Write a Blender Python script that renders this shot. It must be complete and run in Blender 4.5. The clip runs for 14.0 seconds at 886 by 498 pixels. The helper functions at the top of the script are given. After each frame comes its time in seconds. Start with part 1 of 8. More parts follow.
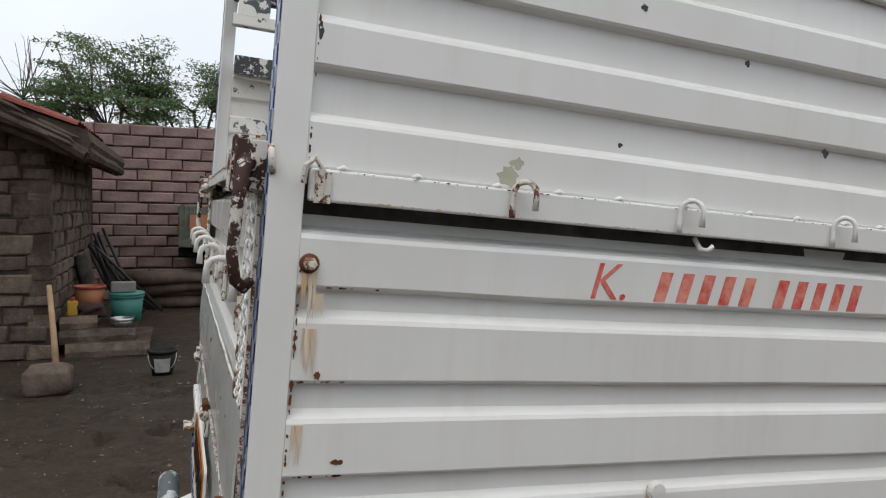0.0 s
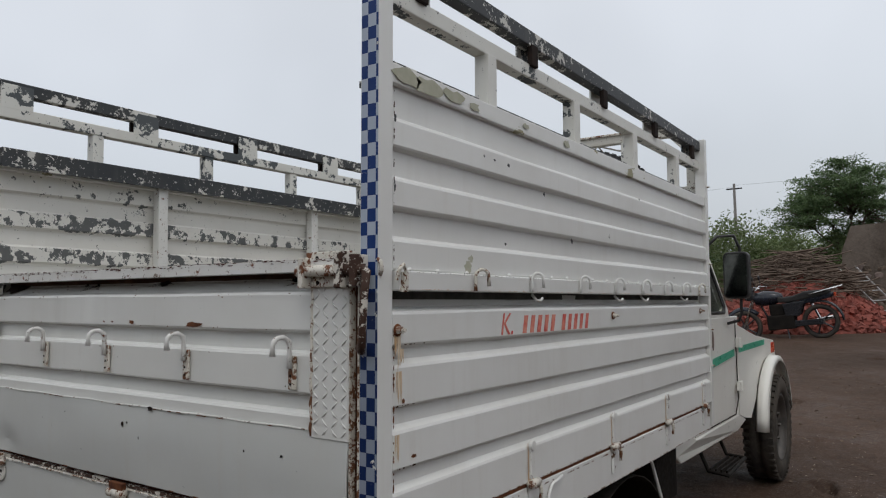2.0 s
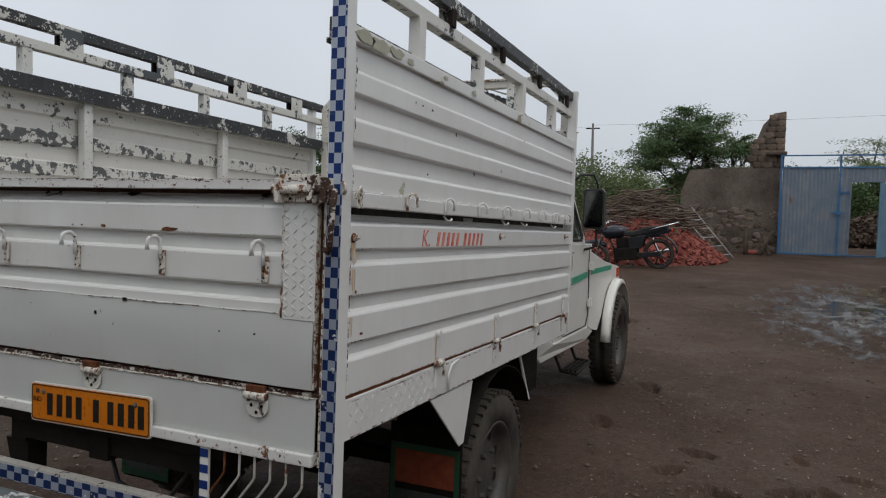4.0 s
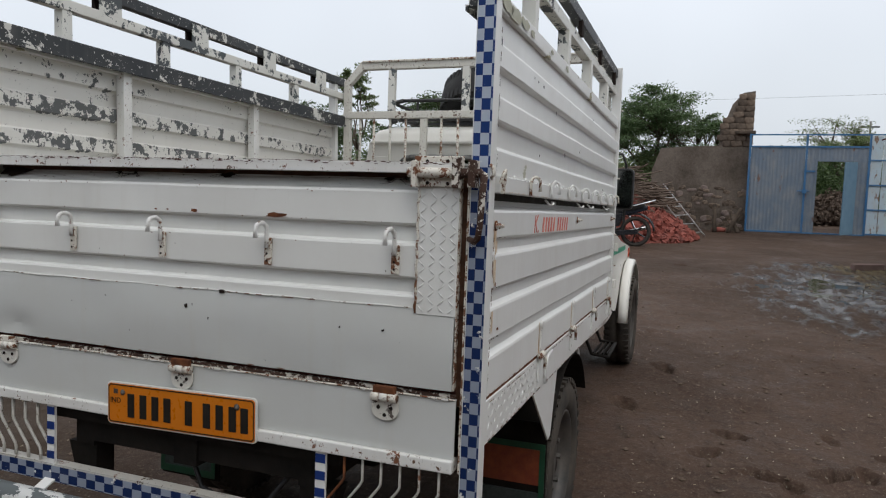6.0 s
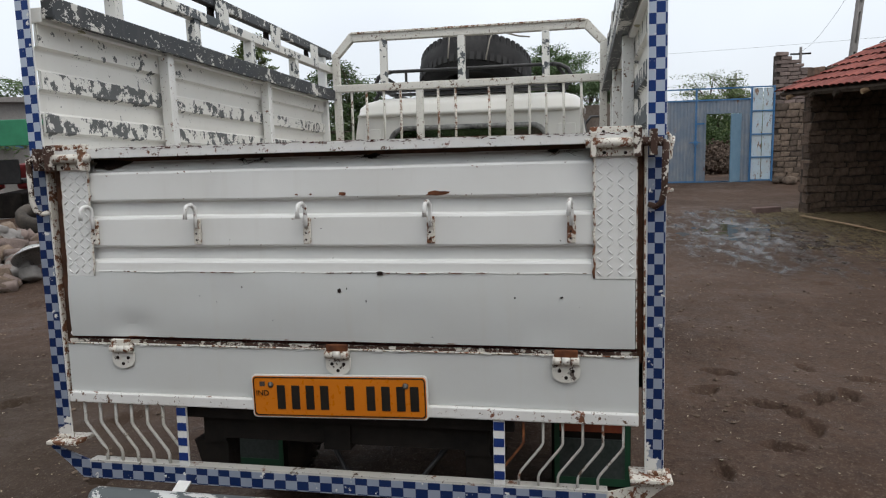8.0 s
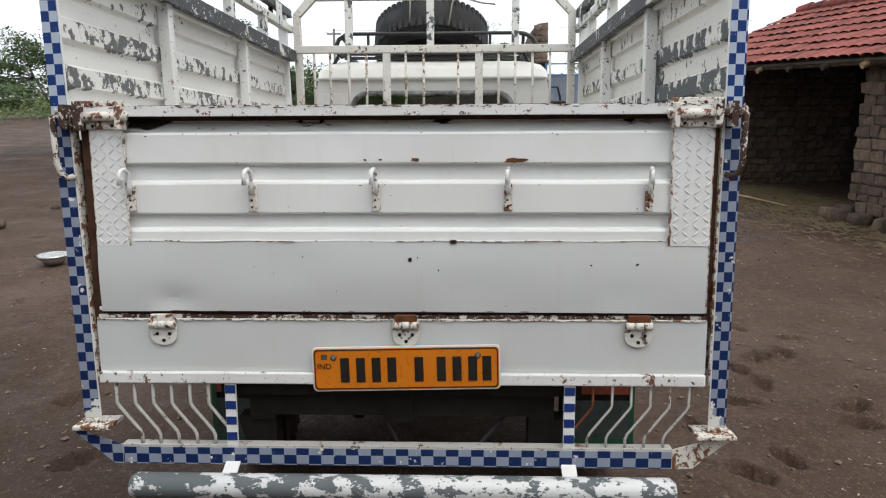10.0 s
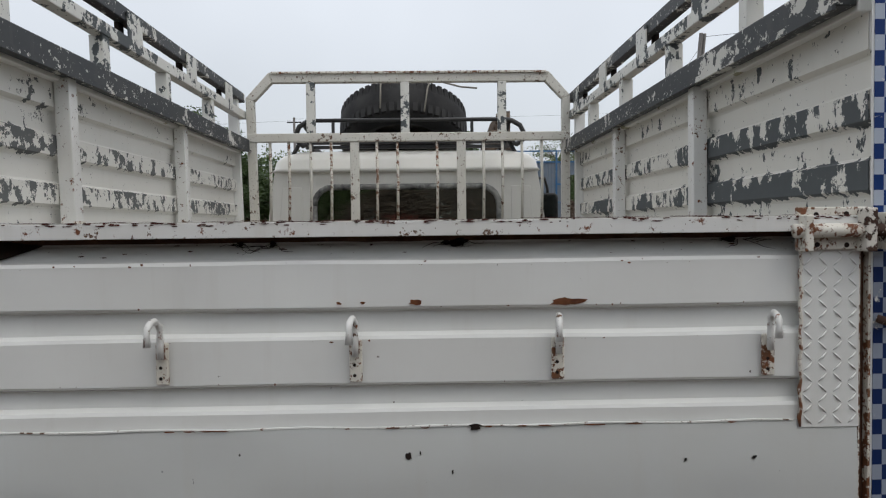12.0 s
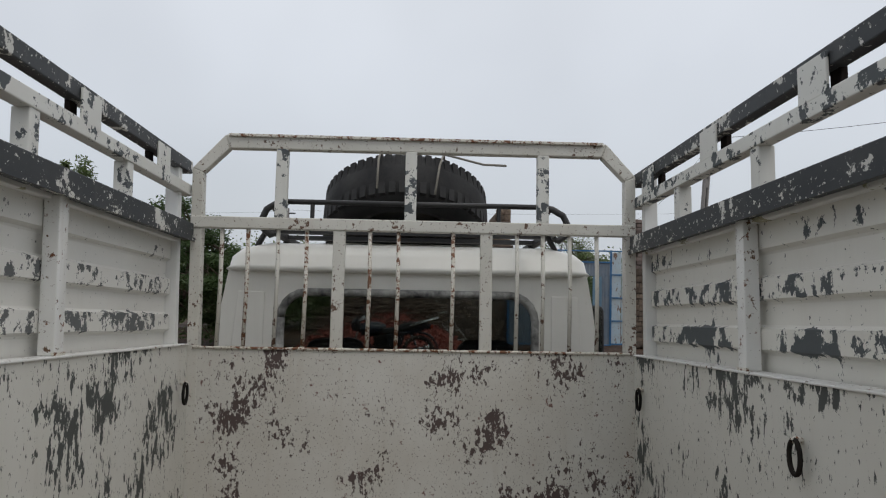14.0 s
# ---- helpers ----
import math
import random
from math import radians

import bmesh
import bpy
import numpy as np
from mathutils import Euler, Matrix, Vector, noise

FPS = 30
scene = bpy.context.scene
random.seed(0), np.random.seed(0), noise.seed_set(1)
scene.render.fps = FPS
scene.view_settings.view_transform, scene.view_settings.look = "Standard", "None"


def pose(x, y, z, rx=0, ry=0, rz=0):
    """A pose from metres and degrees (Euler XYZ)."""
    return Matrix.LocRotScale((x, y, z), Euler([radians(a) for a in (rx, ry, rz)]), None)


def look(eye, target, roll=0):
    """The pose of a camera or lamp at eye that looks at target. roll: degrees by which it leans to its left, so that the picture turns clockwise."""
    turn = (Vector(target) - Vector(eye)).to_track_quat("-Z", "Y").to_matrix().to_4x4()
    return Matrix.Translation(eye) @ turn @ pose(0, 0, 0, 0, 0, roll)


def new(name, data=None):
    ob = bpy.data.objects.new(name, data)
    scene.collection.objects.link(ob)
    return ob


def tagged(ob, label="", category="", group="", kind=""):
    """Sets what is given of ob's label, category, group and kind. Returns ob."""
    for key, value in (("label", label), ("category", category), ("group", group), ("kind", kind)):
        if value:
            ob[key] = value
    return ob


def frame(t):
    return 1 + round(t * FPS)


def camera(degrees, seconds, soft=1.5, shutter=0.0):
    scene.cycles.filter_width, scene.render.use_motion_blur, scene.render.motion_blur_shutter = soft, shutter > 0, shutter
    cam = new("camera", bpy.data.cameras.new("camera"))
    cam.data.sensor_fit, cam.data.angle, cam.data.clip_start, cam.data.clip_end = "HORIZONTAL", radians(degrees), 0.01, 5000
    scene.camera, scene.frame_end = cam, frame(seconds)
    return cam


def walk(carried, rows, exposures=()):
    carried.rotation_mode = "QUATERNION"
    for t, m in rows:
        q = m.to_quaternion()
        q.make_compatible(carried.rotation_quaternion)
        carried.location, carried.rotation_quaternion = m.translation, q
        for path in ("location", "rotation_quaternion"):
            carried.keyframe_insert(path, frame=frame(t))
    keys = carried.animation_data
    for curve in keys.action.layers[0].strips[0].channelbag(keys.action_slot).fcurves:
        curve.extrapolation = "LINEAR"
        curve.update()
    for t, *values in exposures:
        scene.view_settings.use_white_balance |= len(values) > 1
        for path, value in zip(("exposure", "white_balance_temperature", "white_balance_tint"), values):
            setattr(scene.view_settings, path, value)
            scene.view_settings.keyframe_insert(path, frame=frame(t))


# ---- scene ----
cam = camera(63.72, 14.0, soft=1.15)
PATH = [
    (0, (-0.001, -1.789, 1.559), (0.692, 0.084, 1.444), 1.35),
    (0.5, (-0.265, -1.702, 1.575), (0.927, -0.100, 1.469), -2.14),
    (1, (-0.492, -1.713, 1.574), (0.925, -0.304, 1.497), -2.47),
    (1.5, (-0.721, -1.790, 1.602), (0.844, -0.545, 1.570), -0.36),
    (2, (-0.972, -1.784, 1.617), (0.673, -0.647, 1.655), -2.35),
    (2.5, (-1.162, -1.771, 1.621), (0.570, -0.772, 1.603), -1.95),
    (3, (-1.281, -1.849, 1.623), (0.481, -0.911, 1.505), -0.45),
    (3.2, (-1.311, -1.863, 1.620), (0.460, -0.949, 1.444), 0.26),
    (5.3, (-1.597, -1.658, 1.626), (0.281, -0.983, 1.495), 1.15),
    (5.5, (-1.573, -1.583, 1.615), (0.295, -0.895, 1.426), 1.66),
    (6, (-1.491, -1.358, 1.635), (0.372, -0.672, 1.393), 0.82),
    (6.5, (-1.515, -1.193, 1.625), (0.374, -0.603, 1.338), 1.05),
    (7, (-1.651, -0.971, 1.657), (0.290, -0.610, 1.336), -2.13),
    (7.5, (-1.745, -0.835, 1.671), (0.183, -0.409, 1.349), -0.15),
    (8, (-1.728, -0.682, 1.659), (0.206, -0.298, 1.325), -2.01),
    (8.2, (-1.727, -0.623, 1.649), (0.209, -0.287, 1.277), -2.45),
    (10.3, (-1.759, -0.158, 1.663), (0.188, -0.142, 1.207), 0.29),
    (10.5, (-1.744, -0.152, 1.663), (0.198, -0.163, 1.185), 0.66),
    (11, (-1.642, -0.137, 1.692), (0.323, -0.144, 1.322), -0.12),
    (11.5, (-1.386, -0.117, 1.696), (0.601, -0.135, 1.475), -0.62),
    (12, (-1.105, -0.069, 1.703), (0.884, -0.117, 1.508), -0.58),
    (12.5, (-0.826, -0.004, 1.720), (1.167, -0.162, 1.650), -1.03),
    (13, (-0.537, -0.012, 1.742), (1.460, -0.106, 1.755), -0.69),
    (13.5, (-0.251, -0.030, 1.748), (1.747, -0.099, 1.749), 1.48),
    (14, (-0.054, -0.002, 1.745), (1.944, -0.072, 1.816), 1.15),
]
EXPOSURES = [(0.0, 0.52), (0.5, 0.26), (1.0, 0.16), (1.5, 0.12), (2.0, 0.02), (3.0, 0.0), (5.5, 0.16), (6.0, 0.31), (7.0, 0.53), (7.5, 0.55), (8.2, 0.53), (10.3, 0.95), (11.0, 0.92), (11.5, 0.30), (12.0, 0.2), (13.0, 0.12), (14.0, -0.03)]
walk(cam, [(t, look(eye, target, roll)) for t, eye, target, roll in PATH], EXPOSURES)

# ---- world and light: a bright overcast sky, a wide weak sun ----
world = bpy.data.worlds.new("overcast")
scene.world = world
world.use_nodes = True
wn, wl = world.node_tree.nodes, world.node_tree.links
background = wn["Background"]
sky = wn.new("ShaderNodeTexSky")
sky.sky_type, sky.sun_disc = "NISHITA", False
sky.sun_elevation, sky.sun_rotation = radians(58), radians(200)
sky.dust_density, sky.air_density = 4.0, 1.0
wcoord = wn.new("ShaderNodeTexCoord")
wsep = wn.new("ShaderNodeSeparateXYZ")
wl.new(wcoord.outputs["Generated"], wsep.inputs[0])
wramp = wn.new("ShaderNodeValToRGB")
wl.new(wsep.outputs["Z"], wramp.inputs[0])
wramp.color_ramp.elements[0].position, wramp.color_ramp.elements[0].color = 0.0, (0.61, 0.655, 0.71, 1)
wramp.color_ramp.elements[1].position, wramp.color_ramp.elements[1].color = 1.0, (0.98, 1.0, 1.02, 1)
e = wramp.color_ramp.elements.new(0.3)
e.color = (0.73, 0.765, 0.82, 1)
wnoise = wn.new("ShaderNodeTexNoise")
wnoise.inputs["Scale"].default_value, wnoise.inputs["Detail"].default_value = 2.2, 3.0
wl.new(wcoord.outputs["Generated"], wnoise.inputs["Vector"])
wmap = wn.new("ShaderNodeMapRange")
wl.new(wnoise.outputs["Fac"], wmap.inputs["Value"])
wmap.inputs["From Min"].default_value, wmap.inputs["From Max"].default_value = 0.3, 0.7
wmap.inputs["To Min"].default_value, wmap.inputs["To Max"].default_value = 0.92, 1.08
wcloud = wn.new("ShaderNodeMixRGB")
wcloud.blend_type, wcloud.inputs[0].default_value = "MULTIPLY", 1.0
wl.new(wramp.outputs[0], wcloud.inputs[1])
wl.new(wmap.outputs[0], wcloud.inputs[2])
wscale = wn.new("ShaderNodeMixRGB")
wscale.blend_type, wscale.inputs[0].default_value = "MULTIPLY", 1.0
wscale.inputs[2].default_value = (0.12, 0.12, 0.12, 1)
wl.new(sky.outputs[0], wscale.inputs[1])
wmix = wn.new("ShaderNodeMixRGB")
wmix.inputs[0].default_value = 0.12
wl.new(wcloud.outputs[0], wmix.inputs[1])
wl.new(wscale.outputs[0], wmix.inputs[2])
wl.new(wmix.outputs[0], background.inputs["Color"])
background.inputs["Strength"].default_value = 1.0
sun = new("sun", bpy.data.lights.new("sun", "SUN"))
sun.data.energy, sun.data.angle, sun.data.color = 0.5, radians(25), (1.0, 0.97, 0.92)
sun.matrix_world = look((0, 0, 0), (0.45, 0.35, -1.0))


# ---- materials ----
def material(name):
    m = bpy.data.materials.new(name)
    m.use_nodes = True
    t = m.node_tree
    return m, t.nodes, t.links, t.nodes["Principled BSDF"]


def coords(n, l, stretch=(1, 1, 1)):
    c, mp = n.new("ShaderNodeTexCoord"), n.new("ShaderNodeMapping")
    mp.inputs["Scale"].default_value = stretch
    l.new(c.outputs["Object"], mp.inputs[0])
    return mp.outputs[0]


def grain(n, l, vec, scale, detail=5.0, rough=0.6):
    t = n.new("ShaderNodeTexNoise")
    t.inputs["Scale"].default_value, t.inputs["Detail"].default_value, t.inputs["Roughness"].default_value = scale, detail, rough
    l.new(vec, t.inputs["Vector"])
    return t.outputs["Fac"]


def step(n, l, value, low, high, to_low=0.0, to_high=1.0):
    t = n.new("ShaderNodeMapRange")
    for key, v in (("From Min", low), ("From Max", high), ("To Min", to_low), ("To Max", to_high)):
        t.inputs[key].default_value = v
    l.new(value, t.inputs["Value"])
    return t.outputs[0]


def calc(n, l, op, a, b=None):
    t = n.new("ShaderNodeMath")
    t.operation = op
    for k, v in enumerate((a, b)):
        if v is None:
            continue
        if isinstance(v, (int, float)):
            t.inputs[k].default_value = v
        else:
            l.new(v, t.inputs[k])
    return t.outputs[0]


def blend(n, l, fac, a, b, kind="MIX"):
    t = n.new("ShaderNodeMixRGB")
    t.blend_type = kind
    for k, v in enumerate((fac, a, b)):
        if isinstance(v, (int, float)):
            t.inputs[k].default_value = v
        elif isinstance(v, tuple):
            t.inputs[k].default_value = (*v, 1)
        else:
            l.new(v, t.inputs[k])
    return t.outputs[0]


def bump(n, l, bsdf, height, strength=0.3, distance=0.01):
    t = n.new("ShaderNodeBump")
    t.inputs["Strength"].default_value, t.inputs["Distance"].default_value = strength, distance
    l.new(height, t.inputs["Height"])
    l.new(t.outputs[0], bsdf.inputs["Normal"])


def rough_surface(name, a, b, scale=6.0, rough=0.85, relief=0.4, stretch=(1, 1, 1), fine=60.0, vary=0.0, metal=0.0, distance=0.01, gloss=None):
    """Two-scale variation between two colours, with fine relief."""
    m, n, l, p = material(name)
    v = coords(n, l, stretch)
    g1, g2 = grain(n, l, v, scale, 6.0), grain(n, l, v, fine, 4.0)
    both = calc(n, l, "ADD", calc(n, l, "MULTIPLY", g1, 0.7), calc(n, l, "MULTIPLY", g2, 0.3))
    c = blend(n, l, step(n, l, both, 0.35, 0.65), a, b)
    if vary:
        o = n.new("ShaderNodeObjectInfo")
        c = blend(n, l, 1.0, c, blend(n, l, o.outputs["Random"], (1 - vary,) * 3, (1 + vary, 1 + vary * 0.9, 1 + vary * 0.75)), "MULTIPLY")
    l.new(c, p.inputs["Base Color"])
    l.new(step(n, l, g2, 0.3, 0.7, max(0.02, rough - 0.12), min(1.0, rough + 0.1)), p.inputs["Roughness"])
    p.inputs["Metallic"].default_value = metal
    p.inputs["Specular IOR Level"].default_value = gloss if gloss is not None else (0.5 if rough < 0.7 or metal else 0.15)
    bump(n, l, p, both, relief, distance)
    return m


def chipped_paint(name, base, under, chip=0.68, scale=9.0, rust=0.74, rough=0.42, stretch=(1, 1, 1), bands=None, dirt=0.12, fleck=0.74, cluster=(1.7, 0.35), rust_col=(0.16, 0.055, 0.02), gloss=0.5, lean=None, spot=17.0):
    """Gloss paint with flaked patches down to an older coat, small flecks, rust spots and faint dirt. bands: (z0, pitch) of rubbed ribs; lean: (axis, from, to, gain) of heavier wear."""
    m, n, l, p = material(name)
    v = coords(n, l, stretch)
    plain = coords(n, l)
    big, small = grain(n, l, v, scale, 9.0, 0.68), grain(n, l, v, scale * 2.7, 6.0, 0.65)
    region = grain(n, l, plain, cluster[0], 2.5)
    wear = calc(n, l, "ADD", big, calc(n, l, "MULTIPLY", calc(n, l, "SUBTRACT", region, 0.5), cluster[1]))
    if bands:
        sep = n.new("ShaderNodeSeparateXYZ")
        l.new(plain, sep.inputs[0])
        w = calc(n, l, "MULTIPLY", calc(n, l, "SUBTRACT", sep.outputs["Z"], bands[0]), 2 * math.pi / bands[1])
        upper = step(n, l, sep.outputs["Z"], 1.81, 1.85, 1.0, 0.1)
        wear = calc(n, l, "ADD", wear, calc(n, l, "MULTIPLY", calc(n, l, "MINIMUM", calc(n, l, "MAXIMUM", calc(n, l, "MINIMUM", calc(n, l, "MULTIPLY", calc(n, l, "ADD", calc(n, l, "COSINE", w), 0.12), 2.6), 1.0), -0.55), upper), 0.105))
    if lean:
        axis, low, high, gain = lean
        sep2 = n.new("ShaderNodeSeparateXYZ")
        l.new(plain, sep2.inputs[0])
        wear = calc(n, l, "ADD", wear, step(n, l, calc(n, l, "ABSOLUTE", sep2.outputs[axis]), low, high, 0.0, gain))
    flake = calc(n, l, "MAXIMUM", step(n, l, wear, chip, chip + 0.012), step(n, l, small, fleck, fleck + 0.012))
    soil = step(n, l, grain(n, l, plain, 3.5, 5.0), 0.4, 0.75, 0.0, dirt)
    streak = step(n, l, grain(n, l, coords(n, l, (14, 14, 1.2)), 1.6, 4.0), 0.55, 0.8, 0.0, dirt * 1.2)
    c = blend(n, l, soil, base, (0.42, 0.38, 0.31))
    c = blend(n, l, streak, c, (0.50, 0.46, 0.39))
    c = blend(n, l, flake, c, under)
    spots = step(n, l, grain(n, l, plain, spot, 6.0, 0.7), rust, rust + 0.05)
    c = blend(n, l, spots, c, rust_col)
    l.new(c, p.inputs["Base Color"])
    p.inputs["Specular IOR Level"].default_value = gloss
    l.new(calc(n, l, "ADD", step(n, l, small, 0.3, 0.7, rough - 0.03, rough + 0.04), calc(n, l, "MULTIPLY", calc(n, l, "MAXIMUM", flake, spots), 0.3)), p.inputs["Roughness"])
    h = calc(n, l, "SUBTRACT", calc(n, l, "MULTIPLY", grain(n, l, plain, 45.0, 3.0), 0.025), flake)
    bump(n, l, p, h, 0.35, 0.002)
    return m


def checker_tape(name, y_step, z_step, y0=0.0, worn_below=0.0, darker_below=-1.0):
    """Worn reflective tape in blue and silver-white squares, darker below a given height."""
    m, n, l, p = material(name)
    v = coords(n, l)
    sep = n.new("ShaderNodeSeparateXYZ")
    l.new(v, sep.inputs[0])
    a = calc(n, l, "FLOOR", calc(n, l, "DIVIDE", calc(n, l, "SUBTRACT", sep.outputs["Y"], y0), y_step))
    b = calc(n, l, "FLOOR", calc(n, l, "DIVIDE", sep.outputs["Z"], z_step))
    odd = calc(n, l, "MODULO", calc(n, l, "ABSOLUTE", calc(n, l, "ADD", a, b)), 2.0)
    cell = calc(n, l, "GREATER_THAN", odd, 0.5)
    blue = blend(n, l, grain(n, l, v, 8.0), (0.003, 0.023, 0.12), (0.006, 0.036, 0.165))
    c = blend(n, l, cell, (0.40, 0.45, 0.53), blue)
    c = blend(n, l, step(n, l, sep.outputs["Z"], darker_below - 0.004, darker_below + 0.004, 0.62, 0.0), c, blend(n, l, cell, (0.15, 0.17, 0.22), (0.004, 0.010, 0.040)))
    worn = calc(n, l, "MAXIMUM", step(n, l, grain(n, l, v, 30.0, 6.0, 0.65), 0.635, 0.655), step(n, l, calc(n, l, "SUBTRACT", grain(n, l, v, 22.0, 5.0), calc(n, l, "MULTIPLY", calc(n, l, "SUBTRACT", sep.outputs["Z"], worn_below), 3.0)), 0.50, 0.53))
    c = blend(n, l, worn, c, (0.66, 0.65, 0.61))
    l.new(c, p.inputs["Base Color"])
    l.new(step(n, l, grain(n, l, v, 40.0), 0.3, 0.7, 0.35, 0.6), p.inputs["Roughness"])
    p.inputs["Specular IOR Level"].default_value = 0.25
    return m


WHITE = (0.735, 0.735, 0.712)
GREY_UNDER = (0.075, 0.085, 0.09)
white_paint = chipped_paint("white_gloss_paint", WHITE, GREY_UNDER, chip=0.80, scale=10.0, rust=0.775, fleck=0.75, dirt=0.15, rough=0.33)
gate_paint = chipped_paint("tailgate_white_paint", (0.745, 0.750, 0.725), (0.09, 0.075, 0.06), chip=0.83, scale=14.0, rust=0.74, fleck=0.715, rough=0.17, dirt=0.13)
edge_paint = chipped_paint("chipped_edge_paint", WHITE, (0.13, 0.075, 0.045), chip=0.61, scale=34.0, rust=0.605, spot=32.0, fleck=0.65, dirt=0.3)
ribbed_paint = chipped_paint("rubbed_rib_paint", (0.70, 0.685, 0.63), GREY_UNDER, chip=0.548, scale=19.0, rust=0.76, fleck=0.645, stretch=(1.15, 1, 0.8), bands=(1.770, 0.125), dirt=0.15, cluster=(2.6, 0.5), lean=("X", 0.3, 2.2, -0.08))
ribbed_left_paint = chipped_paint("rubbed_left_rib_paint", (0.70, 0.69, 0.645), (0.11, 0.115, 0.115), chip=0.60, scale=27.0, rust=0.80, fleck=0.655, stretch=(1.0, 1, 0.9), bands=(1.770, 0.125), dirt=0.15, cluster=(3.4, 0.5), lean=("X", 0.3, 2.2, -0.05))
liner_paint = chipped_paint("flaked_liner_paint", (0.62, 0.61, 0.56), (0.065, 0.07, 0.066), chip=0.606, scale=34.0, rust=0.69, fleck=0.63, stretch=(1.4, 1.4, 0.6), dirt=0.2, cluster=(4.0, 0.9), lean=("Z", 1.50, 1.555, 0.10))
front_liner_paint = chipped_paint("flaked_rusty_liner_paint", (0.61, 0.595, 0.545), (0.085, 0.060, 0.055), chip=0.600, scale=58.0, rust=0.630, fleck=0.618, stretch=(1, 1.0, 0.6), dirt=0.42, cluster=(4.2, 1.05), rust_col=(0.15, 0.07, 0.058), spot=30.0)
rail_paint = chipped_paint("flaked_rail_paint", (0.66, 0.655, 0.61), GREY_UNDER, chip=0.555, scale=24.0, rust=0.74, fleck=0.655, dirt=0.2, cluster=(4.0, 0.7), lean=("Y", 0.852, 0.858, -0.12))
dark_rail_paint = chipped_paint("worn_black_rail_paint", (0.036, 0.040, 0.044), (0.60, 0.59, 0.55), chip=0.612, scale=26.0, rust=0.79, fleck=0.625, dirt=0.05, cluster=(3.5, 0.85), rough=0.5, gloss=0.28)
olive_paint = chipped_paint("peeled_olive_paint", WHITE, (0.34, 0.32, 0.21), chip=0.63, scale=5.5, rust=0.80, fleck=0.72, stretch=(1, 1, 2.0))
pipe_paint = chipped_paint("flaked_pipe_paint", (0.60, 0.61, 0.60), (0.10, 0.115, 0.12), chip=0.482, scale=31.0, rust=0.74, fleck=0.61, stretch=(1, 0.6, 1), cluster=(5.0, 0.6))
cab_paint = chipped_paint("cab_white_paint", (0.76, 0.75, 0.70), GREY_UNDER, chip=0.86, scale=6.0, rust=0.83, fleck=0.80, rough=0.3, dirt=0.10)
floor_paint = chipped_paint("worn_bed_floor_paint", (0.30, 0.28, 0.25), (0.13, 0.075, 0.05), chip=0.56, scale=9.0, rust=0.6, dirt=0.4)
rusty_paint = chipped_paint("rusty_white_paint", (0.68, 0.65, 0.58), (0.15, 0.065, 0.03), chip=0.545, scale=38.0, rust=0.55, fleck=0.60, dirt=0.5, spot=48.0)
overlay_paint = chipped_paint("repair_sheet_paint", (0.56, 0.575, 0.56), GREY_UNDER, chip=0.85, scale=15.0, rust=0.75, fleck=0.73, dirt=0.16, rough=0.15)
# grime, plus the shade low behind the truck put into the darker base
grimy_shaded_paint = chipped_paint("grimy_shaded_guard_paint", (0.46, 0.45, 0.42), (0.10, 0.07, 0.05), chip=0.60, scale=30.0, rust=0.62, fleck=0.64, dirt=0.6)
bar_top_paint = chipped_paint("rust_streaked_bar_paint", (0.60, 0.575, 0.53), (0.10, 0.05, 0.04), chip=0.59, scale=20.0, rust=0.63, fleck=0.63, stretch=(4.0, 0.7, 1), dirt=0.35, cluster=(5.0, 0.4))
rusty_frame_paint = chipped_paint("rust_edged_frame_paint", (0.60, 0.585, 0.53), (0.12, 0.07, 0.045), chip=0.62, scale=40.0, rust=0.64, fleck=0.63, dirt=0.4, cluster=(4.0, 0.6), rust_col=(0.10, 0.045, 0.028), spot=36.0)
heavy_rust = chipped_paint("rust_with_paint_remains", (0.060, 0.034, 0.025), (0.64, 0.61, 0.55), chip=0.535, scale=46.0, rust=0.60, fleck=0.62, rough=0.7, dirt=0.0, cluster=(9.0, 0.8), rust_col=(0.03, 0.018, 0.014), spot=60.0, gloss=0.2)
rust = rough_surface("rust", (0.20, 0.075, 0.03), (0.075, 0.03, 0.018), 18.0, 0.85, 0.5)
rust_maroon = rough_surface("maroon_rust", (0.105, 0.038, 0.030), (0.045, 0.020, 0.018), 30.0, 0.85, 0.5)
# dark rust, also used to paint shade in gate gaps and under the bar
dark_rust_shade = rough_surface("dark_rust_and_shade", (0.035, 0.018, 0.012), (0.10, 0.05, 0.03), 25.0, 0.9, 0.5)
rust_stain = rough_surface("rust_stain", (0.50, 0.25, 0.08), (0.72, 0.66, 0.56), 1.6, 0.5, 0.03, stretch=(45, 45, 3), fine=5.0)
rust_wash = rough_surface("thin_rust_wash", (0.58, 0.36, 0.17), (0.72, 0.64, 0.52), 3.0, 0.5, 0.03, stretch=(20, 20, 3), fine=9.0)
# dark grey that paints the shade in the gap below the hook rail
gap_shade = rough_surface("gap_shade_grey", (0.045, 0.045, 0.043), (0.13, 0.125, 0.115), 14.0, 0.85, 0.3)
black_hole = rough_surface("dark_cavity_metal", (0.012, 0.010, 0.010), (0.03, 0.02, 0.016), 18.0, 0.9, 0.3)
chassis_black = rough_surface("muddy_chassis_black", (0.006, 0.0055, 0.005), (0.022, 0.018, 0.015), 7.0, 0.75, 0.4)
tyre_rubber = rough_surface("dusty_tyre_rubber", (0.028, 0.027, 0.026), (0.10, 0.085, 0.07), 5.0, 0.8, 0.35)
spare_rubber = rough_surface("black_tyre_rubber", (0.02, 0.02, 0.021), (0.045, 0.044, 0.043), 7.0, 0.7, 0.3)
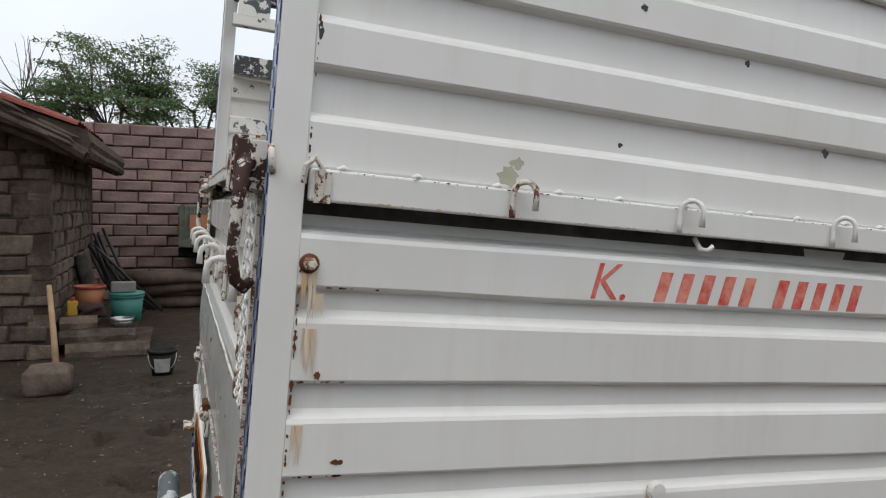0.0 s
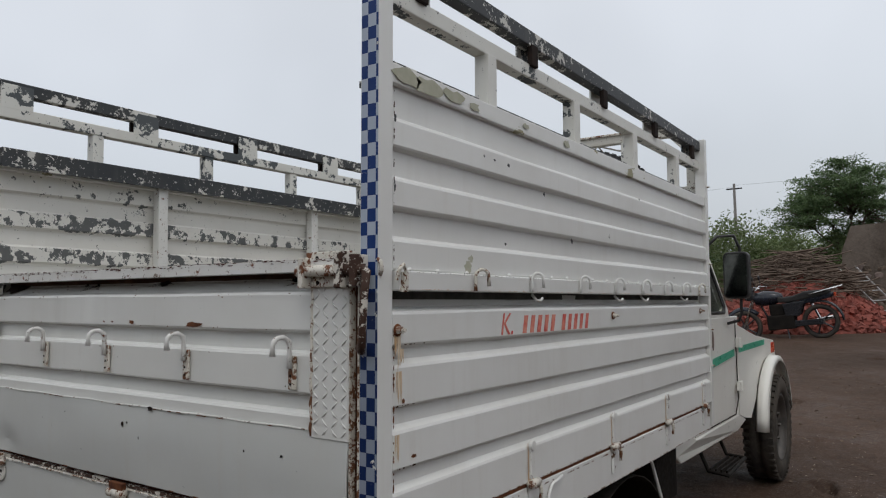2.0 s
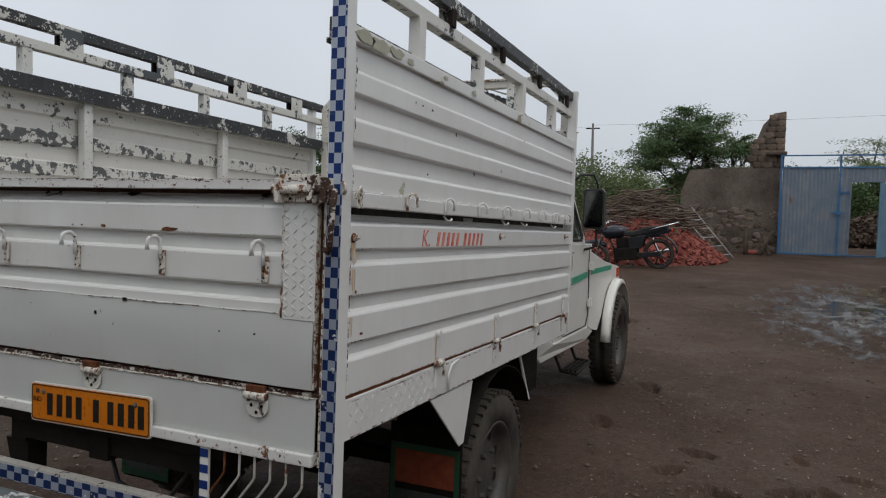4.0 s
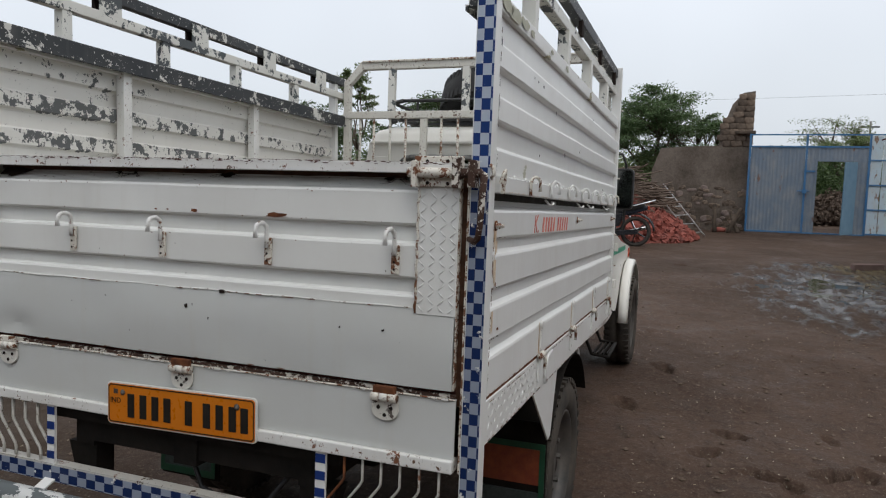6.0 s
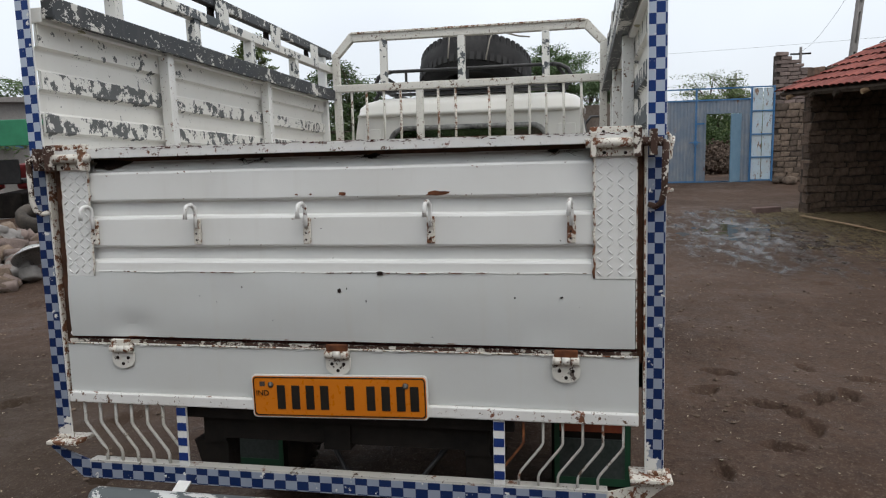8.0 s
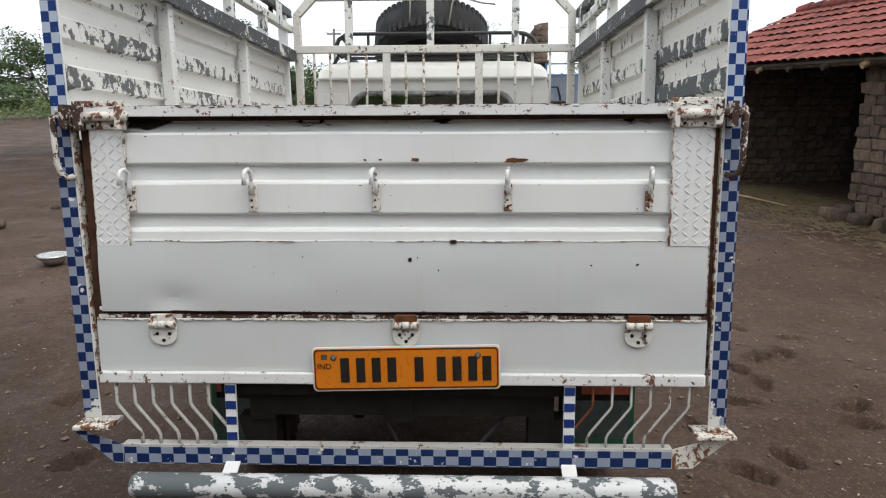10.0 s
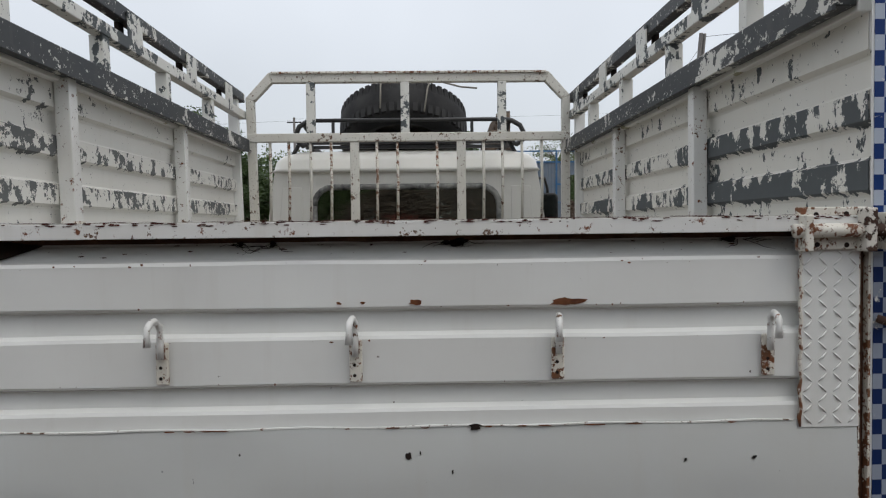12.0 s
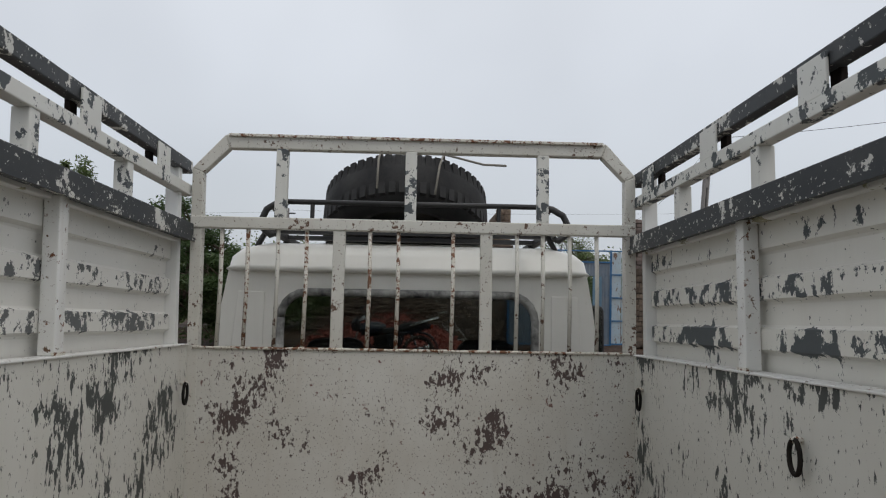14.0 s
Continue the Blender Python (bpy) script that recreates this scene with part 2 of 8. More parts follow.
black_plastic = rough_surface("black_plastic", (0.015, 0.015, 0.016), (0.035, 0.034, 0.033), 12.0, 0.5, 0.2)
rubber_seal = rough_surface("worn_rubber_seal", (0.02, 0.02, 0.021), (0.42, 0.42, 0.40), 12.0, 0.6, 0.2)
rim_metal = rough_surface("dirty_wheel_rim", (0.05, 0.05, 0.05), (0.13, 0.115, 0.10), 9.0, 0.55, 0.3, metal=0.4)
# the post carries an older, darker piece of tape below the bolts
tape_post = checker_tape("checkered_post_tape", 0.0215, 0.0265, 0.0023, 0.745, 1.505)
# bar tape darkened all over: grime and low shade put into its colour
tape_bar = checker_tape("checkered_bar_tape", 0.0345, 0.026, 0.01, 0.0, 3.0)
plate_yellow = rough_surface("orange_yellow_plate", (0.56, 0.155, 0.006), (0.60, 0.18, 0.010), 5.0, 0.35, 0.05)
ink_black = rough_surface("black_embossed_ink", (0.010, 0.008, 0.006), (0.022, 0.018, 0.014), 20.0, 0.6, 0.1, gloss=0.2)
red_ink = rough_surface("red_brushed_lettering", (0.55, 0.045, 0.04), (0.72, 0.30, 0.22), 30.0, 0.5, 0.05)
green_stripe = rough_surface("teal_green_sticker", (0.03, 0.32, 0.19), (0.06, 0.42, 0.28), 60.0, 0.35, 0.05)
rusty_chrome = rough_surface("chrome", (0.55, 0.55, 0.55), (0.75, 0.75, 0.75), 20.0, 0.2, 0.05, metal=1.0)


def glass_material(name, tint, rough=0.03):
    m, n, l, p = material(name)
    p.inputs["Base Color"].default_value = (*tint, 1)
    p.inputs["Transmission Weight"].default_value = 1.0
    p.inputs["IOR"].default_value = 1.08
    p.inputs["Specular IOR Level"].default_value = 1.0
    l.new(step(n, l, grain(n, l, coords(n, l), 12.0), 0.4, 0.7, rough, rough + 0.06), p.inputs["Roughness"])
    return m


window_glass = glass_material("window_glass", (0.50, 0.53, 0.51))
red_lens = rough_surface("red_lamp_lens", (0.45, 0.03, 0.015), (0.6, 0.10, 0.03), 60.0, 0.25, 0.2)
flap_red = rough_surface("dull_red_orange_panel", (0.16, 0.025, 0.012), (0.24, 0.06, 0.02), 25.0, 0.6, 0.1)
upright_paint = chipped_paint("upright_white_paint", (0.67, 0.655, 0.60), (0.10, 0.080, 0.068), chip=0.605, scale=30.0, rust=0.645, fleck=0.635, dirt=0.32, cluster=(4.0, 0.5))


# ---- mesh helpers ----
class Shape:
    """Vertices and faces gathered for one mesh."""

    def __init__(self):
        self.v, self.f = [], []

    def add(self, verts, faces):
        k = len(self.v)
        self.v += [tuple(p) for p in verts]
        self.f += [tuple(i + k for i in f) for f in faces]
        return self

    def box(self, x0, x1, y0, y1, z0, z1, m=None):
        p = [(x, y, z) for z in (z0, z1) for y in (y0, y1) for x in (x0, x1)]
        if m is not None:
            p = [m @ Vector(q) for q in p]
        return self.add(p, [(0, 2, 3, 1), (4, 5, 7, 6), (0, 1, 5, 4), (2, 6, 7, 3), (0, 4, 6, 2), (1, 3, 7, 5)])

    def tube(self, pts, r, seg=8, flat=1.0):
        """A round rod along points; r may be one radius or one a point."""
        pts = [Vector(p) for p in pts]
        n, verts, faces = len(pts), [], []
        side = None
        for i, p in enumerate(pts):
            d = (pts[min(i + 1, n - 1)] - pts[max(i - 1, 0)]).normalized()
            if side is None:
                side = d.cross(Vector((0.31, 0.77, 0.55)) if abs(d.z) > 0.8 else Vector((0, 0, 1))).normalized()
            else:
                side = (side - d * side.dot(d)).normalized()
            up = d.cross(side)
            rad = r[i] if isinstance(r, (list, tuple)) else r
            for k in range(seg):
                a = 2 * math.pi * k / seg
                verts.append(p + side * math.cos(a) * rad + up * math.sin(a) * rad * flat)
        for i in range(n - 1):
            for k in range(seg):
                j = (k + 1) % seg
                faces.append((i * seg + k, i * seg + j, (i + 1) * seg + j, (i + 1) * seg + k))
        faces += [tuple(range(seg))[::-1], tuple((n - 1) * seg + k for k in range(seg))]
        return self.add(verts, faces)

    def lathe(self, profile, centre, axis="y", seg=32, closed=True):
        """profile: (radius, along) round an axis through centre."""
        verts, faces, n = [], [], len(profile)
        for k in range(seg):
            a = 2 * math.pi * k / seg
            for r, h in profile:
                c, s = r * math.cos(a), r * math.sin(a)
                d = {"x": (h, c, s), "y": (c, h, s), "z": (c, s, h)}[axis]
                verts.append(tuple(centre[i] + d[i] for i in range(3)))
        for k in range(seg):
            j = (k + 1) % seg
            for i in range(n if closed else n - 1):
                i2 = (i + 1) % n
                faces.append((k * n + i, k * n + i2, j * n + i2, j * n + i))
        return self.add(verts, faces)

    def slab(self, outline, depth):
        """A flat polygon (3D points) given thickness by the vector depth."""
        a = [Vector(p) for p in outline]
        d, n = Vector(depth), len(outline)
        faces = [tuple(range(n))[::-1], tuple(range(n, 2 * n))]
        faces += [(i, (i + 1) % n, n + (i + 1) % n, n + i) for i in range(n)]
        return self.add(a + [p + d for p in a], faces)

    def ring(self, outer, inner, depth):
        """A plate with a hole: two loops of the same length, given thickness."""
        d, n = Vector(depth), len(outer)
        loops = [[Vector(p) for p in outer], [Vector(p) for p in inner]]
        verts = loops[0] + loops[1] + [p + d for p in loops[0]] + [p + d for p in loops[1]]
        faces = []
        for i in range(n):
            j = (i + 1) % n
            faces += [(i, j, n + j, n + i), (2 * n + i, 3 * n + i, 3 * n + j, 2 * n + j), (i, 2 * n + i, 2 * n + j, j), (n + i, n + j, 3 * n + j, 3 * n + i)]
        return self.add(verts, faces)

    def ribbed(self, place, profile, u0, u1, nu, thick=0.003, dent=0.0018, seed=0.0, dings=(), fine=0.7):
        """A folded sheet: a profile of (offset, height), drawn out from u0 to u1 with faint dents."""
        verts, faces, n = [], [], len(profile)
        for side in (0, 1):
            for i in range(nu + 1):
                u = u0 + (u1 - u0) * i / nu
                for off, z in profile:
                    w = dent * (noise.noise(Vector((u * 2.3 + seed, z * 4.0, seed))) + fine * noise.noise(Vector((u * 9.0, z * 11.0, seed + 5))))
                    w -= sum(d * math.exp(-((u - du) / dr) ** 2 - ((z - dz) / (dr * 0.55)) ** 2) for du, dz, dr, d in dings)
                    verts.append(place(u, off + w - side * thick, z + 0.6 * dent * noise.noise(Vector((u * 3.0, seed, z * 20)))))
        m = (nu + 1) * n
        for i in range(nu):
            for k in range(n - 1):
                a, b, c, d = i * n + k, i * n + k + 1, (i + 1) * n + k + 1, (i + 1) * n + k
                faces += [(a, b, c, d), (m + a, m + d, m + c, m + b)]
            faces += [(i * n, (i + 1) * n, m + (i + 1) * n, m + i * n), (i * n + n - 1, m + i * n + n - 1, m + (i + 1) * n + n - 1, (i + 1) * n + n - 1)]
        for k in range(n - 1):
            e = nu * n
            faces += [(k, m + k, m + k + 1, k + 1), (e + k, e + k + 1, m + e + k + 1, m + e + k)]
        return self.add(verts, faces)

    def data(self, name, mat, smooth=False):
        me = bpy.data.meshes.new(name)
        me.from_pydata(self.v, [], self.f)
        b = bmesh.new()
        b.from_mesh(me)
        bmesh.ops.recalc_face_normals(b, faces=b.faces)
        b.to_mesh(me)
        b.free()
        for mt in mat if isinstance(mat, (list, tuple)) else (mat,):
            me.materials.append(mt)
        if smooth:
            me.polygons.foreach_set("use_smooth", [True] * len(me.polygons))
        if smooth == "folds":
            me.set_sharp_from_angle(angle=radians(11))
        return me


def part(name, shape, mat, parent, label="", bevel=0.0, smooth=False):
    ob = new(name, shape.data(name, mat, smooth))
    ob.parent = parent
    if label:
        ob["label"] = label
    if bevel:
        add_bevel(ob, bevel)
    return ob


def add_bevel(ob, width, segments=2):
    b = ob.modifiers.new("worn_edge", "BEVEL")
    b.width, b.segments, b.limit_method, b.angle_limit = width, segments, "ANGLE", radians(40)
    return ob


def thing(name, label, category, m=None, group="", kind=""):
    ob = tagged(new(name), label, category, group, kind)
    ob.empty_display_size = 0.1
    if m is not None:
        ob.matrix_world = m
    return ob


def solo(name, shape, mat, label, category="", m=None, group="", kind="", bevel=0.0, smooth=False):
    ob = tagged(new(name, shape.data(name, mat, smooth)), label, category, group, kind)
    if m is not None:
        ob.matrix_world = m
    if bevel:
        add_bevel(ob, bevel)
    return ob


def text_shape(words, size, m, depth=0.0006, shear=0.0):
    c = bpy.data.curves.new("lettering", "FONT")
    c.body, c.size, c.extrude, c.shear = words, size, depth, shear
    o = bpy.data.objects.new("lettering", c)
    scene.collection.objects.link(o)
    bpy.context.view_layer.update()
    me = o.evaluated_get(bpy.context.evaluated_depsgraph_get()).to_mesh()
    s = Shape().add([m @ v.co for v in me.vertices], [tuple(p.vertices) for p in me.polygons])
    bpy.data.objects.remove(o)
    bpy.data.curves.remove(c)
    return s


def blob(rng, m, size=(0.1, 0.1, 0.1), rough=0.25, level=1, square=0.75):
    """An uneven stone."""
    b = bmesh.new()
    bmesh.ops.create_icosphere(b, subdivisions=level, radius=1.0)
    off = Vector((rng.uniform(-50, 50), rng.uniform(-50, 50), rng.uniform(-50, 50)))
    s = Shape()
    verts = []
    for v in b.verts:
        k = 1 + rough * 1.6 * noise.noise(v.co * 1.3 + off)
        p = v.co * k
        p = Vector([math.copysign(abs(c) ** square, c) for c in p])
        verts.append(m @ Vector((p.x * size[0], p.y * size[1], p.z * size[2])))
    s.add(verts, [tuple(v.index for v in f.verts) for f in b.faces])
    b.free()
    return s


# ---- the pickup truck: built in its own frame (x ahead, z up), standing nose-down on its springs ----
TRUCK = pose(0, 0, 0.064, 0, 3.82, 0)
truck = thing("pickup_truck", "white pickup truck with tall ribbed cargo body and rust", "pickup truck", TRUCK)
HALF = 0.885
LENGTH = 2.425


def rib_profile(z_top, z_bottom, edges, depth=0.016, slope=0.012, deep=0.0, shelf=0.028):
    """edges: (rib top, rib underside) pairs from the top down; the rib stands proud between them, with a sloped top and a sharp underside."""
    p = [(-depth - deep, z_top)] if edges[0][0] < z_top - 1e-6 else []
    if deep:
        p.append((-depth - deep, edges[0][0] + shelf))
    for k, (top, under) in enumerate(edges):
        if deep and k == 0 and shelf < 0.02:
            p += [(-depth * 0.8, top + 0.004), (-depth * 0.15, top), (0.0, top - 0.006)]
        elif top < z_top - 1e-6:
            p += [(-depth, top + slope), (-depth * 0.15, top), (0.0, top - 0.006)]
        else:
            p += [(-0.004, z_top), (0.0, z_top - 0.006)]
        if under > z_bottom + 1e-6:
            p += [(0.0, under + 0.004), (-0.003, under), (-depth, under - 0.005)]
        else:
            p += [(0.0, z_bottom)]
    if edges[-1][1] > z_bottom + 1e-6:
        p.append((-depth, z_bottom))
    return p


UPPER_EDGES = [(1.862, 1.802), (1.737, 1.676), (1.612, 1.548)]
LOWER_EDGES = [(1.466, 1.396), (1.357, 1.274), (1.228, 1.150), (1.108, 1.014)]


def hook(parent, at, out, side, mat, height=0.045, thick=0.0042):
    """A rod hook welded to a short strap: up, over and down again."""
    at, out, side = Vector(at), Vector(out), Vector(side)
    up = Vector((0, 0, 1))
    s = Shape()
    turn = [at + up * (height * k) + out * 0.007 for k in (-0.9, -0.2, 0.45)]
    for k in range(1, 8):
        a = math.pi * k / 7
        turn.append(at + up * (height * 0.45 + 0.017 * math.sin(a)) + (out * 0.6 + side * 0.8) * (0.017 - 0.017 * math.cos(a)) + out * 0.007)
    turn.append(turn[-1] - up * 0.022)
    s.tube(turn, [thick * (1.0 + 0.18 * math.sin(k * 2.7)) for k in range(len(turn))], 8)
    return part("hook", s, mat, parent, smooth=True)


def cargo_side(sign, posts, plates, uprights):
    """One tall side of the cargo body: lower drop side, upper ribbed sheet, rails, posts, hooks and hinges. sign: -1 the right side."""
    y = lambda off: sign * (HALF + off)
    place = lambda u, off, z: (u, y(off), z)
    side = part("cargo_side", Shape().box(0.045, LENGTH, y(-0.020), y(-0.070), 1.014, 1.050), white_paint, truck, "ribbed white sheet-metal side with chipped paint and rust", 0.003)
    out = Vector((0, sign, 0))
    upper = Shape().ribbed(place, rib_profile(1.935, 1.545, UPPER_EDGES, 0.017, 0.008), 0.045, LENGTH, 110, seed=3.0 + sign, dent=0.0026, fine=0.5)
    part("upper_panel", upper, [white_paint], side, smooth="folds")
    inner = Shape().ribbed(lambda u, off, z: (u, y(off - 0.0045), z), rib_profile(1.935, 1.545, UPPER_EDGES, 0.017, 0.008), 0.05, LENGTH - 0.005, 70, thick=0.002, seed=3.0 + sign)
    part("inner_panel", inner, [ribbed_paint if sign < 0 else ribbed_left_paint], side, "inside of the ribbed sheet with dark flaked ribs", smooth="folds")
    lower = Shape().ribbed(place, rib_profile(1.503, 1.014, LOWER_EDGES, 0.016, 0.010, 0.032, 0.010), 0.045, LENGTH, 110, seed=8.0 + sign, dent=0.0027, fine=0.5)
    part("drop_panel", lower, white_paint, side, smooth="folds")
    part("liner", Shape().ribbed(lambda u, off, z: (u, sign * (0.812 + off), z), [(0, 1.562), (0, 1.45), (0, 1.3), (0, 1.15), (0, 0.985)], 0.03, 2.478, 60, thick=-0.012, dent=0.003, seed=20 + sign), liner_paint, side, "grey-white inner liner with flaked paint", smooth="folds")
    part("liner_cap", Shape().box(0.03, 2.475, sign * 0.806, sign * 0.868, 1.560, 1.566), edge_paint, side, bevel=0.002)
    # outer rail with hooks over the drop side
    part("hook_rail", Shape().box(0.05, LENGTH - 0.02, y(-0.012), y(0.013), 1.507, 1.548), edge_paint if sign > 0 else white_paint, side, "white flat rail with weld spots", 0.003)
    # strip closing the gap, its dark colour standing in for the shade inside
    part("backing_strip", Shape().box(0.05, LENGTH, y(-0.06), y(-0.047), 1.49, 1.56), gap_shade, side)
    welds = Shape()
    rng = random.Random(4)
    for k in range(22):
        x = 0.1 + k * 0.105 + rng.uniform(-0.02, 0.02)
        c = (x, y(0.008), 1.549)
        welds.tube([(x - 0.008, c[1], 1.5495), (x, c[1] + sign * 0.001, 1.551), (x + 0.008, c[1], 1.5495)], [0.002, 0.005, 0.002], 6)
    tagged(part("weld_bead", welds, white_paint, side, smooth=True), kind="stuff")
    for k, x in enumerate((0.325, 0.604, 0.914, 1.198, 1.465, 1.720, 1.965, 2.200)):
        hook(side, (x, y(0.014), 1.531), out, (0.9, 0, 0), rusty_paint if k in (0, 7) else white_paint, 0.025)
    for x in (0.66, 1.26, 1.52, 2.02):
        part("lower_hook", Shape().tube([(x, y(-0.01), 1.503), (x, y(0.004), 1.488), (x + 0.008, y(0.012), 1.486), (x + 0.016, y(0.014), 1.494)], 0.004, 6), white_paint, side, smooth=True)
    part("corner_latch", Shape().tube([(0.062, y(0.016), 1.508), (0.062, y(0.020), 1.548), (0.052, y(0.022), 1.560), (0.042, y(0.020), 1.550), (0.040, y(0.014), 1.528)], 0.0042, 8).box(0.055, 0.075, y(0.012), y(0.017), 1.505, 1.545), rusty_paint, side, "rusty bent latch")
    # bolts through the drop side
    for x, z in ((0.058, 1.428), (1.215, 1.437), (2.275, 1.44)):
        b = part("bolt", Shape().lathe([(0.0, 0.0), (0.0125, 0.0), (0.013, 0.002), (0.0, 0.003)], (x, y(0.001 if sign > 0 else 0.004), z), "y", 16), rust, side, "rusted bolt and washer", smooth=True)
        part("nut", Shape().lathe([(0.0, sign * 0.020), (0.0045, sign * 0.020), (0.005, sign * 0.011), (0.0085, sign * 0.011), (0.0085, 0.0), (0.0, 0.0)], (x, y(0.003), z), "y", 6), rusty_paint, b)
    # strap hinges along the lower edge
    for x in (0.622, 1.196, 1.760, 2.285):
        h = part("strap_hinge", Shape().box(x - 0.012, x + 0.012, y(0.0015), y(0.008), 1.024, 1.108), edge_paint, side, "white strap hinge with rusty knuckle", 0.002)
        part("boss", Shape().lathe([(0.0, 0.0), (0.016, 0.0), (0.013, sign * 0.009), (0.0, sign * 0.010)], (x, y(0.002), 1.108), "y", 14), edge_paint, h)
        part("lower_leaf", Shape().box(x - 0.013, x + 0.013, y(-0.002), y(0.005), 0.925, 1.002), edge_paint, h, "", 0.002)
        part("rusty_margin", Shape().box(x - 0.0155, x + 0.0155, y(0.0006), y(0.0013), 1.016, 1.116), rust_stain, h)
        part("swivel_tongue", Shape().tube([(x + 0.022, y(0.012), 1.012), (x + 0.030, y(0.016), 0.99), (x + 0.024, y(0.016), 0.962)], [0.007, 0.006, 0.005], 7), rusty_paint, h, smooth=True)
        part("knuckle", Shape().tube([(x - 0.022, y(0.010), 1.012), (x + 0.026, y(0.010), 1.012)], 0.011, 10), rusty_paint, h, smooth=True)
        for dz in (-0.075, -0.05, 0.075):
            part("rivet_hole", Shape().lathe([(0, 0), (0.004, 0), (0.004, 0.001), (0, 0.001)], (x, y(0.0065) if dz > 0 else y(0.0035), 1.012 + dz), "y", 8), black_hole, h)
    # sill under the drop side
    sill = Shape().ribbed(place, [(-0.006, 1.004), (-0.002, 1.0), (-0.002, 0.95), (-0.002, 0.893), (-0.02, 0.887)], 0.045, LENGTH - 0.02, 40, seed=12 + sign, dent=0.0015)
    sp = part("side_sill", sill, white_paint, side, "plain white sill with rusty top edge", smooth="folds")
    part("rusty_edge", Shape().box(0.05, LENGTH - 0.03, y(-0.012), y(-0.004), 1.003, 1.0125), rust, sp)
    tread = Shape()
    for i in range(20):
        for j in range(4):
            tilt = 1 if (i + j) % 2 else -1
            cx, cz = 0.075 + i * 0.029, 0.908 + j * 0.025
            tread.tube([(cx - 0.008, y(-0.002), cz - 0.008 * tilt), (cx, y(-0.0008), cz), (cx + 0.008, y(-0.002), cz + 0.008 * tilt)], [0.0004, 0.0012, 0.0004], 5)
    tagged(part("raised_tread", tread, white_paint, sp, smooth=True), kind="stuff")
    lever = Shape().tube([(0.80, y(0.006), 0.995), (0.735, y(0.006), 0.985), (0.715, y(0.006), 0.96), (0.712, y(0.006), 0.90)], 0.005, 7)
    part("sill_lever", lever, white_paint, sp, smooth=True)
    # dark top rail of the sheet, posts and two rails above it
    part("sheet_rail", Shape().box(0.045, LENGTH, y(-0.045), y(-0.002), 1.935, 1.978), olive_paint, side, "white top rail with peeled olive paint", 0.003)
    part("inner_rail", Shape().box(0.045, 2.48, y(-0.085), y(-0.047), 1.945, 2.006), dark_rail_paint, side, "black inner rail with paint worn to white", 0.003)
    part("inner_rail_lip", Shape().box(0.045, 2.48, y(-0.092), y(-0.086), 1.938, 1.952), dark_rail_paint, side)
    for x in uprights:
        part("upright", Shape().box(x - 0.022, x + 0.022, y(-0.066), y(-0.026), 1.566, 1.945), edge_paint, side, "white upright with rusty edges", 0.003)
        part("rusty_foot", Shape().box(x - 0.026, x + 0.026, y(-0.069), y(-0.060), 1.566, 1.574), rusty_paint, side, "rusted weld at the upright's foot", 0.001)
    for x in posts:
        part("rail_post", Shape().box(x - 0.022, x + 0.022, y(-0.060), y(-0.018), 1.978, 2.118), rail_paint, side, "short white post with flaked paint", 0.003)
    part("middle_rail", Shape().box(0.03, 2.525, y(-0.064), y(-0.024), 2.116, 2.156), rail_paint, side, "white angle rail with flaked paint", 0.003)
    part("top_rail", Shape().box(0.03, 2.545, y(-0.056), y(-0.018), 2.206, 2.252), dark_rail_paint, side, "dark top rail with paint worn to white", 0.003)
    for x in plates:
        part("rail_plate", Shape().box(x - 0.055, x + 0.055, y(-0.0645), y(-0.0575), 2.150, 2.238), rail_paint, side, "", 0.002)
        part("plate_bracket", Shape().box(x - 0.048, x - 0.01, y(-0.030), y(-0.014), 2.150, 2.212), black_hole, side, "", 0.002)
    # rear post: angle iron with checkered tape
    post = part("rear_post", Shape().box(0.0, 0.045, y(-0.004), y(0.0), 0.70, 2.27).box(0.0, 0.004, y(-0.0475), y(-0.0045), 0.70, 2.27), white_paint, side, "white angle-iron rear post", 0.0015)
    part("checker_tape", Shape().box(-0.0018, -0.0004, sign * 0.8408, sign * 0.8838, 0.715, 2.265), tape_post, post, "blue and white checkered reflective tape")
    part("post_edge", Shape().box(-0.001, 0.03, sign * 0.8328, sign * 0.8372, 0.83, 1.56), rusty_paint, post, "rusty inner flange", 0.001)
    part("post_foot", Shape().box(-0.035, 0.05, sign * 0.80, sign * 0.905, 0.688, 0.700).box(-0.005, 0.02, sign * 0.845, sign * 0.89, 0.700, 0.712), rusty_paint, post, "", 0.003)
    # front post
    part("front_post", Shape().box(LENGTH, LENGTH + 0.035, y(-0.045), y(0.004), 0.90, 2.262), white_paint, side, "", 0.003)
    for z in (2.03, 1.66, 1.35, 1.18):
        part("post_pin", Shape().tube([(LENGTH + 0.018, y(0.0), z), (LENGTH + 0.018, y(0.018), z)], 0.004, 6), rusty_paint, side)
    return side


right_side = cargo_side(-1, (0.475, 1.0, 1.53, 2.06), (0.20, 0.735, 1.26, 1.80, 2.33), (0.79, 1.61))
left_side = cargo_side(1, (0.40, 0.91, 1.415, 1.95), (0.10, 0.60, 1.125, 1.68, 2.22), (0.68, 1.555))
# the left side has been knocked outwards a little
left_side.matrix_local = pose(0, 0.885, 1.012, -1.6, 0, 0) @ pose(0, -0.885, -1.0)

# lettering and wear on the right side
ys = -HALF - 0.0012
part("lettering", text_shape("K.", 0.078, pose(0.468, ys, 1.402, 90, 0, 0), 0.0003, 0.22), red_ink, right_side, "hand-painted red letter")
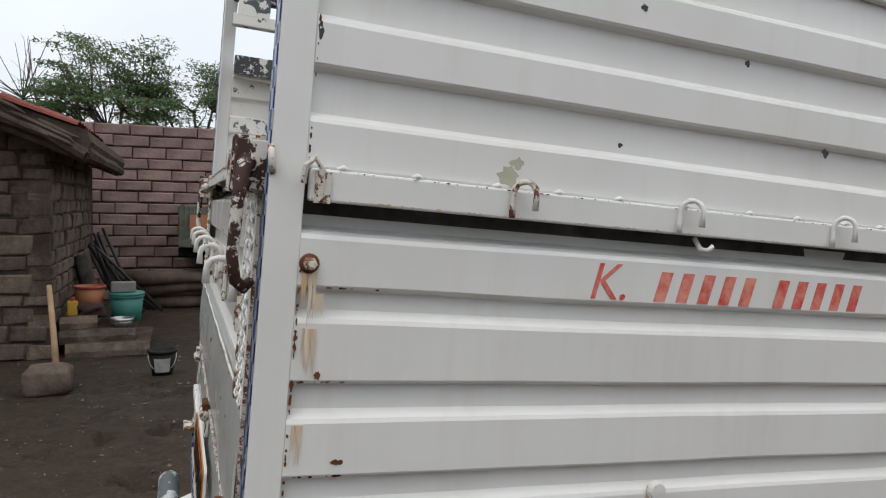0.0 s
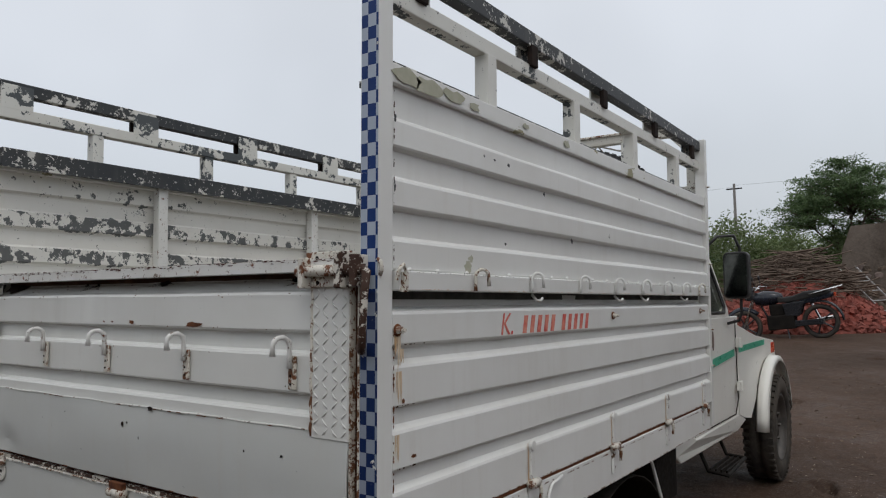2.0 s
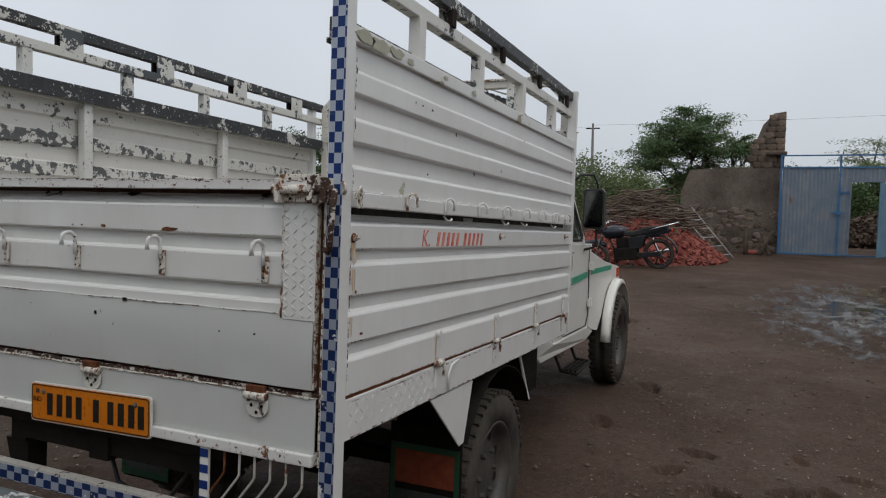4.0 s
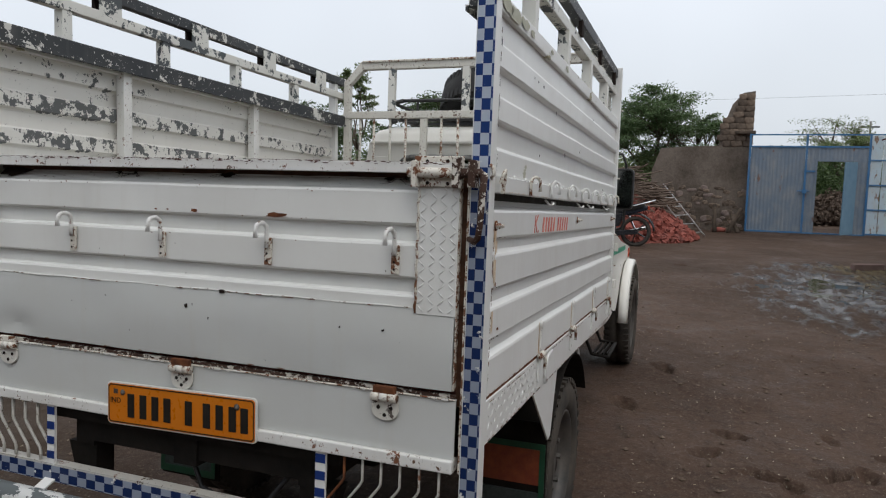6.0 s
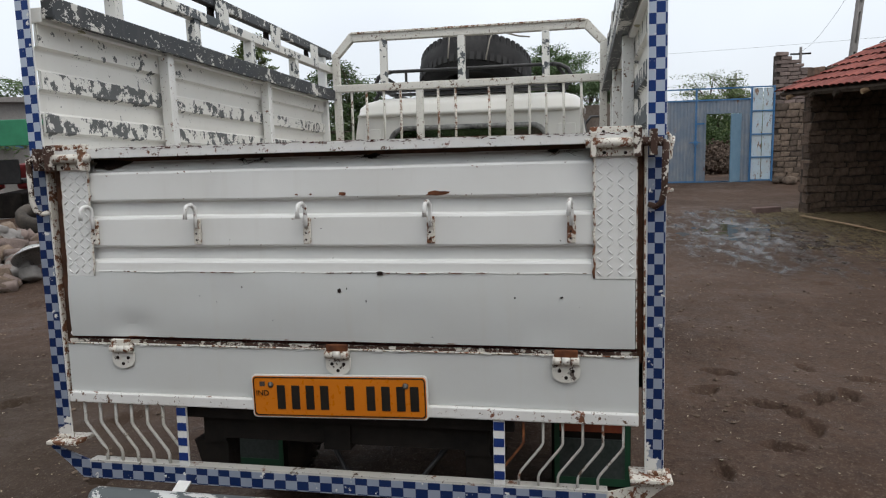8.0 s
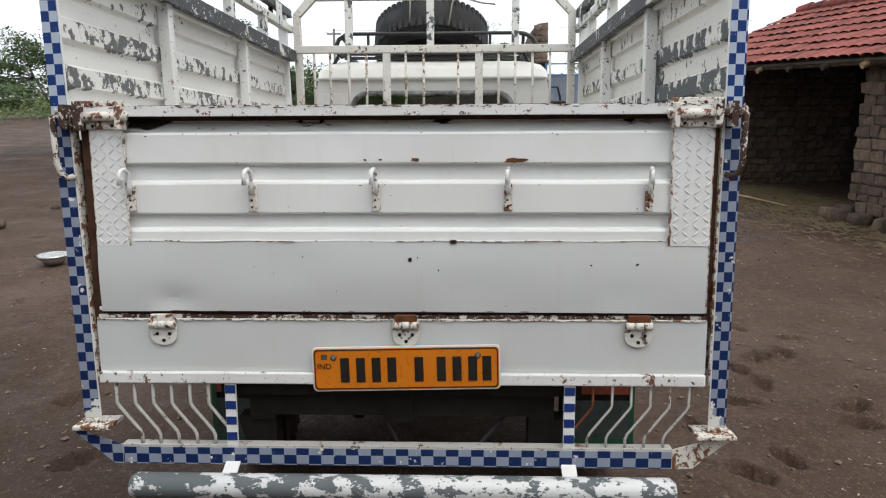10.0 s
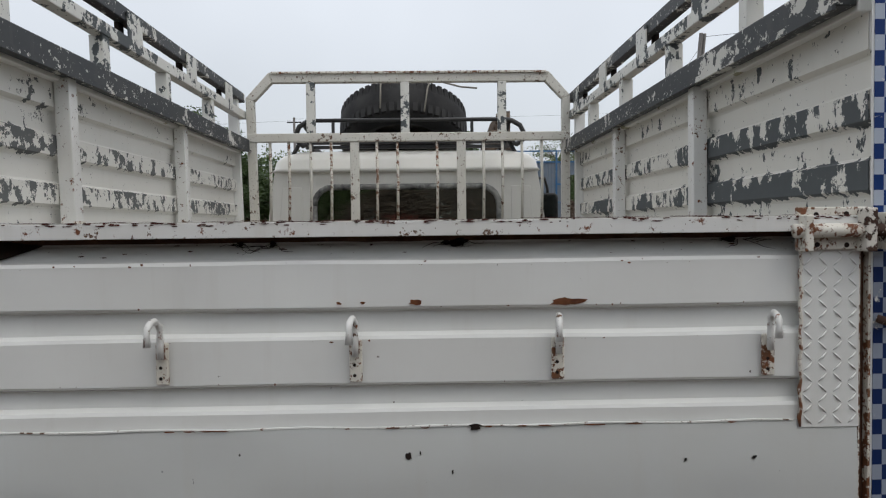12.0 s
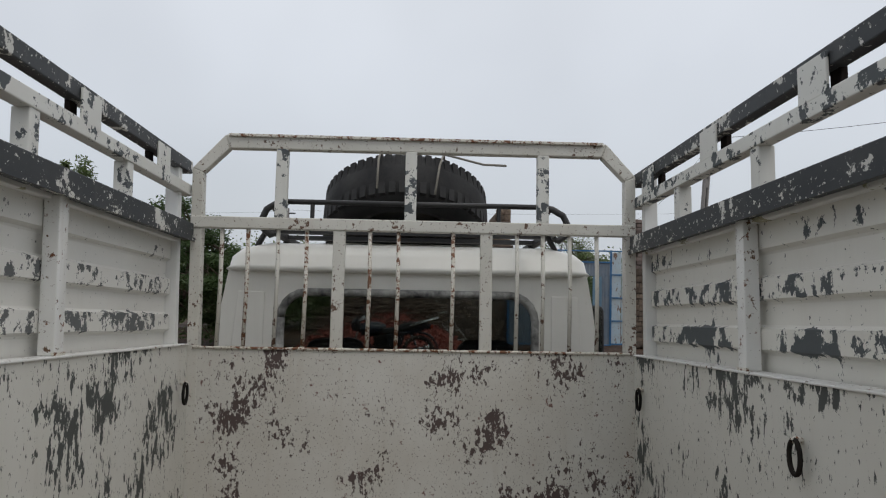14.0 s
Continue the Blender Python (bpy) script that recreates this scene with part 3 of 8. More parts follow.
for k in range(10):
    x = 0.585 + 0.041 * k + (0.03 if k > 4 else 0)
    part("lettering_bar", Shape().slab([(x, ys, 1.402), (x + 0.021, ys, 1.402), (x + 0.033, ys, 1.448), (x + 0.012, ys, 1.448)], (0, 0.0008, 0)), red_ink, right_side)


def rust_edge(parent, pts, seed, width=0.004, mat=None):
    """A ragged line of rust creeping along a sheet edge."""
    rng = random.Random(seed)
    s = Shape()
    for a, b in zip(pts, pts[1:]):
        a, b = Vector(a), Vector(b)
        for k in range(max(3, int((b - a).length / 0.010))):
            if rng.random() < 0.35:
                continue
            p = a.lerp(b, rng.random()) - Vector((0, 0.000012 * (k % 40), 0))
            d = (b - a).normalized()
            s.slab(patch(rng, p, d, Vector((0, 0, 1)) if abs(d.z) < 0.5 else Vector((1, 0, 0)), rng.uniform(0.3, 1.0) * width, rng.uniform(1.2, 4.0), 9), (0, 0.0005, 0))
    return tagged(part("rust_creep", s, mat or rust, parent), kind="stuff")


def patch(rng, centre, across, up, size, stretch=1.0, n=14):
    """A ragged flat patch."""
    c, a, u = Vector(centre), Vector(across), Vector(up)
    shift = rng.uniform(-40, 40)
    pts = []
    for k in range(n):
        t = 2 * math.pi * k / n
        q = Vector((1.7 * math.cos(t) + shift, 1.7 * math.sin(t), shift * 0.7))
        r = size * (0.72 + 0.5 * noise.noise(q) + 0.22 * noise.noise(q * 3.0) + rng.uniform(-0.05, 0.05))
        pts.append(c + a * math.cos(t) * r * stretch + u * math.sin(t) * r)
    return pts


rng = random.Random(11)
for x, z, s, st in ((0.325, 1.568, 0.018, 1.2), (0.335, 1.585, 0.012, 1.3), (0.09, 1.957, 0.021, 3.0), (0.17, 1.955, 0.022, 3.2), (0.27, 1.956, 0.020, 3.0), (0.36, 1.952, 0.013, 2.2), (0.62, 1.958, 0.014, 1.5), (0.88, 1.956, 0.017, 1.4)):
    part("peeled_patch", Shape().slab(patch(rng, (x, ys, z), (1, 0, 0), (0, 0, 1), s, st), (0, 0.0007, 0)), rough_surface("bare_olive_coat", (0.36, 0.36, 0.26), (0.44, 0.43, 0.34), 30, 0.6, 0.05) if "bare_olive_coat" not in bpy.data.materials else bpy.data.materials["bare_olive_coat"], right_side)
for x, z, s, st in ((0.72, 1.785, 0.009, 0.7), (0.90, 1.665, 0.010, 1.0), (0.40, 1.84, 0.004, 1), (0.45, 1.838, 0.004, 1.2), (0.52, 1.836, 0.006, 1.4), (0.30, 1.715, 0.004, 1.1), (0.50, 1.63, 0.004, 1.3), (1.2, 1.70, 0.006, 1.0), (1.5, 1.86, 0.006, 1.4), (0.052, 1.86, 0.012, 0.4), (0.050, 1.72, 0.014, 0.4), (0.08, 1.285, 0.006, 1.0), (0.115, 1.17, 0.007, 1.4), (1.9, 1.58, 0.005, 1.0)):
    part("paint_chip", Shape().slab(patch(rng, (x, ys, z), (1, 0, 0), (0, 0, 1), s, st), (0, 0.0007, 0)), bpy.data.materials["worn_black_rail_paint"] if z > 1.5 else rust, right_side)

rust_edge(right_side, [(0.05, -HALF - 0.0142, 1.5105), (2.38, -HALF - 0.0142, 1.5105)], 301, 0.0015, rust_stain)
rust_edge(right_side, [(0.05, -HALF - 0.0142, 1.5460), (2.38, -HALF - 0.0142, 1.5460)], 302, 0.0012, rust_maroon)
rust_edge(right_side, [(0.0475, ys, 1.03), (0.0475, ys, 1.48)], 303, 0.0032)
rust_edge(right_side, [(0.0475, ys, 1.56), (0.0475, ys, 1.92)], 304, 0.0022, dark_rust_shade)
rust_edge(right_side, [(0.05, ys, 1.0165), (2.40, ys, 1.0165)], 305, 0.0026)
rust_edge(right_side, [(0.06, -HALF + 0.0012, 0.896), (2.38, -HALF + 0.0012, 0.896)], 306, 0.0035)
rust_edge(right_side, [(0.06, -HALF + 0.0012, 0.992), (2.38, -HALF + 0.0012, 0.992)], 307, 0.0030)
for x0, z in ((0.05, 1.398), (0.05, 1.276), (0.05, 1.152)):
    rust_edge(right_side, [(x0, ys, z), (x0 + 0.10, ys, z)], int(z * 1000), 0.0022, dark_rust_shade)
rng = random.Random(83)
runs = Shape()
for x, z, w, h in ((0.060, 1.418, 0.009, 0.085), (0.074, 1.39, 0.004, 0.045), (0.064, 1.345, 0.008, 0.07), (0.058, 1.22, 0.006, 0.06)):
    for k in range(12):
        xx, ww, hh = x + rng.uniform(-1, 1) * w, rng.uniform(0.0005, 0.0022), h * rng.uniform(0.25, 1.0)
        lean, yr = rng.uniform(-0.002, 0.002), ys - 0.0002 - 0.00004 * k
        runs.slab([(xx - ww, yr, z), (xx + ww, yr, z), (xx + ww * 0.8 + lean * 0.5, yr, z - hh * 0.5), (xx + lean, yr, z - hh), (xx - ww * 0.7 + lean * 0.5, yr, z - hh * 0.5)], (0, 0.0006, 0))
tagged(part("rust_run", runs, rust_wash, right_side, "fine orange rust runs"), kind="stuff")

# ---- tailgate ----
gate = part("tailgate", Shape().box(0.006, 0.03, -0.816, 0.816, 1.030, 1.040), edge_paint, truck, "white ribbed tailgate with hooks, rust spots and tread-plate ends", 0.002)
gplace = lambda u, off, z: (-off + 0.001, u, z)
part("ribbed_sheet", Shape().ribbed(gplace, rib_profile(1.552, 1.215, [(1.506, 1.423), (1.377, 1.293), (1.252, 1.215)], 0.017, 0.005, 0.036), -0.735, 0.735, 150, seed=31.0, dent=0.0036, fine=0.2, dings=((0.35, 1.425, 0.03, 0.004), (-0.30, 1.46, 0.04, 0.005), (-0.52, 1.33, 0.035, 0.004), (0.55, 1.35, 0.05, 0.004), (0.15, 1.50, 0.03, 0.004), (-0.62, 1.47, 0.04, 0.004))), gate_paint, gate, smooth="folds")
bow = lambda z: 0.005 * math.sin(math.pi * max(0.0, min(1.0, (1.221 - z) / 0.1915)))
part("overlay_sheet", Shape().ribbed(lambda u, off, z: (-off - 0.003, u, z), [(bow(1.221 - 0.01915 * k), 1.221 - 0.01915 * k) for k in range(11)], -0.812, 0.8015, 110, seed=44.0, thick=0.003, dent=0.0044, fine=0.15, dings=((0.60, 1.062, 0.06, 0.009), (-0.2, 1.10, 0.10, 0.004), (0.30, 1.15, 0.08, 0.003), (-0.6, 1.08, 0.07, 0.004))), overlay_paint, gate, "plain grey-white repair sheet", smooth="folds")
part("lap_seam", Shape().tube([(-0.0035, -0.70 + 0.07 * k, 1.2215 + 0.0015 * math.sin(k * 1.7)) for k in range(21)], [0.0012 + 0.001 * abs(math.sin(k * 2.3)) for k in range(21)], 5), edge_paint, gate)
part("inner_sheet", Shape().box(0.060, 0.063, -0.812, 0.812, 1.034, 1.546), liner_paint, gate)
part("top_bar", Shape().slab([(-0.016, -0.816, 1.547), (-0.016, -0.816, 1.573), (0.068, -0.816, 1.573), (0.068, -0.816, 1.53), (0.064, -0.816, 1.53), (0.064, -0.816, 1.568), (-0.012, -0.816, 1.568), (-0.012, -0.816, 1.547)], (0, 1.632, 0)), edge_paint, gate, "top channel with rust and chipped white paint", 0.0012)
part("bar_cap", Shape().box(-0.0155, 0.0665, -0.815, 0.815, 1.5734, 1.5742), bar_top_paint, gate, "streaky rust and worn white on the bar top")
streaks = Shape()
rng = random.Random(5)
for k in range(90):
    w, r = rng.uniform(0.008, 0.07), rng.uniform(0.0008, 0.003)
    yy, xx = rng.uniform(-0.80, 0.80), rng.choice((-0.011, -0.008, -0.004, 0.006, 0.02, 0.045)) + rng.uniform(-0.003, 0.003)
    streaks.slab(patch(rng, (xx, yy, 1.5746 + 0.00002 * k), (0, 1, 0), (1, 0, 0), r, w / r * 0.5, 22), (0, 0, -0.0005))
tagged(part("rust_streak", streaks, rust_maroon, gate), kind="stuff")
for s in (-1, 1):
    rim = 0.800 if s > 0 else 0.8135
    m = Shape().box(-0.0055, -0.0005, s * 0.712, s * rim, 1.208, 1.545)
    plate = part("tread_plate", m, gate_paint, gate, "white diamond tread plate", 0.001)
    bars = Shape()
    for j in range(18):
        for i in range(4):
            cy, cz = s * (0.724 + i * (rim - 0.7355) / 3), 1.222 + j * 0.0182
            t = (1 if (i + j) % 2 else -1) * s
            bars.tube([(-0.0052, cy - 0.0070, cz - 0.0070 * t), (-0.0075, cy, cz), (-0.0052, cy + 0.0070, cz + 0.0070 * t)], [0.0007, 0.0019, 0.0007], 6)
    tagged(part("raised_bar", bars, gate_paint, plate, smooth=True), kind="stuff")
    lip = Shape()
    for k in range(80):
        yy = s * rng.uniform(0.0, 0.81)
        lip.slab(patch(rng, (-0.0166 - 0.00001 * k, yy, 1.5735 - rng.random() ** 2 * 0.006), (0, 1, 0), (0, 0, 1), rng.uniform(0.0006, 0.002), rng.uniform(1.5, 7), 16), (0.0005, 0, 0))
    tagged(part("rusted_lip", lip, rust_maroon, gate), kind="stuff")
    part("gate_edge", Shape().box(-0.004, 0.03, s * (rim + 0.0005), s * (rim + 0.003), 1.03, 1.547), rusty_paint, gate)
    # dark strip added to paint the shade in the gap between gate and post
    part("seal_strip", Shape().box(0.012, 0.03, s * (rim + 0.0035), s * 0.8315, 0.99, 1.56), dark_rust_shade, truck)
    part("weld_line", Shape().tube([(-0.006, s * 0.711 + 0.002 * math.sin(k * 2.1), 1.21 + k * 0.0165) for k in range(21)], [0.0022 + 0.0016 * abs(math.sin(k * 1.9)) for k in range(21)], 6), rusty_paint, plate, smooth=True)
    # slide bolt at the top corner
    br = part("bolt_bracket", Shape().box(-0.014, -0.006, s * 0.70, s * 0.824, 1.515, 1.588).box(-0.04, -0.006, s * 0.702, s * 0.716, 1.513, 1.575).box(-0.04, -0.006, s * 0.806, s * 0.822, 1.513, 1.585), rusty_paint, gate, "rusty white slide-bolt bracket", 0.002)
    part("slide_bolt", Shape().tube([(-0.026, s * 0.690, 1.548), (-0.026, s * 0.81, 1.548)], 0.012, 12), rusty_paint, br, smooth=True)
    part("bracket_end", Shape().box(-0.042, -0.005, s * 0.804, s * 0.8235, 1.512, 1.586), heavy_rust, br, "rusted bracket end", 0.003)
    part("bolt_tip", Shape().tube([(-0.026, s * 0.81, 1.548), (-0.026, s * 0.872, 1.548)], 0.0115, 10), heavy_rust, br, smooth=True)
    for yy, zz in ((0.733, 1.575), (0.785, 1.576), (0.735, 1.524), (0.786, 1.523)):
        part("screw_hole", Shape().lathe([(0, 0), (0.0045, 0), (0.0045, -0.001), (0, -0.001)], (-0.0142, s * yy, zz), "x", 8), black_hole, br)
    keep_ob = part("bolt_keeper", Shape().box(-0.04, 0.0, s * 0.843, s * 0.860, 1.515, 1.578), heavy_rust, truck, "rusty keeper plate on the post", 0.002)
    part("bolt_handle", Shape().tube([(-0.026, s * 0.866, 1.548), (-0.030, s * 0.880, 1.545), (-0.034, s * 0.878, 1.50), (-0.036, s * 0.876, 1.43), (-0.030, s * 0.870, 1.40), (-0.018, s * 0.858, 1.390), (-0.010, s * 0.842, 1.396)], [0.010, 0.0095, 0.0082, 0.0075, 0.0078, 0.008, 0.007], 10), heavy_rust, keep_ob, "bent bolt handle with paint peeled to rust", smooth=True)
    part("keeper_loop", Shape().tube([(0.0, s * 0.884, 1.570), (0.0, s * 0.892, 1.562), (0.002, s * 0.893, 1.548), (0.004, s * 0.886, 1.538)], 0.0045, 7), rusty_paint, keep_ob, smooth=True)

for yy in (0.700, 0.377, 0.052, -0.292, -0.655):
    s = Shape().box(-0.009, -0.0015, yy - 0.011, yy + 0.011, 1.300, 1.372)
    strap = part("hook_strap", s, rusty_paint, gate, "rusty welded strap", 0.003)
    hook(strap, (-0.008, yy, 1.378), (-1, 0, 0), (-0.75, 0.22, 0), edge_paint, 0.036, 0.0056)
    for dz in (1.312, 1.33):
        part("strap_hole", Shape().lathe([(0, 0), (0.003, 0), (0.003, -0.001), (0, -0.001)], (-0.0092, yy + 0.002, dz), "x", 8), black_hole, strap)

rng = random.Random(21)
for yy, z, s, st, mt in ((-0.312, 1.431, 0.010, 4.0, rust), (-0.05, 1.434, 0.007, 2.0, rust), (0.08, 1.434, 0.003, 2.0, rust), (0.04, 1.434, 0.003, 2.0, rust), (-0.15, 1.220, 0.008, 2.0, black_hole), (-0.035, 1.172, 0.009, 0.8, black_hole), (-0.055, 1.178, 0.004, 0.5, black_hole), (-0.11, 1.145, 0.005, 0.5, black_hole), (-0.51, 1.158, 0.004, 0.8, black_hole), (-0.63, 1.16, 0.004, 1.5, black_hole), (0.25, 1.18, 0.003, 0.8, black_hole)):
    part("rust_hole", Shape().slab(patch(rng, (-0.0068 - bow(z) if z < 1.225 else -0.0022, yy, z), (0, 1, 0), (0, 0, 1), s, st), (0.0006, 0, 0)), mt, gate)


def recess_x(z):
    """How deep the sheet lies under the top bar at height z."""
    knots = ((1.505, 0.0005), (1.5135, 0.0165), (1.520, 0.0255), (1.527, 0.0395), (1.534, 0.0500), (1.552, 0.0505))
    for (z0, x0), (z1, x1) in zip(knots, knots[1:]):
        if z <= z1:
            return x0 + (x1 - x0) * (z - z0) / (z1 - z0)
    return knots[-1][1]


def tear(rng, yy, w, h):
    """A ragged rust hole with cracks running out of it."""
    s = Shape()
    for k in range(4):
        q = rng.uniform(0.3, 0.6)
        z = 1.536 + rng.uniform(-0.4, 0.3) * h
        ragged = patch(rng, (0, yy + rng.uniform(-0.35, 0.35) * w, z), (0, 1, 0), (0, 0, 1), h * q, w / h * q * 1.2, 26)
        s.slab([(recess_x(p.z) - 0.0022 - 0.0001 * k, p.y, p.z) for p in ragged], (0.0006, 0, 0))
    for k in range(5):
        y, z, d = yy + rng.uniform(-0.5, 0.5) * w, 1.534, rng.choice((-1, 1))
        line = []
        for j in range(7):
            line.append((recess_x(z) - 0.0018, y, z))
            y += d * rng.uniform(0.001, 0.011)
            z = max(1.511, min(1.545, z - rng.uniform(-0.0015, 0.0045)))
        s.tube(line, [0.0007, 0.0006, 0.0005, 0.0006, 0.0004, 0.0003, 0.0002], 5)
    return s


for yy, w, h in ((-0.12, 0.050, 0.011), (-0.62, 0.055, 0.010), (0.26, 0.030, 0.008), (0.20, 0.018, 0.009)):
    tagged(part("torn_hole", tear(rng, yy, w, h), black_hole, gate, "ragged rust hole with cracks"), kind="stuff")
# rust and grime specks that also help darken the recess like shade
grime = Shape()
for k in range(60):
    yy, z = rng.uniform(-0.73, 0.73), 1.540 - rng.random() ** 1.5 * 0.028
    ragged = patch(rng, (0, yy, z), (0, 1, 0), (0, 0, 1), 0.0004 + 0.0012 * rng.random() ** 2, rng.uniform(1.2, 7.0), 12)
    grime.slab([(recess_x(p.z) - 0.0016 - 0.000006 * k, p.y, p.z) for p in ragged], (0.0004, 0, 0))
tagged(part("rust_grime", grime, rust_maroon, gate, "rust and grime specks with painted shade under the bar"), kind="stuff")
# ragged dark strip that paints the shade cast under the top bar
seam = [(0.0485, -0.73 + 0.0365 * k, 1.5375 + 0.0022 * noise.noise(Vector((k * 0.55, 3.1, 0)))) for k in range(41)]
part("rusted_flange", Shape().slab(seam + [(0.0485, 0.73, 1.549), (0.0485, -0.73, 1.549)], (0.0015, 0, 0)), dark_rust_shade, gate, "dark brown strip painting the shade under the top bar")
chips = Shape()
for edge, drop, count in ((1.500, 0.004, 24), (1.4265, 0.002, 10), (1.371, 0.003, 10), (1.297, 0.002, 8)):
    for k in range(count):
        yy = rng.uniform(-0.70, 0.70)
        chips.slab(patch(rng, (-0.0026 - 0.00002 * k, yy, edge + rng.uniform(-1, 1) * drop), (0, 1, 0), (0, 0, 1), 0.0005 + 0.0022 * rng.random() ** 3, rng.uniform(0.7, 2.6), 14), (0.0005, 0, 0))
tagged(part("rust_chip", chips, rust, gate), kind="stuff")
part("torn_hole", Shape().slab([(0.0525, 0.712, 1.545), (0.0525, 0.655, 1.546), (0.0525, 0.605, 1.545), (0.050, 0.600, 1.536), (0.040, 0.622, 1.527), (0.024, 0.640, 1.519), (0.017, 0.655, 1.5135), (0.018, 0.668, 1.515), (0.026, 0.676, 1.520), (0.028, 0.695, 1.521), (0.026, 0.712, 1.520)], (-0.0012, 0, 0.0008)), black_hole, gate, "large torn rust hole")
# sill below the gate, hinges, plate
sill = part("rear_sill", Shape().ribbed(lambda u, off, z: (-off + 0.001, u, z), [(-0.012, 1.008), (0, 1.006), (0, 0.95), (0, 0.90), (0, 0.862)], -0.822, 0.822, 60, thick=0.004, seed=61.0, dent=0.002), overlay_paint, truck, "white rear sill with rusty edges", smooth="folds")
part("sill_lip", Shape().box(-0.012, 0.03, -0.822, 0.822, 0.829, 0.861), edge_paint, sill, "", 0.004)
flakes = Shape()
rng = random.Random(77)
for k in range(110):
    yy = rng.uniform(-0.81, 0.81)
    flakes.slab(patch(rng, (-0.0035 - 0.00001 * k, yy, 1.0075 + rng.uniform(-0.002, 0.0015)), (0, 1, 0), (0, 0, 1), rng.uniform(0.0015, 0.0042), rng.uniform(1.2, 4), 9), (0.0008, 0, 0))
tagged(part("paint_flake", flakes, edge_paint, sill), kind="stuff")
dashes = Shape()
for k in range(26):
    yy = rng.uniform(-0.6, 0.55) if k < 16 else rng.uniform(-0.8, 0.8)
    z = 1.2205 if k < 16 else 1.0325
    dashes.slab(patch(rng, (-0.0078 - 0.00002 * k, yy, z), (0, 1, 0), (0, 0, 1), 0.0014, rng.uniform(4, 16), 16), (0.0006, 0, 0))
tagged(part("rust_dash", dashes, rust, gate), kind="stuff")
part("sill_edge", Shape().tube([(0.0, -0.82 + 0.041 * k, 1.0075) for k in range(41)], [0.0016 + 0.0018 * abs(math.sin(k * 1.37)) for k in range(41)], 6), rusty_paint, sill, smooth=True)
part("hinge_angle", Shape().box(0.004, 0.0155, -0.818, 0.818, 1.0095, 1.0185), heavy_rust, sill, "rusted angle strip under the gate", 0.001)
part("gate_gap", Shape().box(0.016, 0.03, -0.82, 0.82, 1.0085, 1.0295), rust_maroon, sill, "rust-brown gap under the gate")
for yy in (0.637, -0.022, -0.640):
    h = part("gate_hinge", Shape().slab([(-0.002, yy - 0.036, 0.985), (-0.002, yy + 0.036, 0.985)] + [(-0.002, yy + 0.036 * math.cos(a), 0.962 - 0.026 * math.sin(a)) for a in [math.pi * k / 10 for k in range(11)]], (-0.005, 0, 0)), upright_paint, sill, "rounded hinge leaf with rusty knuckle", 0.001)
    for k, (a, b) in enumerate(((-0.034, -0.012), (-0.010, 0.010), (0.012, 0.034))):
        part("knuckle", Shape().tube([(-0.012, yy + a, 0.996), (-0.012, yy + b, 0.996)], 0.0115, 12), rusty_paint if k != 1 else upright_paint, h, smooth=True)
    part("upper_leaf", Shape().box(-0.017, -0.004, yy - 0.030, yy + 0.030, 1.004, 1.024), rusty_paint if yy > 0.5 else rust, h, "", 0.002)
    for dy, dz in ((-0.017, 0.968), (0.017, 0.968), (0.0, 0.950)):
        part("screw_hole", Shape().lathe([(0, 0), (0.005, 0), (0.005, -0.0012), (0, -0.0012)], (-0.0072, yy + dy, dz), "x", 10), black_hole, h)


def rounded(cx, cy, w, h, r, n=5):
    pts = []
    for sx, sy, a0 in ((1, 1, 0), (-1, 1, 90), (-1, -1, 180), (1, -1, 270)):
        for k in range(n):
            a = radians(a0 + 90 * k / (n - 1))
            pts.append((cx + sx * (w / 2 - r) + r * math.cos(a), cy + sy * (h / 2 - r) + r * math.sin(a)))
    return pts


PY, PZ = -0.022, 0.878
PLATE_TILT = pose(0, PY, PZ, -1.3) @ pose(0, -PY, -PZ)
plate = part("number_plate", Shape().slab([(-0.016, PY + p, PZ + q) for p, q in rounded(0, 0, 0.506, 0.122, 0.012)], (0.006, 0, 0)), white_paint, truck, "orange-yellow registration plate with plain dark bars")
part("plate_face", Shape().slab([(-0.0185, PY + p, PZ + q) for p, q in rounded(0, 0, 0.498, 0.114, 0.010)], (0.002, 0, 0)), plate_yellow, plate)
part("plate_rim", Shape().ring([(-0.0192, PY + p, PZ + q) for p, q in rounded(0, 0, 0.494, 0.110, 0.010)], [(-0.0192, PY + p, PZ + q) for p, q in rounded(0, 0, 0.488, 0.104, 0.009)], (0.0005, 0, 0)), ink_black, plate)
for k, off in enumerate((0.165, 0.122, 0.080, 0.038, -0.035, -0.095, -0.137, -0.179, -0.217)):
    part("plate_bar", Shape().box(-0.0205, -0.0186, PY + off - 0.012, PY + off + 0.012, PZ - 0.036, PZ + 0.032), ink_black, plate, bevel=0.001)
part("plate_letters", text_shape("IND", 0.022, Matrix.Translation((-0.0195, PY + 0.240, PZ + 0.002)) @ pose(0, 0, 0, 90, 0, -90), 0.0004), ink_black, plate)
part("plate_hologram", Shape().box(-0.0190, -0.0186, PY + 0.212, PY + 0.228, PZ + 0.028, PZ + 0.042), rusty_chrome, plate)
for off in (0.195, -0.193):
    part("plate_screw", Shape().lathe([(0, -0.004), (0.006, -0.003), (0.009, 0), (0, 0)], (-0.0187, PY + off, PZ + 0.033), "x", 10), rim_metal, plate, smooth=True)

plate.matrix_local = PLATE_TILT

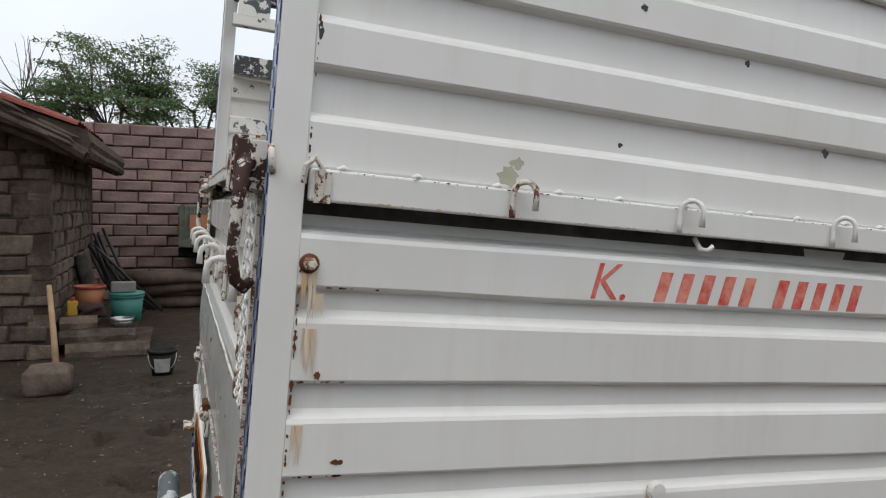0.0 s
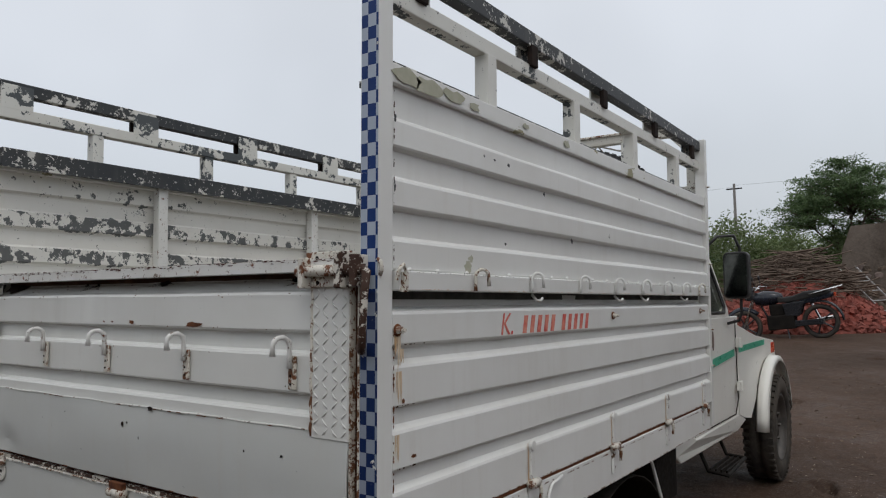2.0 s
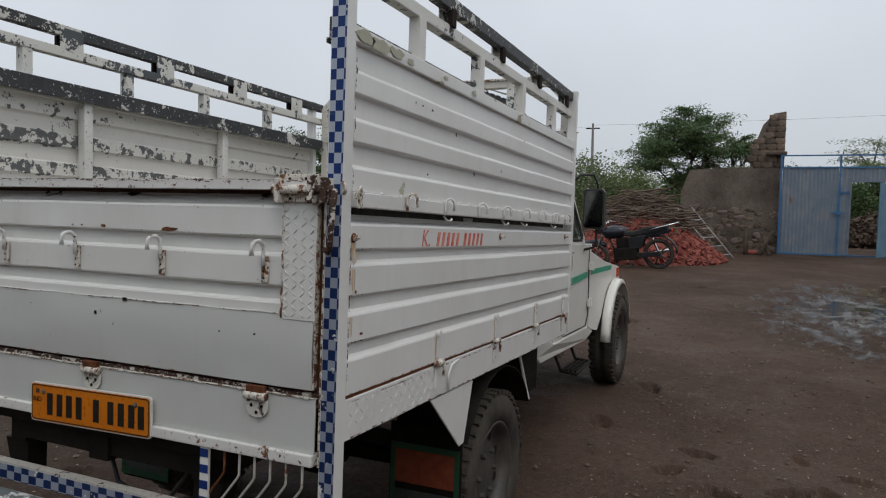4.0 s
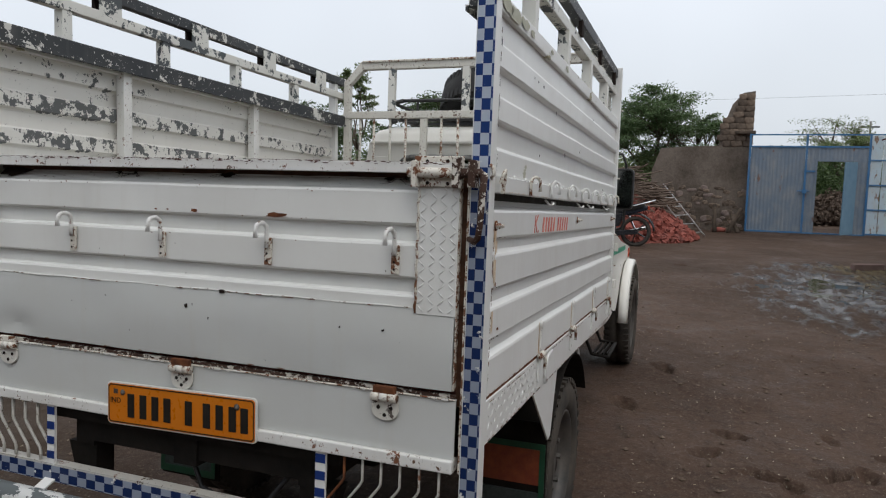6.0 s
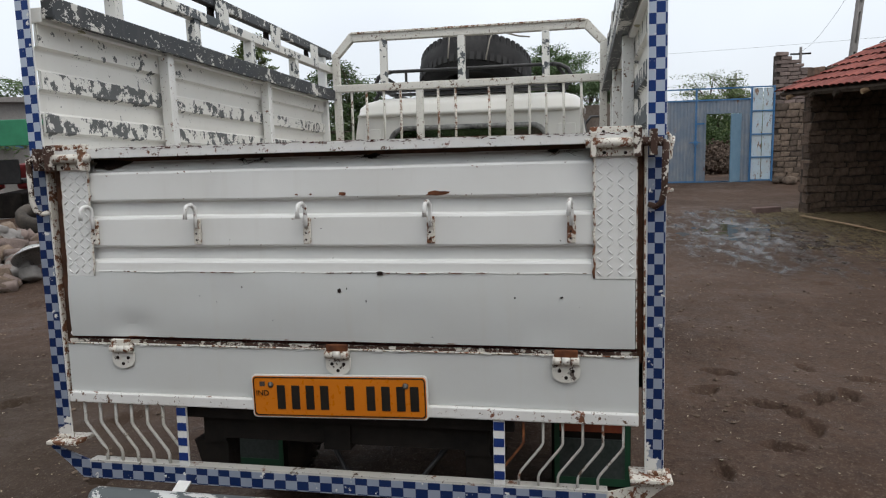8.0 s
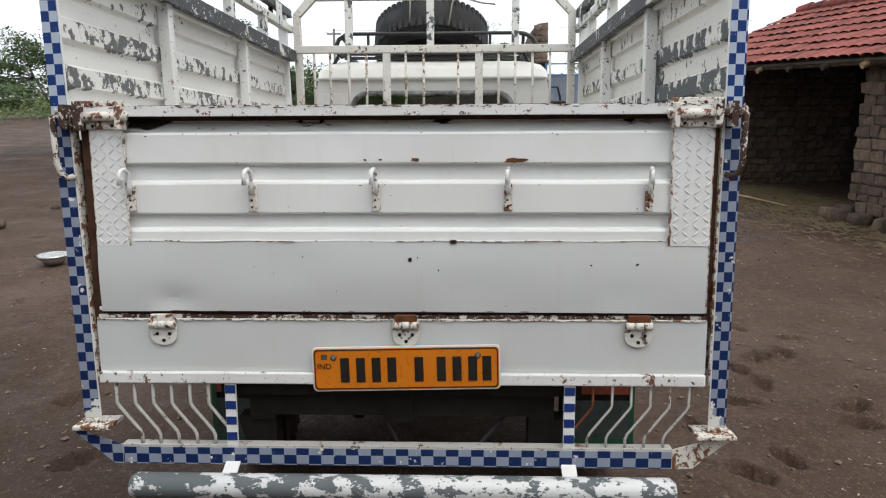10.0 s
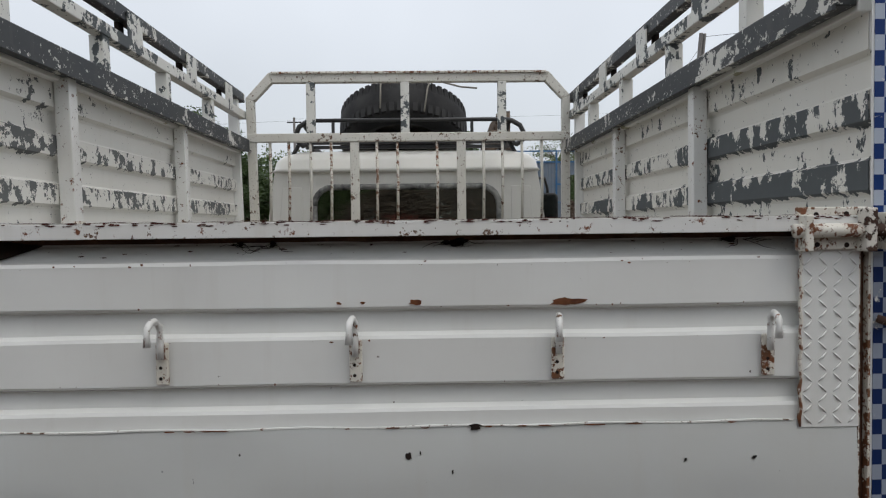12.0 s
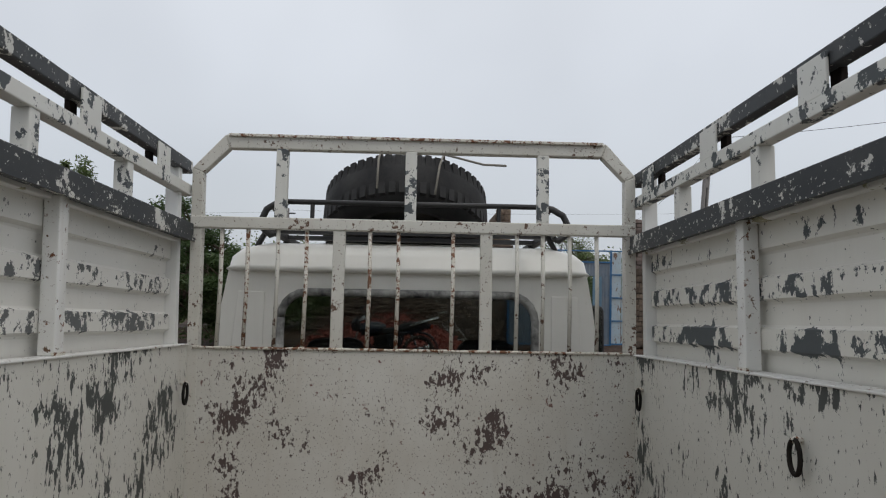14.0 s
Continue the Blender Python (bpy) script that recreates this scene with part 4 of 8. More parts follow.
# underrun guard: checkered bar, bent rods, step pipe
guard = part("underrun_guard", Shape().box(-0.004, 0.004, -0.745, 0.775, 0.593, 0.645).box(-0.004, 0.03, -0.745, 0.775, 0.6455, 0.650), grimy_shaded_paint, truck, "grimy white rear guard with checkered tape and bent rods", 0.001)
part("checker_tape", Shape().box(-0.0062, -0.0045, -0.742, 0.772, 0.595, 0.643), tape_bar, guard, "blue and white checkered reflective tape")
for s, e in ((1, 0.775), (-1, -0.745)):
    part("guard_end", Shape().slab([(-0.004, e, 0.593), (-0.004, e, 0.648), (-0.004, s * 0.895, 0.690), (-0.004, s * 0.905, 0.683), (-0.004, s * 0.84, 0.63), (-0.004, s * 0.80, 0.595)], (0.006, 0, 0)), tape_bar if s > 0 else rusty_paint, guard)
    for k in range(6):
        top = s * (0.785 - k * 0.0515)
        part("bent_rod", Shape().tube([(0.005, top, 0.83), (0.005, top, 0.768), (0.005, top - s * 0.006, 0.757), (0.005, top - s * 0.060, 0.688), (0.005, top - s * 0.065, 0.675), (0.005, top - s * 0.065, 0.648)], 0.0048 if s > 0 else 0.0036, 7), grimy_shaded_paint if k != 5 or s > 0 else rust, guard, smooth=True)
    part("guard_strap", Shape().box(-0.004, 0.004, s * 0.463 - 0.015, s * 0.463 + 0.015, 0.645, 0.838), white_paint, guard)
    for k in range(4):
        strap_tape = Shape().box(-0.0056, -0.0042, s * 0.463 - 0.014, s * 0.463 + 0.014, 0.665 + k * 0.045, 0.688 + k * 0.045)
        part("strap_tape", strap_tape, rough_surface("blue_tape", (0.004, 0.021, 0.125), (0.008, 0.034, 0.175), 12, 0.4, 0.05) if "blue_tape" not in bpy.data.materials else bpy.data.materials["blue_tape"], guard)
    part("pipe_bracket", Shape().slab([(-0.004, s * 0.463 - 0.02, 0.600), (-0.004, s * 0.463 + 0.02, 0.600), (-0.06, s * 0.463 + 0.02, 0.575), (-0.06, s * 0.463 - 0.02, 0.575)], (0, 0, 0.005)), white_paint, guard)
part("step_pipe", Shape().lathe([(0.0, -0.737), (0.026, -0.735), (0.034, -0.722), (0.034, 0.705), (0.028, 0.720), (0.0, 0.722)], (-0.070, 0, 0.563), "y", 28, closed=False), pipe_paint, guard, "thick round pipe with flaking white paint", smooth=True)

# ---- headboard ----
HX = 2.484
head = part("headboard", Shape().ribbed(lambda u, off, z: (HX - off, u, z), [(0, 1.565), (0, 1.45), (0, 1.3), (0, 1.15), (0, 0.985)], -0.812, 0.812, 40, thick=0.004, seed=71.0, dent=0.003), front_liner_paint, truck, "front bulkhead with flaked paint, bars and top frame", smooth="folds")
part("bulkhead_cap", Shape().tube([(HX - 0.002, -0.81 + 0.054 * k, 1.567) for k in range(31)], [0.004 + 0.003 * abs(math.sin(k * 1.31)) for k in range(31)], 6), rusty_paint, head, smooth=True)
for yy in (0.725, 0.629, 0.518, 0.412, 0.176, 0.070, -0.135, -0.376, -0.474, -0.576, -0.679):
    part("bar", Shape().tube([(HX + 0.012, yy + 0.004, 1.56), (HX + 0.012, yy, 1.80), (HX + 0.012, yy + 0.002, 2.012)], 0.0078, 8), rusty_paint if yy in (0.176, -0.135, 0.070, 0.412, 0.629) else rusty_frame_paint, head, smooth=True)
for yy in (0.292, -0.258):
    part("flat_bar", Shape().box(HX, HX + 0.02, yy - 0.023, yy + 0.023, 1.56, 2.010), rusty_frame_paint, head, "", 0.003)
part("cross_bar", Shape().box(HX - 0.006, HX + 0.03, -0.815, 0.842, 2.006, 2.050), rusty_frame_paint, head, "", 0.004)
for yy in (0.515, 0.030, -0.472):
    part("upper_post", Shape().box(HX, HX + 0.035, yy - 0.022, yy + 0.022, 2.050, 2.312), rail_paint, head, "", 0.003)
frame_line = [(0.822, 1.0), (0.846, 2.232), (0.728, 2.362), (-0.715, 2.362), (-0.826, 2.238), (-0.820, 1.0)]
inner_line = [(0.780, 1.0), (0.804, 2.215), (0.711, 2.310), (-0.697, 2.310), (-0.784, 2.220), (-0.778, 1.0)]
for k in range(5):
    q = [(HX, *frame_line[k]), (HX, *frame_line[k + 1]), (HX, *inner_line[k + 1]), (HX, *inner_line[k])]
    part("frame_tube", Shape().slab(q, (0.042, 0, 0)), rusty_frame_paint, head, "white square tube", 0.004)

part("top_lip", Shape().box(HX - 0.012, HX - 0.001, -0.700, 0.715, 2.353, 2.364), rusty_paint, head, "rusty lip along the top tube", 0.002)

# tie rings on the liners
for s in (1, -1):
    for x, z in ((2.375, 1.445), (1.325 if s < 0 else 1.25, 1.44)):
        r = Shape().tube([(x, s * 0.812, z), (x, s * 0.798, z + 0.004), (x, s * 0.79, z)], 0.007, 7)
        st = part("ring_staple", r, rusty_paint, head if x > 2 else (left_side if s > 0 else right_side), smooth=True)
        part("tie_ring", Shape().tube([(x + 0.022 * math.sin(a), s * 0.794, z - 0.033 - 0.036 * math.cos(a + math.pi)) for a in [2 * math.pi * k / 20 for k in range(21)]], 0.0055, 7), chassis_black, st, "dark iron tie ring", smooth=True)

# ---- bed floor and chassis ----
bed = part("bed_floor", Shape().box(0.03, HX - 0.002, -0.80, 0.80, 0.972, 0.985), floor_paint, truck, "worn steel bed floor")
for k in range(7):
    part("cross_member", Shape().box(0.10 + k * 0.36, 0.16 + k * 0.36, -0.86, 0.86, 0.900, 0.970), chassis_black, bed)
chassis = part("chassis", Shape().box(0.06, 4.6, 0.36, 0.43, 0.70, 0.86).box(0.06, 4.6, -0.43, -0.36, 0.70, 0.86).box(0.06, 0.11, -0.36, 0.36, 0.715, 0.85).box(0.03, 0.06, -0.50, 0.50, 0.785, 0.86), chassis_black, truck, "muddy black ladder chassis")
for s in (1, -1):
    part("leaf_spring", Shape().tube([(0.75, s * 0.52, 0.70), (1.1, s * 0.52, 0.56), (1.48, s * 0.52, 0.52), (1.9, s * 0.52, 0.57), (2.2, s * 0.52, 0.70)], 0.035, 8, 1.0), chassis_black, chassis)
    part("hanger", Shape().slab([(0.07, s * 0.36, 0.70), (0.07, s * 0.47, 0.70), (0.07, s * 0.44, 0.60), (0.07, s * 0.36, 0.58)], (0.07, 0, 0)), chassis_black, chassis)
part("axle", Shape().tube([(1.37, -0.66, 0.41), (1.37, 0.66, 0.41)], 0.045, 12).lathe([(0.0, -0.15), (0.09, -0.13), (0.15, -0.04), (0.15, 0.04), (0.09, 0.13), (0.0, 0.15)], (1.37, 0.05, 0.41), "y", 20, closed=False), chassis_black, chassis, smooth=True)
part("front_axle", Shape().tube([(4.45, -0.66, 0.62), (4.45, 0.66, 0.62)], 0.05, 10), chassis_black, chassis)
part("exhaust_pipe", Shape().tube([(0.25, 0.15, 0.66), (0.6, 0.18, 0.63), (1.1, 0.3, 0.70), (2.6, 0.3, 0.66)], 0.03, 10), chassis_black, chassis, smooth=True)
part("hanging_cable", Shape().tube([(0.12, -0.30, 0.70), (0.12, -0.22, 0.60), (0.13, -0.10, 0.57), (0.14, 0.02, 0.60), (0.14, 0.06, 0.69)], 0.008, 6), black_plastic, chassis, smooth=True)
part("tow_plate", Shape().box(0.05, 0.10, -0.03, 0.05, 0.70, 0.78), chassis_black, chassis)
part("green_bracket", Shape().box(0.10, 0.13, 0.36, 0.56, 0.80, 0.83), rough_surface("green_painted_steel", (0.008, 0.050, 0.026), (0.012, 0.075, 0.036), 14, 0.5, 0.2), chassis)
green_paint = bpy.data.materials["green_painted_steel"]
part("prop_rod", Shape().tube([(1.74, -0.82, 0.88), (1.86, -0.84, 0.63)], 0.007, 7), white_paint, chassis)
part("tool_box", Shape().box(2.05, 2.35, -0.74, -0.45, 0.58, 0.86), chassis_black, chassis, "", 0.01)
part("fuel_tank", Shape().box(2.05, 2.9, 0.46, 0.76, 0.56, 0.86), chassis_black, chassis, "", 0.03)
for s in (1, -1):
    fl = part("mud_flap", Shape().box(0.93, 0.94, s * 0.56, s * 0.865, 0.24, 0.70), chassis_black, truck, "rubber mud flap with painted panel", 0.003)
    part("flap_panel", Shape().box(0.918, 0.929, s * 0.58, s * 0.85, 0.47, 0.60), flap_red, fl, "dull red and orange panel")
    part("flap_picture", Shape().box(0.918, 0.929, s * 0.59, s * 0.85, 0.27, 0.44), rough_surface("faded_flap_paint", (0.05, 0.06, 0.06), (0.015, 0.03, 0.025), 9, 0.6, 0.1) if "faded_flap_paint" not in bpy.data.materials else bpy.data.materials["faded_flap_paint"], fl)
    part("flap_border", Shape().ring([(0.916, s * 0.572, 0.255), (0.916, s * 0.862, 0.255), (0.916, s * 0.862, 0.625), (0.916, s * 0.572, 0.625)], [(0.916, s * 0.592, 0.285), (0.916, s * 0.842, 0.285), (0.916, s * 0.842, 0.602), (0.916, s * 0.592, 0.602)], (0.002, 0, 0)), green_paint, fl)
    gd = part("mudguard", Shape().slab([(0.60, s * 0.878, 0.886), (0.985, s * 0.878, 0.886), (0.955, s * 0.878, 0.80), (0.91, s * 0.878, 0.665), (0.87, s * 0.878, 0.660), (0.78, s * 0.878, 0.735)], (0, -s * 0.006, 0)), white_paint, truck, "white sheet mudguard", 0.001)
    pts = [(1.37 + 0.46 * math.cos(a), 0.41 + 0.46 * math.sin(a)) for a in [radians(30 + 10 * k) for k in range(13)]]
    arc = Shape().slab([(x, s * 0.87, z) for x, z in pts] + [(x, s * 0.87, z + 0.005) for x, z in reversed(pts)], (0, -s * 0.32, 0))
    part("mudguard_arch", arc, chassis_black, gd)


def wheel(name, centre, r, width, sign, parent):
    """A road wheel: tyre with tread blocks, steel rim, hub and nuts."""
    x, y, z = centre
    w = width / 2
    hub = part(name, Shape().lathe([(0.0, sign * (w - 0.06)), (0.05, sign * (w - 0.055)), (0.055, sign * (w - 0.09)), (0.0, sign * (w - 0.09))], centre, "y", 20), rim_metal, parent, "dusty road wheel on steel rim", smooth=True)
    tyre = Shape().lathe([(r * 0.60, -w * 0.82), (r * 0.72, -w), (r * 0.90, -w * 0.97), (r * 0.975, -w * 0.80), (r, -w * 0.5), (r, -w * 0.17), (r * 0.97, -w * 0.13), (r * 0.97, w * 0.13), (r, w * 0.17), (r, w * 0.5), (r * 0.975, w * 0.80), (r * 0.90, w * 0.97), (r * 0.72, w), (r * 0.60, w * 0.82)], centre, "y", 56)
    part("tyre", tyre, tyre_rubber, hub, "worn black tyre with dried mud", smooth=True)
    blocks = Shape()
    for k in range(44):
        a = 2 * math.pi * k / 44
        for side in (-1, 1):
            m = Matrix.Translation(centre) @ Matrix.Rotation(-a - 0.04 * side, 4, "Y")
            blocks.box(r * 0.955, r * 1.003, side * w * 0.55, side * w * 0.96, -0.013, 0.013, m)
    tagged(part("tread_block", blocks, tyre_rubber, hub), kind="stuff")
    part("rim", Shape().lathe([(r * 0.62, -w * 0.8), (r * 0.64, sign * w * 0.86), (r * 0.60, sign * w * 0.88), (r * 0.56, sign * w * 0.55), (r * 0.50, sign * w * 0.30), (r * 0.34, sign * w * 0.42), (r * 0.20, sign * w * 0.50), (r * 0.0, sign * w * 0.50)], centre, "y", 36, closed=False), rim_metal, hub, smooth=True)
    for k in range(6):
        a = 2 * math.pi * k / 6
        part("wheel_nut", Shape().lathe([(0, 0), (0.012, 0), (0.011, sign * 0.02), (0, sign * 0.022)], (x + r * 0.27 * math.cos(a), y + sign * w * 0.46, z + r * 0.27 * math.sin(a)), "y", 6), rim_metal, hub)
    for k in range(8):
        a = 2 * math.pi * (k + 0.5) / 8
        part("rim_slot", Shape().lathe([(0, 0), (0.022, 0), (0.022, sign * 0.002), (0, sign * 0.002)], (x + r * 0.43 * math.cos(a), y + sign * w * 0.375, z + r * 0.43 * math.sin(a)), "y", 10), black_hole, hub)
    return hub


for s in (-1, 1):
    wheel("rear_wheel", (1.37, s * 0.755, 0.400), 0.365, 0.205, s, truck)
    wheel("front_wheel", (4.475, s * 0.745, 0.598), 0.365, 0.20, s, truck)

# mirror tinted dark, standing in for the dark things it would reflect
mirror_dark = rough_surface("dark_reflection_mirror", (0.10, 0.11, 0.11), (0.16, 0.17, 0.17), 20.0, 0.18, 0.02, metal=1.0)


# ---- cab ----
RX = 2.66
cab_y = lambda z: 0.79 if z < 1.40 else 0.79 - (z - 1.40) * 0.17
cab = part("cab", Shape().box(RX, 3.62, -0.775, 0.775, 0.80, 0.86), cab_paint, truck, "white cab with rounded roof and worn window seals")
# rear wall with window
hole = [(y, z) for y, z in rounded(0.0, 1.575, 1.00, 0.43, 0.10, 6)]
outer = []
for y, z in hole:
    k = max(abs(y) / 0.50, abs(z - 1.575) / 0.215)
    yy, zz = y / k / 0.50, (z - 1.575) / k / 0.215
    zz = 1.875 if zz > 0.999 else (0.90 if zz < -0.999 else (1.575 + zz * (0.30 if zz > 0 else 0.675)))
    outer.append((yy * cab_y(zz), zz))
part("rear_wall", Shape().ring([(RX, *p) for p in outer], [(RX, *p) for p in hole], (0.03, 0, 0)), cab_paint, cab)
rw = part("rear_window", Shape().slab([(RX + 0.010, *p) for p in hole], (0.005, 0, 0)), window_glass, cab, "dark rear window")
rw.visible_shadow = False
part("window_seal", Shape().tube([(RX - 0.003, *p) for p in hole + hole[:1]], 0.017, 8), rubber_seal, rw, "worn black rubber seal", smooth=True)
for s in (-1, 1):
    part("wall_pressing", Shape().slab([(RX, s * 0.565, 1.42), (RX, s * 0.70, 1.42), (RX, s * 0.67, 1.79), (RX, s * 0.565, 1.79)], (-0.006, 0, 0)), cab_paint, cab, "", 0.004)
# doors and side windows
for s in (-1, 1):
    side_at = lambda x, z: (x, s * cab_y(z), z)
    hole = [(2.76, 1.425), (3.26, 1.425), (3.29, 1.46), (3.085, 1.80), (3.03, 1.815), (2.80, 1.815), (2.765, 1.79), (2.755, 1.60)]
    outer = [(2.69, 1.40), (3.36, 1.40), (3.37, 1.44), (3.12, 1.86), (3.05, 1.875), (2.75, 1.875), (2.69, 1.86), (2.69, 1.60)]
    door = part("door", Shape().ring([side_at(*p) for p in outer], [side_at(*p) for p in hole], (0, -s * 0.03, 0)), cab_paint, cab, "white cab door with green stripe")
    low = [(RX, 1.40), (RX, 0.93), (2.72, 0.83), (2.83, 0.79), (3.58, 0.79), (3.58, 1.40)]
    part("door_skin", Shape().slab([(x, s * (0.775 if z < 0.85 else 0.79), z) for x, z in low], (0, -s * 0.025, 0)), cab_paint, door, "", 0.006)
    gl = part("door_glass", Shape().slab([side_at(*p) for p in hole], (0, -s * 0.004, 0)), window_glass, door)
    gl.visible_shadow = False
    part("glass_seal", Shape().tube([side_at(*p) for p in hole + hole[:1]], 0.010, 6), black_plastic, door, smooth=True)
    part("door_gap", Shape().tube([(x, s * 0.7905, z) for x, z in ((2.70, 1.40), (2.70, 0.95), (2.74, 0.85), (2.84, 0.82), (3.46, 0.82), (3.53, 0.90), (3.50, 1.38))], 0.0035, 5), black_hole, door)
    part("door_handle", Shape().box(2.755, 2.86, s * 0.79, s * 0.806, 1.285, 1.325).box(2.77, 2.845, s * 0.806, s * 0.822, 1.305, 1.318), cab_paint, door, "", 0.004)
    part("lock", Shape().lathe([(0, 0), (0.011, 0), (0.011, s * 0.004), (0, s * 0.005)], (2.77, s * 0.79, 1.245), "y", 10), rim_metal, door)
    part("stripe", Shape().slab([(2.73, s * 0.7925, 1.115), (3.46, s * 0.7925, 1.165), (3.46, s * 0.7925, 1.205), (2.73, s * 0.7925, 1.165)], (0, -s * 0.001, 0)), green_stripe, door, "green patterned stripe")
    part("door_emblem", Shape().slab([(2.98 + 0.02 * math.cos(a), s * 0.7925, 1.275 + 0.055 * math.sin(a)) for a in [2 * math.pi * k / 12 for k in range(12)]], (0, -s * 0.001, 0)), rough_surface("dull_brown_sticker", (0.10, 0.06, 0.045), (0.2, 0.14, 0.10), 40, 0.6, 0.05) if "dull_brown_sticker" not in bpy.data.materials else bpy.data.materials["dull_brown_sticker"], door)
    for z in (0.98, 1.24):
        part("door_hinge", Shape().box(3.50, 3.585, s * 0.79, s * 0.812, z - 0.028, z + 0.028).tube([(3.54, s * 0.812, z - 0.03), (3.54, s * 0.812, z + 0.03)], 0.012, 8), cab_paint, door, "", 0.003)
    # sill, front wing and arch
    part("cab_sill", Shape().slab([(2.44, s * 0.74, 0.735), (2.44, s * 0.74, 0.90), (2.66, s * 0.78, 0.80), (3.62, s * 0.78, 0.80), (3.78, s * 0.78, 0.745), (3.6, s * 0.77, 0.70), (2.50, s * 0.75, 0.70)], (0, -s * 0.10, 0)), cab_paint, cab, "", 0.008)
    wing = part("wing", Shape().slab([(x, s * 0.785, z) for x, z in [(3.585, 0.80), (3.585, 1.345), (4.10, 1.26), (4.72, 1.20), (4.80, 1.05)] + [(4.475 + 0.47 * math.cos(a), 0.62 + 0.47 * math.sin(a)) for a in [radians(55 + 12 * k) for k in range(9)]] + [(3.90, 0.74), (3.75, 0.76)]], (0, -s * 0.03, 0)), cab_paint, cab, "white front wing with flared arch")
    part("wing_stripe", Shape().slab([(3.60, s * 0.787, 1.175), (4.38, s * 0.787, 1.185), (4.38, s * 0.787, 1.222), (3.60, s * 0.787, 1.214)], (0, -s * 0.001, 0)), green_stripe, wing)
    arch = Shape()
    pts = [(4.475 + 0.455 * math.cos(a), 0.62 + 0.455 * math.sin(a)) for a in [radians(8 + 10 * k) for k in range(18)]]
    prof = [(0.0, 0.785), (0.035, 0.80), (0.03, 0.855), (-0.005, 0.868)]
    verts, faces = [], []
    for k, (px, pz) in enumerate(pts):
        d = Vector((px - 4.475, 0, pz - 0.62)).normalized()
        for o, yv in prof:
            verts.append((px + d.x * o, s * yv, pz + d.z * o))
    for k in range(len(pts) - 1):
        for j in range(3):
            faces.append((k * 4 + j, k * 4 + j + 1, k * 4 + j + 5, k * 4 + j + 4))
    a_ob = part("wheel_arch", Shape().add(verts, faces), cab_paint, wing, "flared white wheel arch", smooth=True)
    so = a_ob.modifiers.new("thickness", "SOLIDIFY")
    so.thickness = 0.006
    part("arch_liner", Shape().box(3.95, 5.0, s * 0.45, s * 0.50, 0.62, 1.15), chassis_black, wing)
    part("turn_lamp", Shape().box(4.62, 4.735, s * 0.74, s * 0.79, 1.11, 1.19), red_lens, wing, "orange-red turn lamp", 0.008)
    # foot step
    fs = part("foot_step", Shape().tube([(2.95, s * 0.70, 0.71), (2.93, s * 0.76, 0.585), (2.93, s * 0.86, 0.575), (3.33, s * 0.86, 0.595), (3.33, s * 0.76, 0.605), (3.35, s * 0.70, 0.73)], 0.011, 7), chassis_black, cab, "steel foot step", smooth=True)
    for k in range(4):
        part("step_bar", Shape().box(2.93, 3.33, s * (0.765 + 0.028 * k), s * (0.775 + 0.028 * k), 0.580, 0.600), chassis_black, fs)
    if s > 0:
        continue
    # mirror on a bent arm
    arm = part("mirror_arm", Shape().tube([(3.17, s * 0.72, 1.80), (3.22, s * 0.77, 1.865), (3.27, s * 0.85, 1.87), (3.30, s * 0.875, 1.80), (3.30, s * 0.875, 1.42), (3.30, s * 0.86, 1.38), (3.33, s * 0.79, 1.36)], 0.009, 8), black_plastic, cab, "black mirror on bent arm", smooth=True)
    turned = lambda p, q, d: (3.265 + d - p * 0.30, s * (0.857 + p), 1.640 + q)
    mir = part("mirror", Shape().slab([turned(p, q, 0.0) for p, q in rounded(0, 0, 0.15, 0.270, 0.03)], (0.07, 0, 0)), black_plastic, arm, "", 0.008)
    part("mirror_glass", Shape().slab([turned(p, q, -0.002) for p, q in rounded(0, 0, 0.13, 0.245, 0.02)], (0.001, 0, 0)), mirror_dark, mir)
# roof
roof = Shape()
rings = []
for z, grow_x, grow_y in ((1.868, 0.012, 0.012), (1.880, 0.026, 0.024), (1.892, 0.014, 0.012), (1.93, 0.006, 0.004), (1.965, -0.03, -0.03), (1.99, -0.10, -0.10), (2.003, -0.22, -0.22), (2.006, -0.36, -0.42)):
    rings.append([(p, q, z) for p, q in rounded(2.925, 0.0, 0.56 + 2 * grow_x, 1.42 + 2 * grow_y, max(0.02, 0.10 + grow_x * 0.2), 7)])
n = len(rings[0])
verts = [p for r in rings for p in r]
faces = [(k * n + i, k * n + (i + 1) % n, (k + 1) * n + (i + 1) % n, (k + 1) * n + i) for k in range(len(rings) - 1) for i in range(n)]
faces += [tuple((len(rings) - 1) * n + i for i in range(n)), tuple(range(n))[::-1]]
part("roof", Shape().add(verts, faces), cab_paint, cab, "rounded white cab roof with drip rail", smooth=True)
cab.matrix_local = pose(0, 0.030, -0.008)
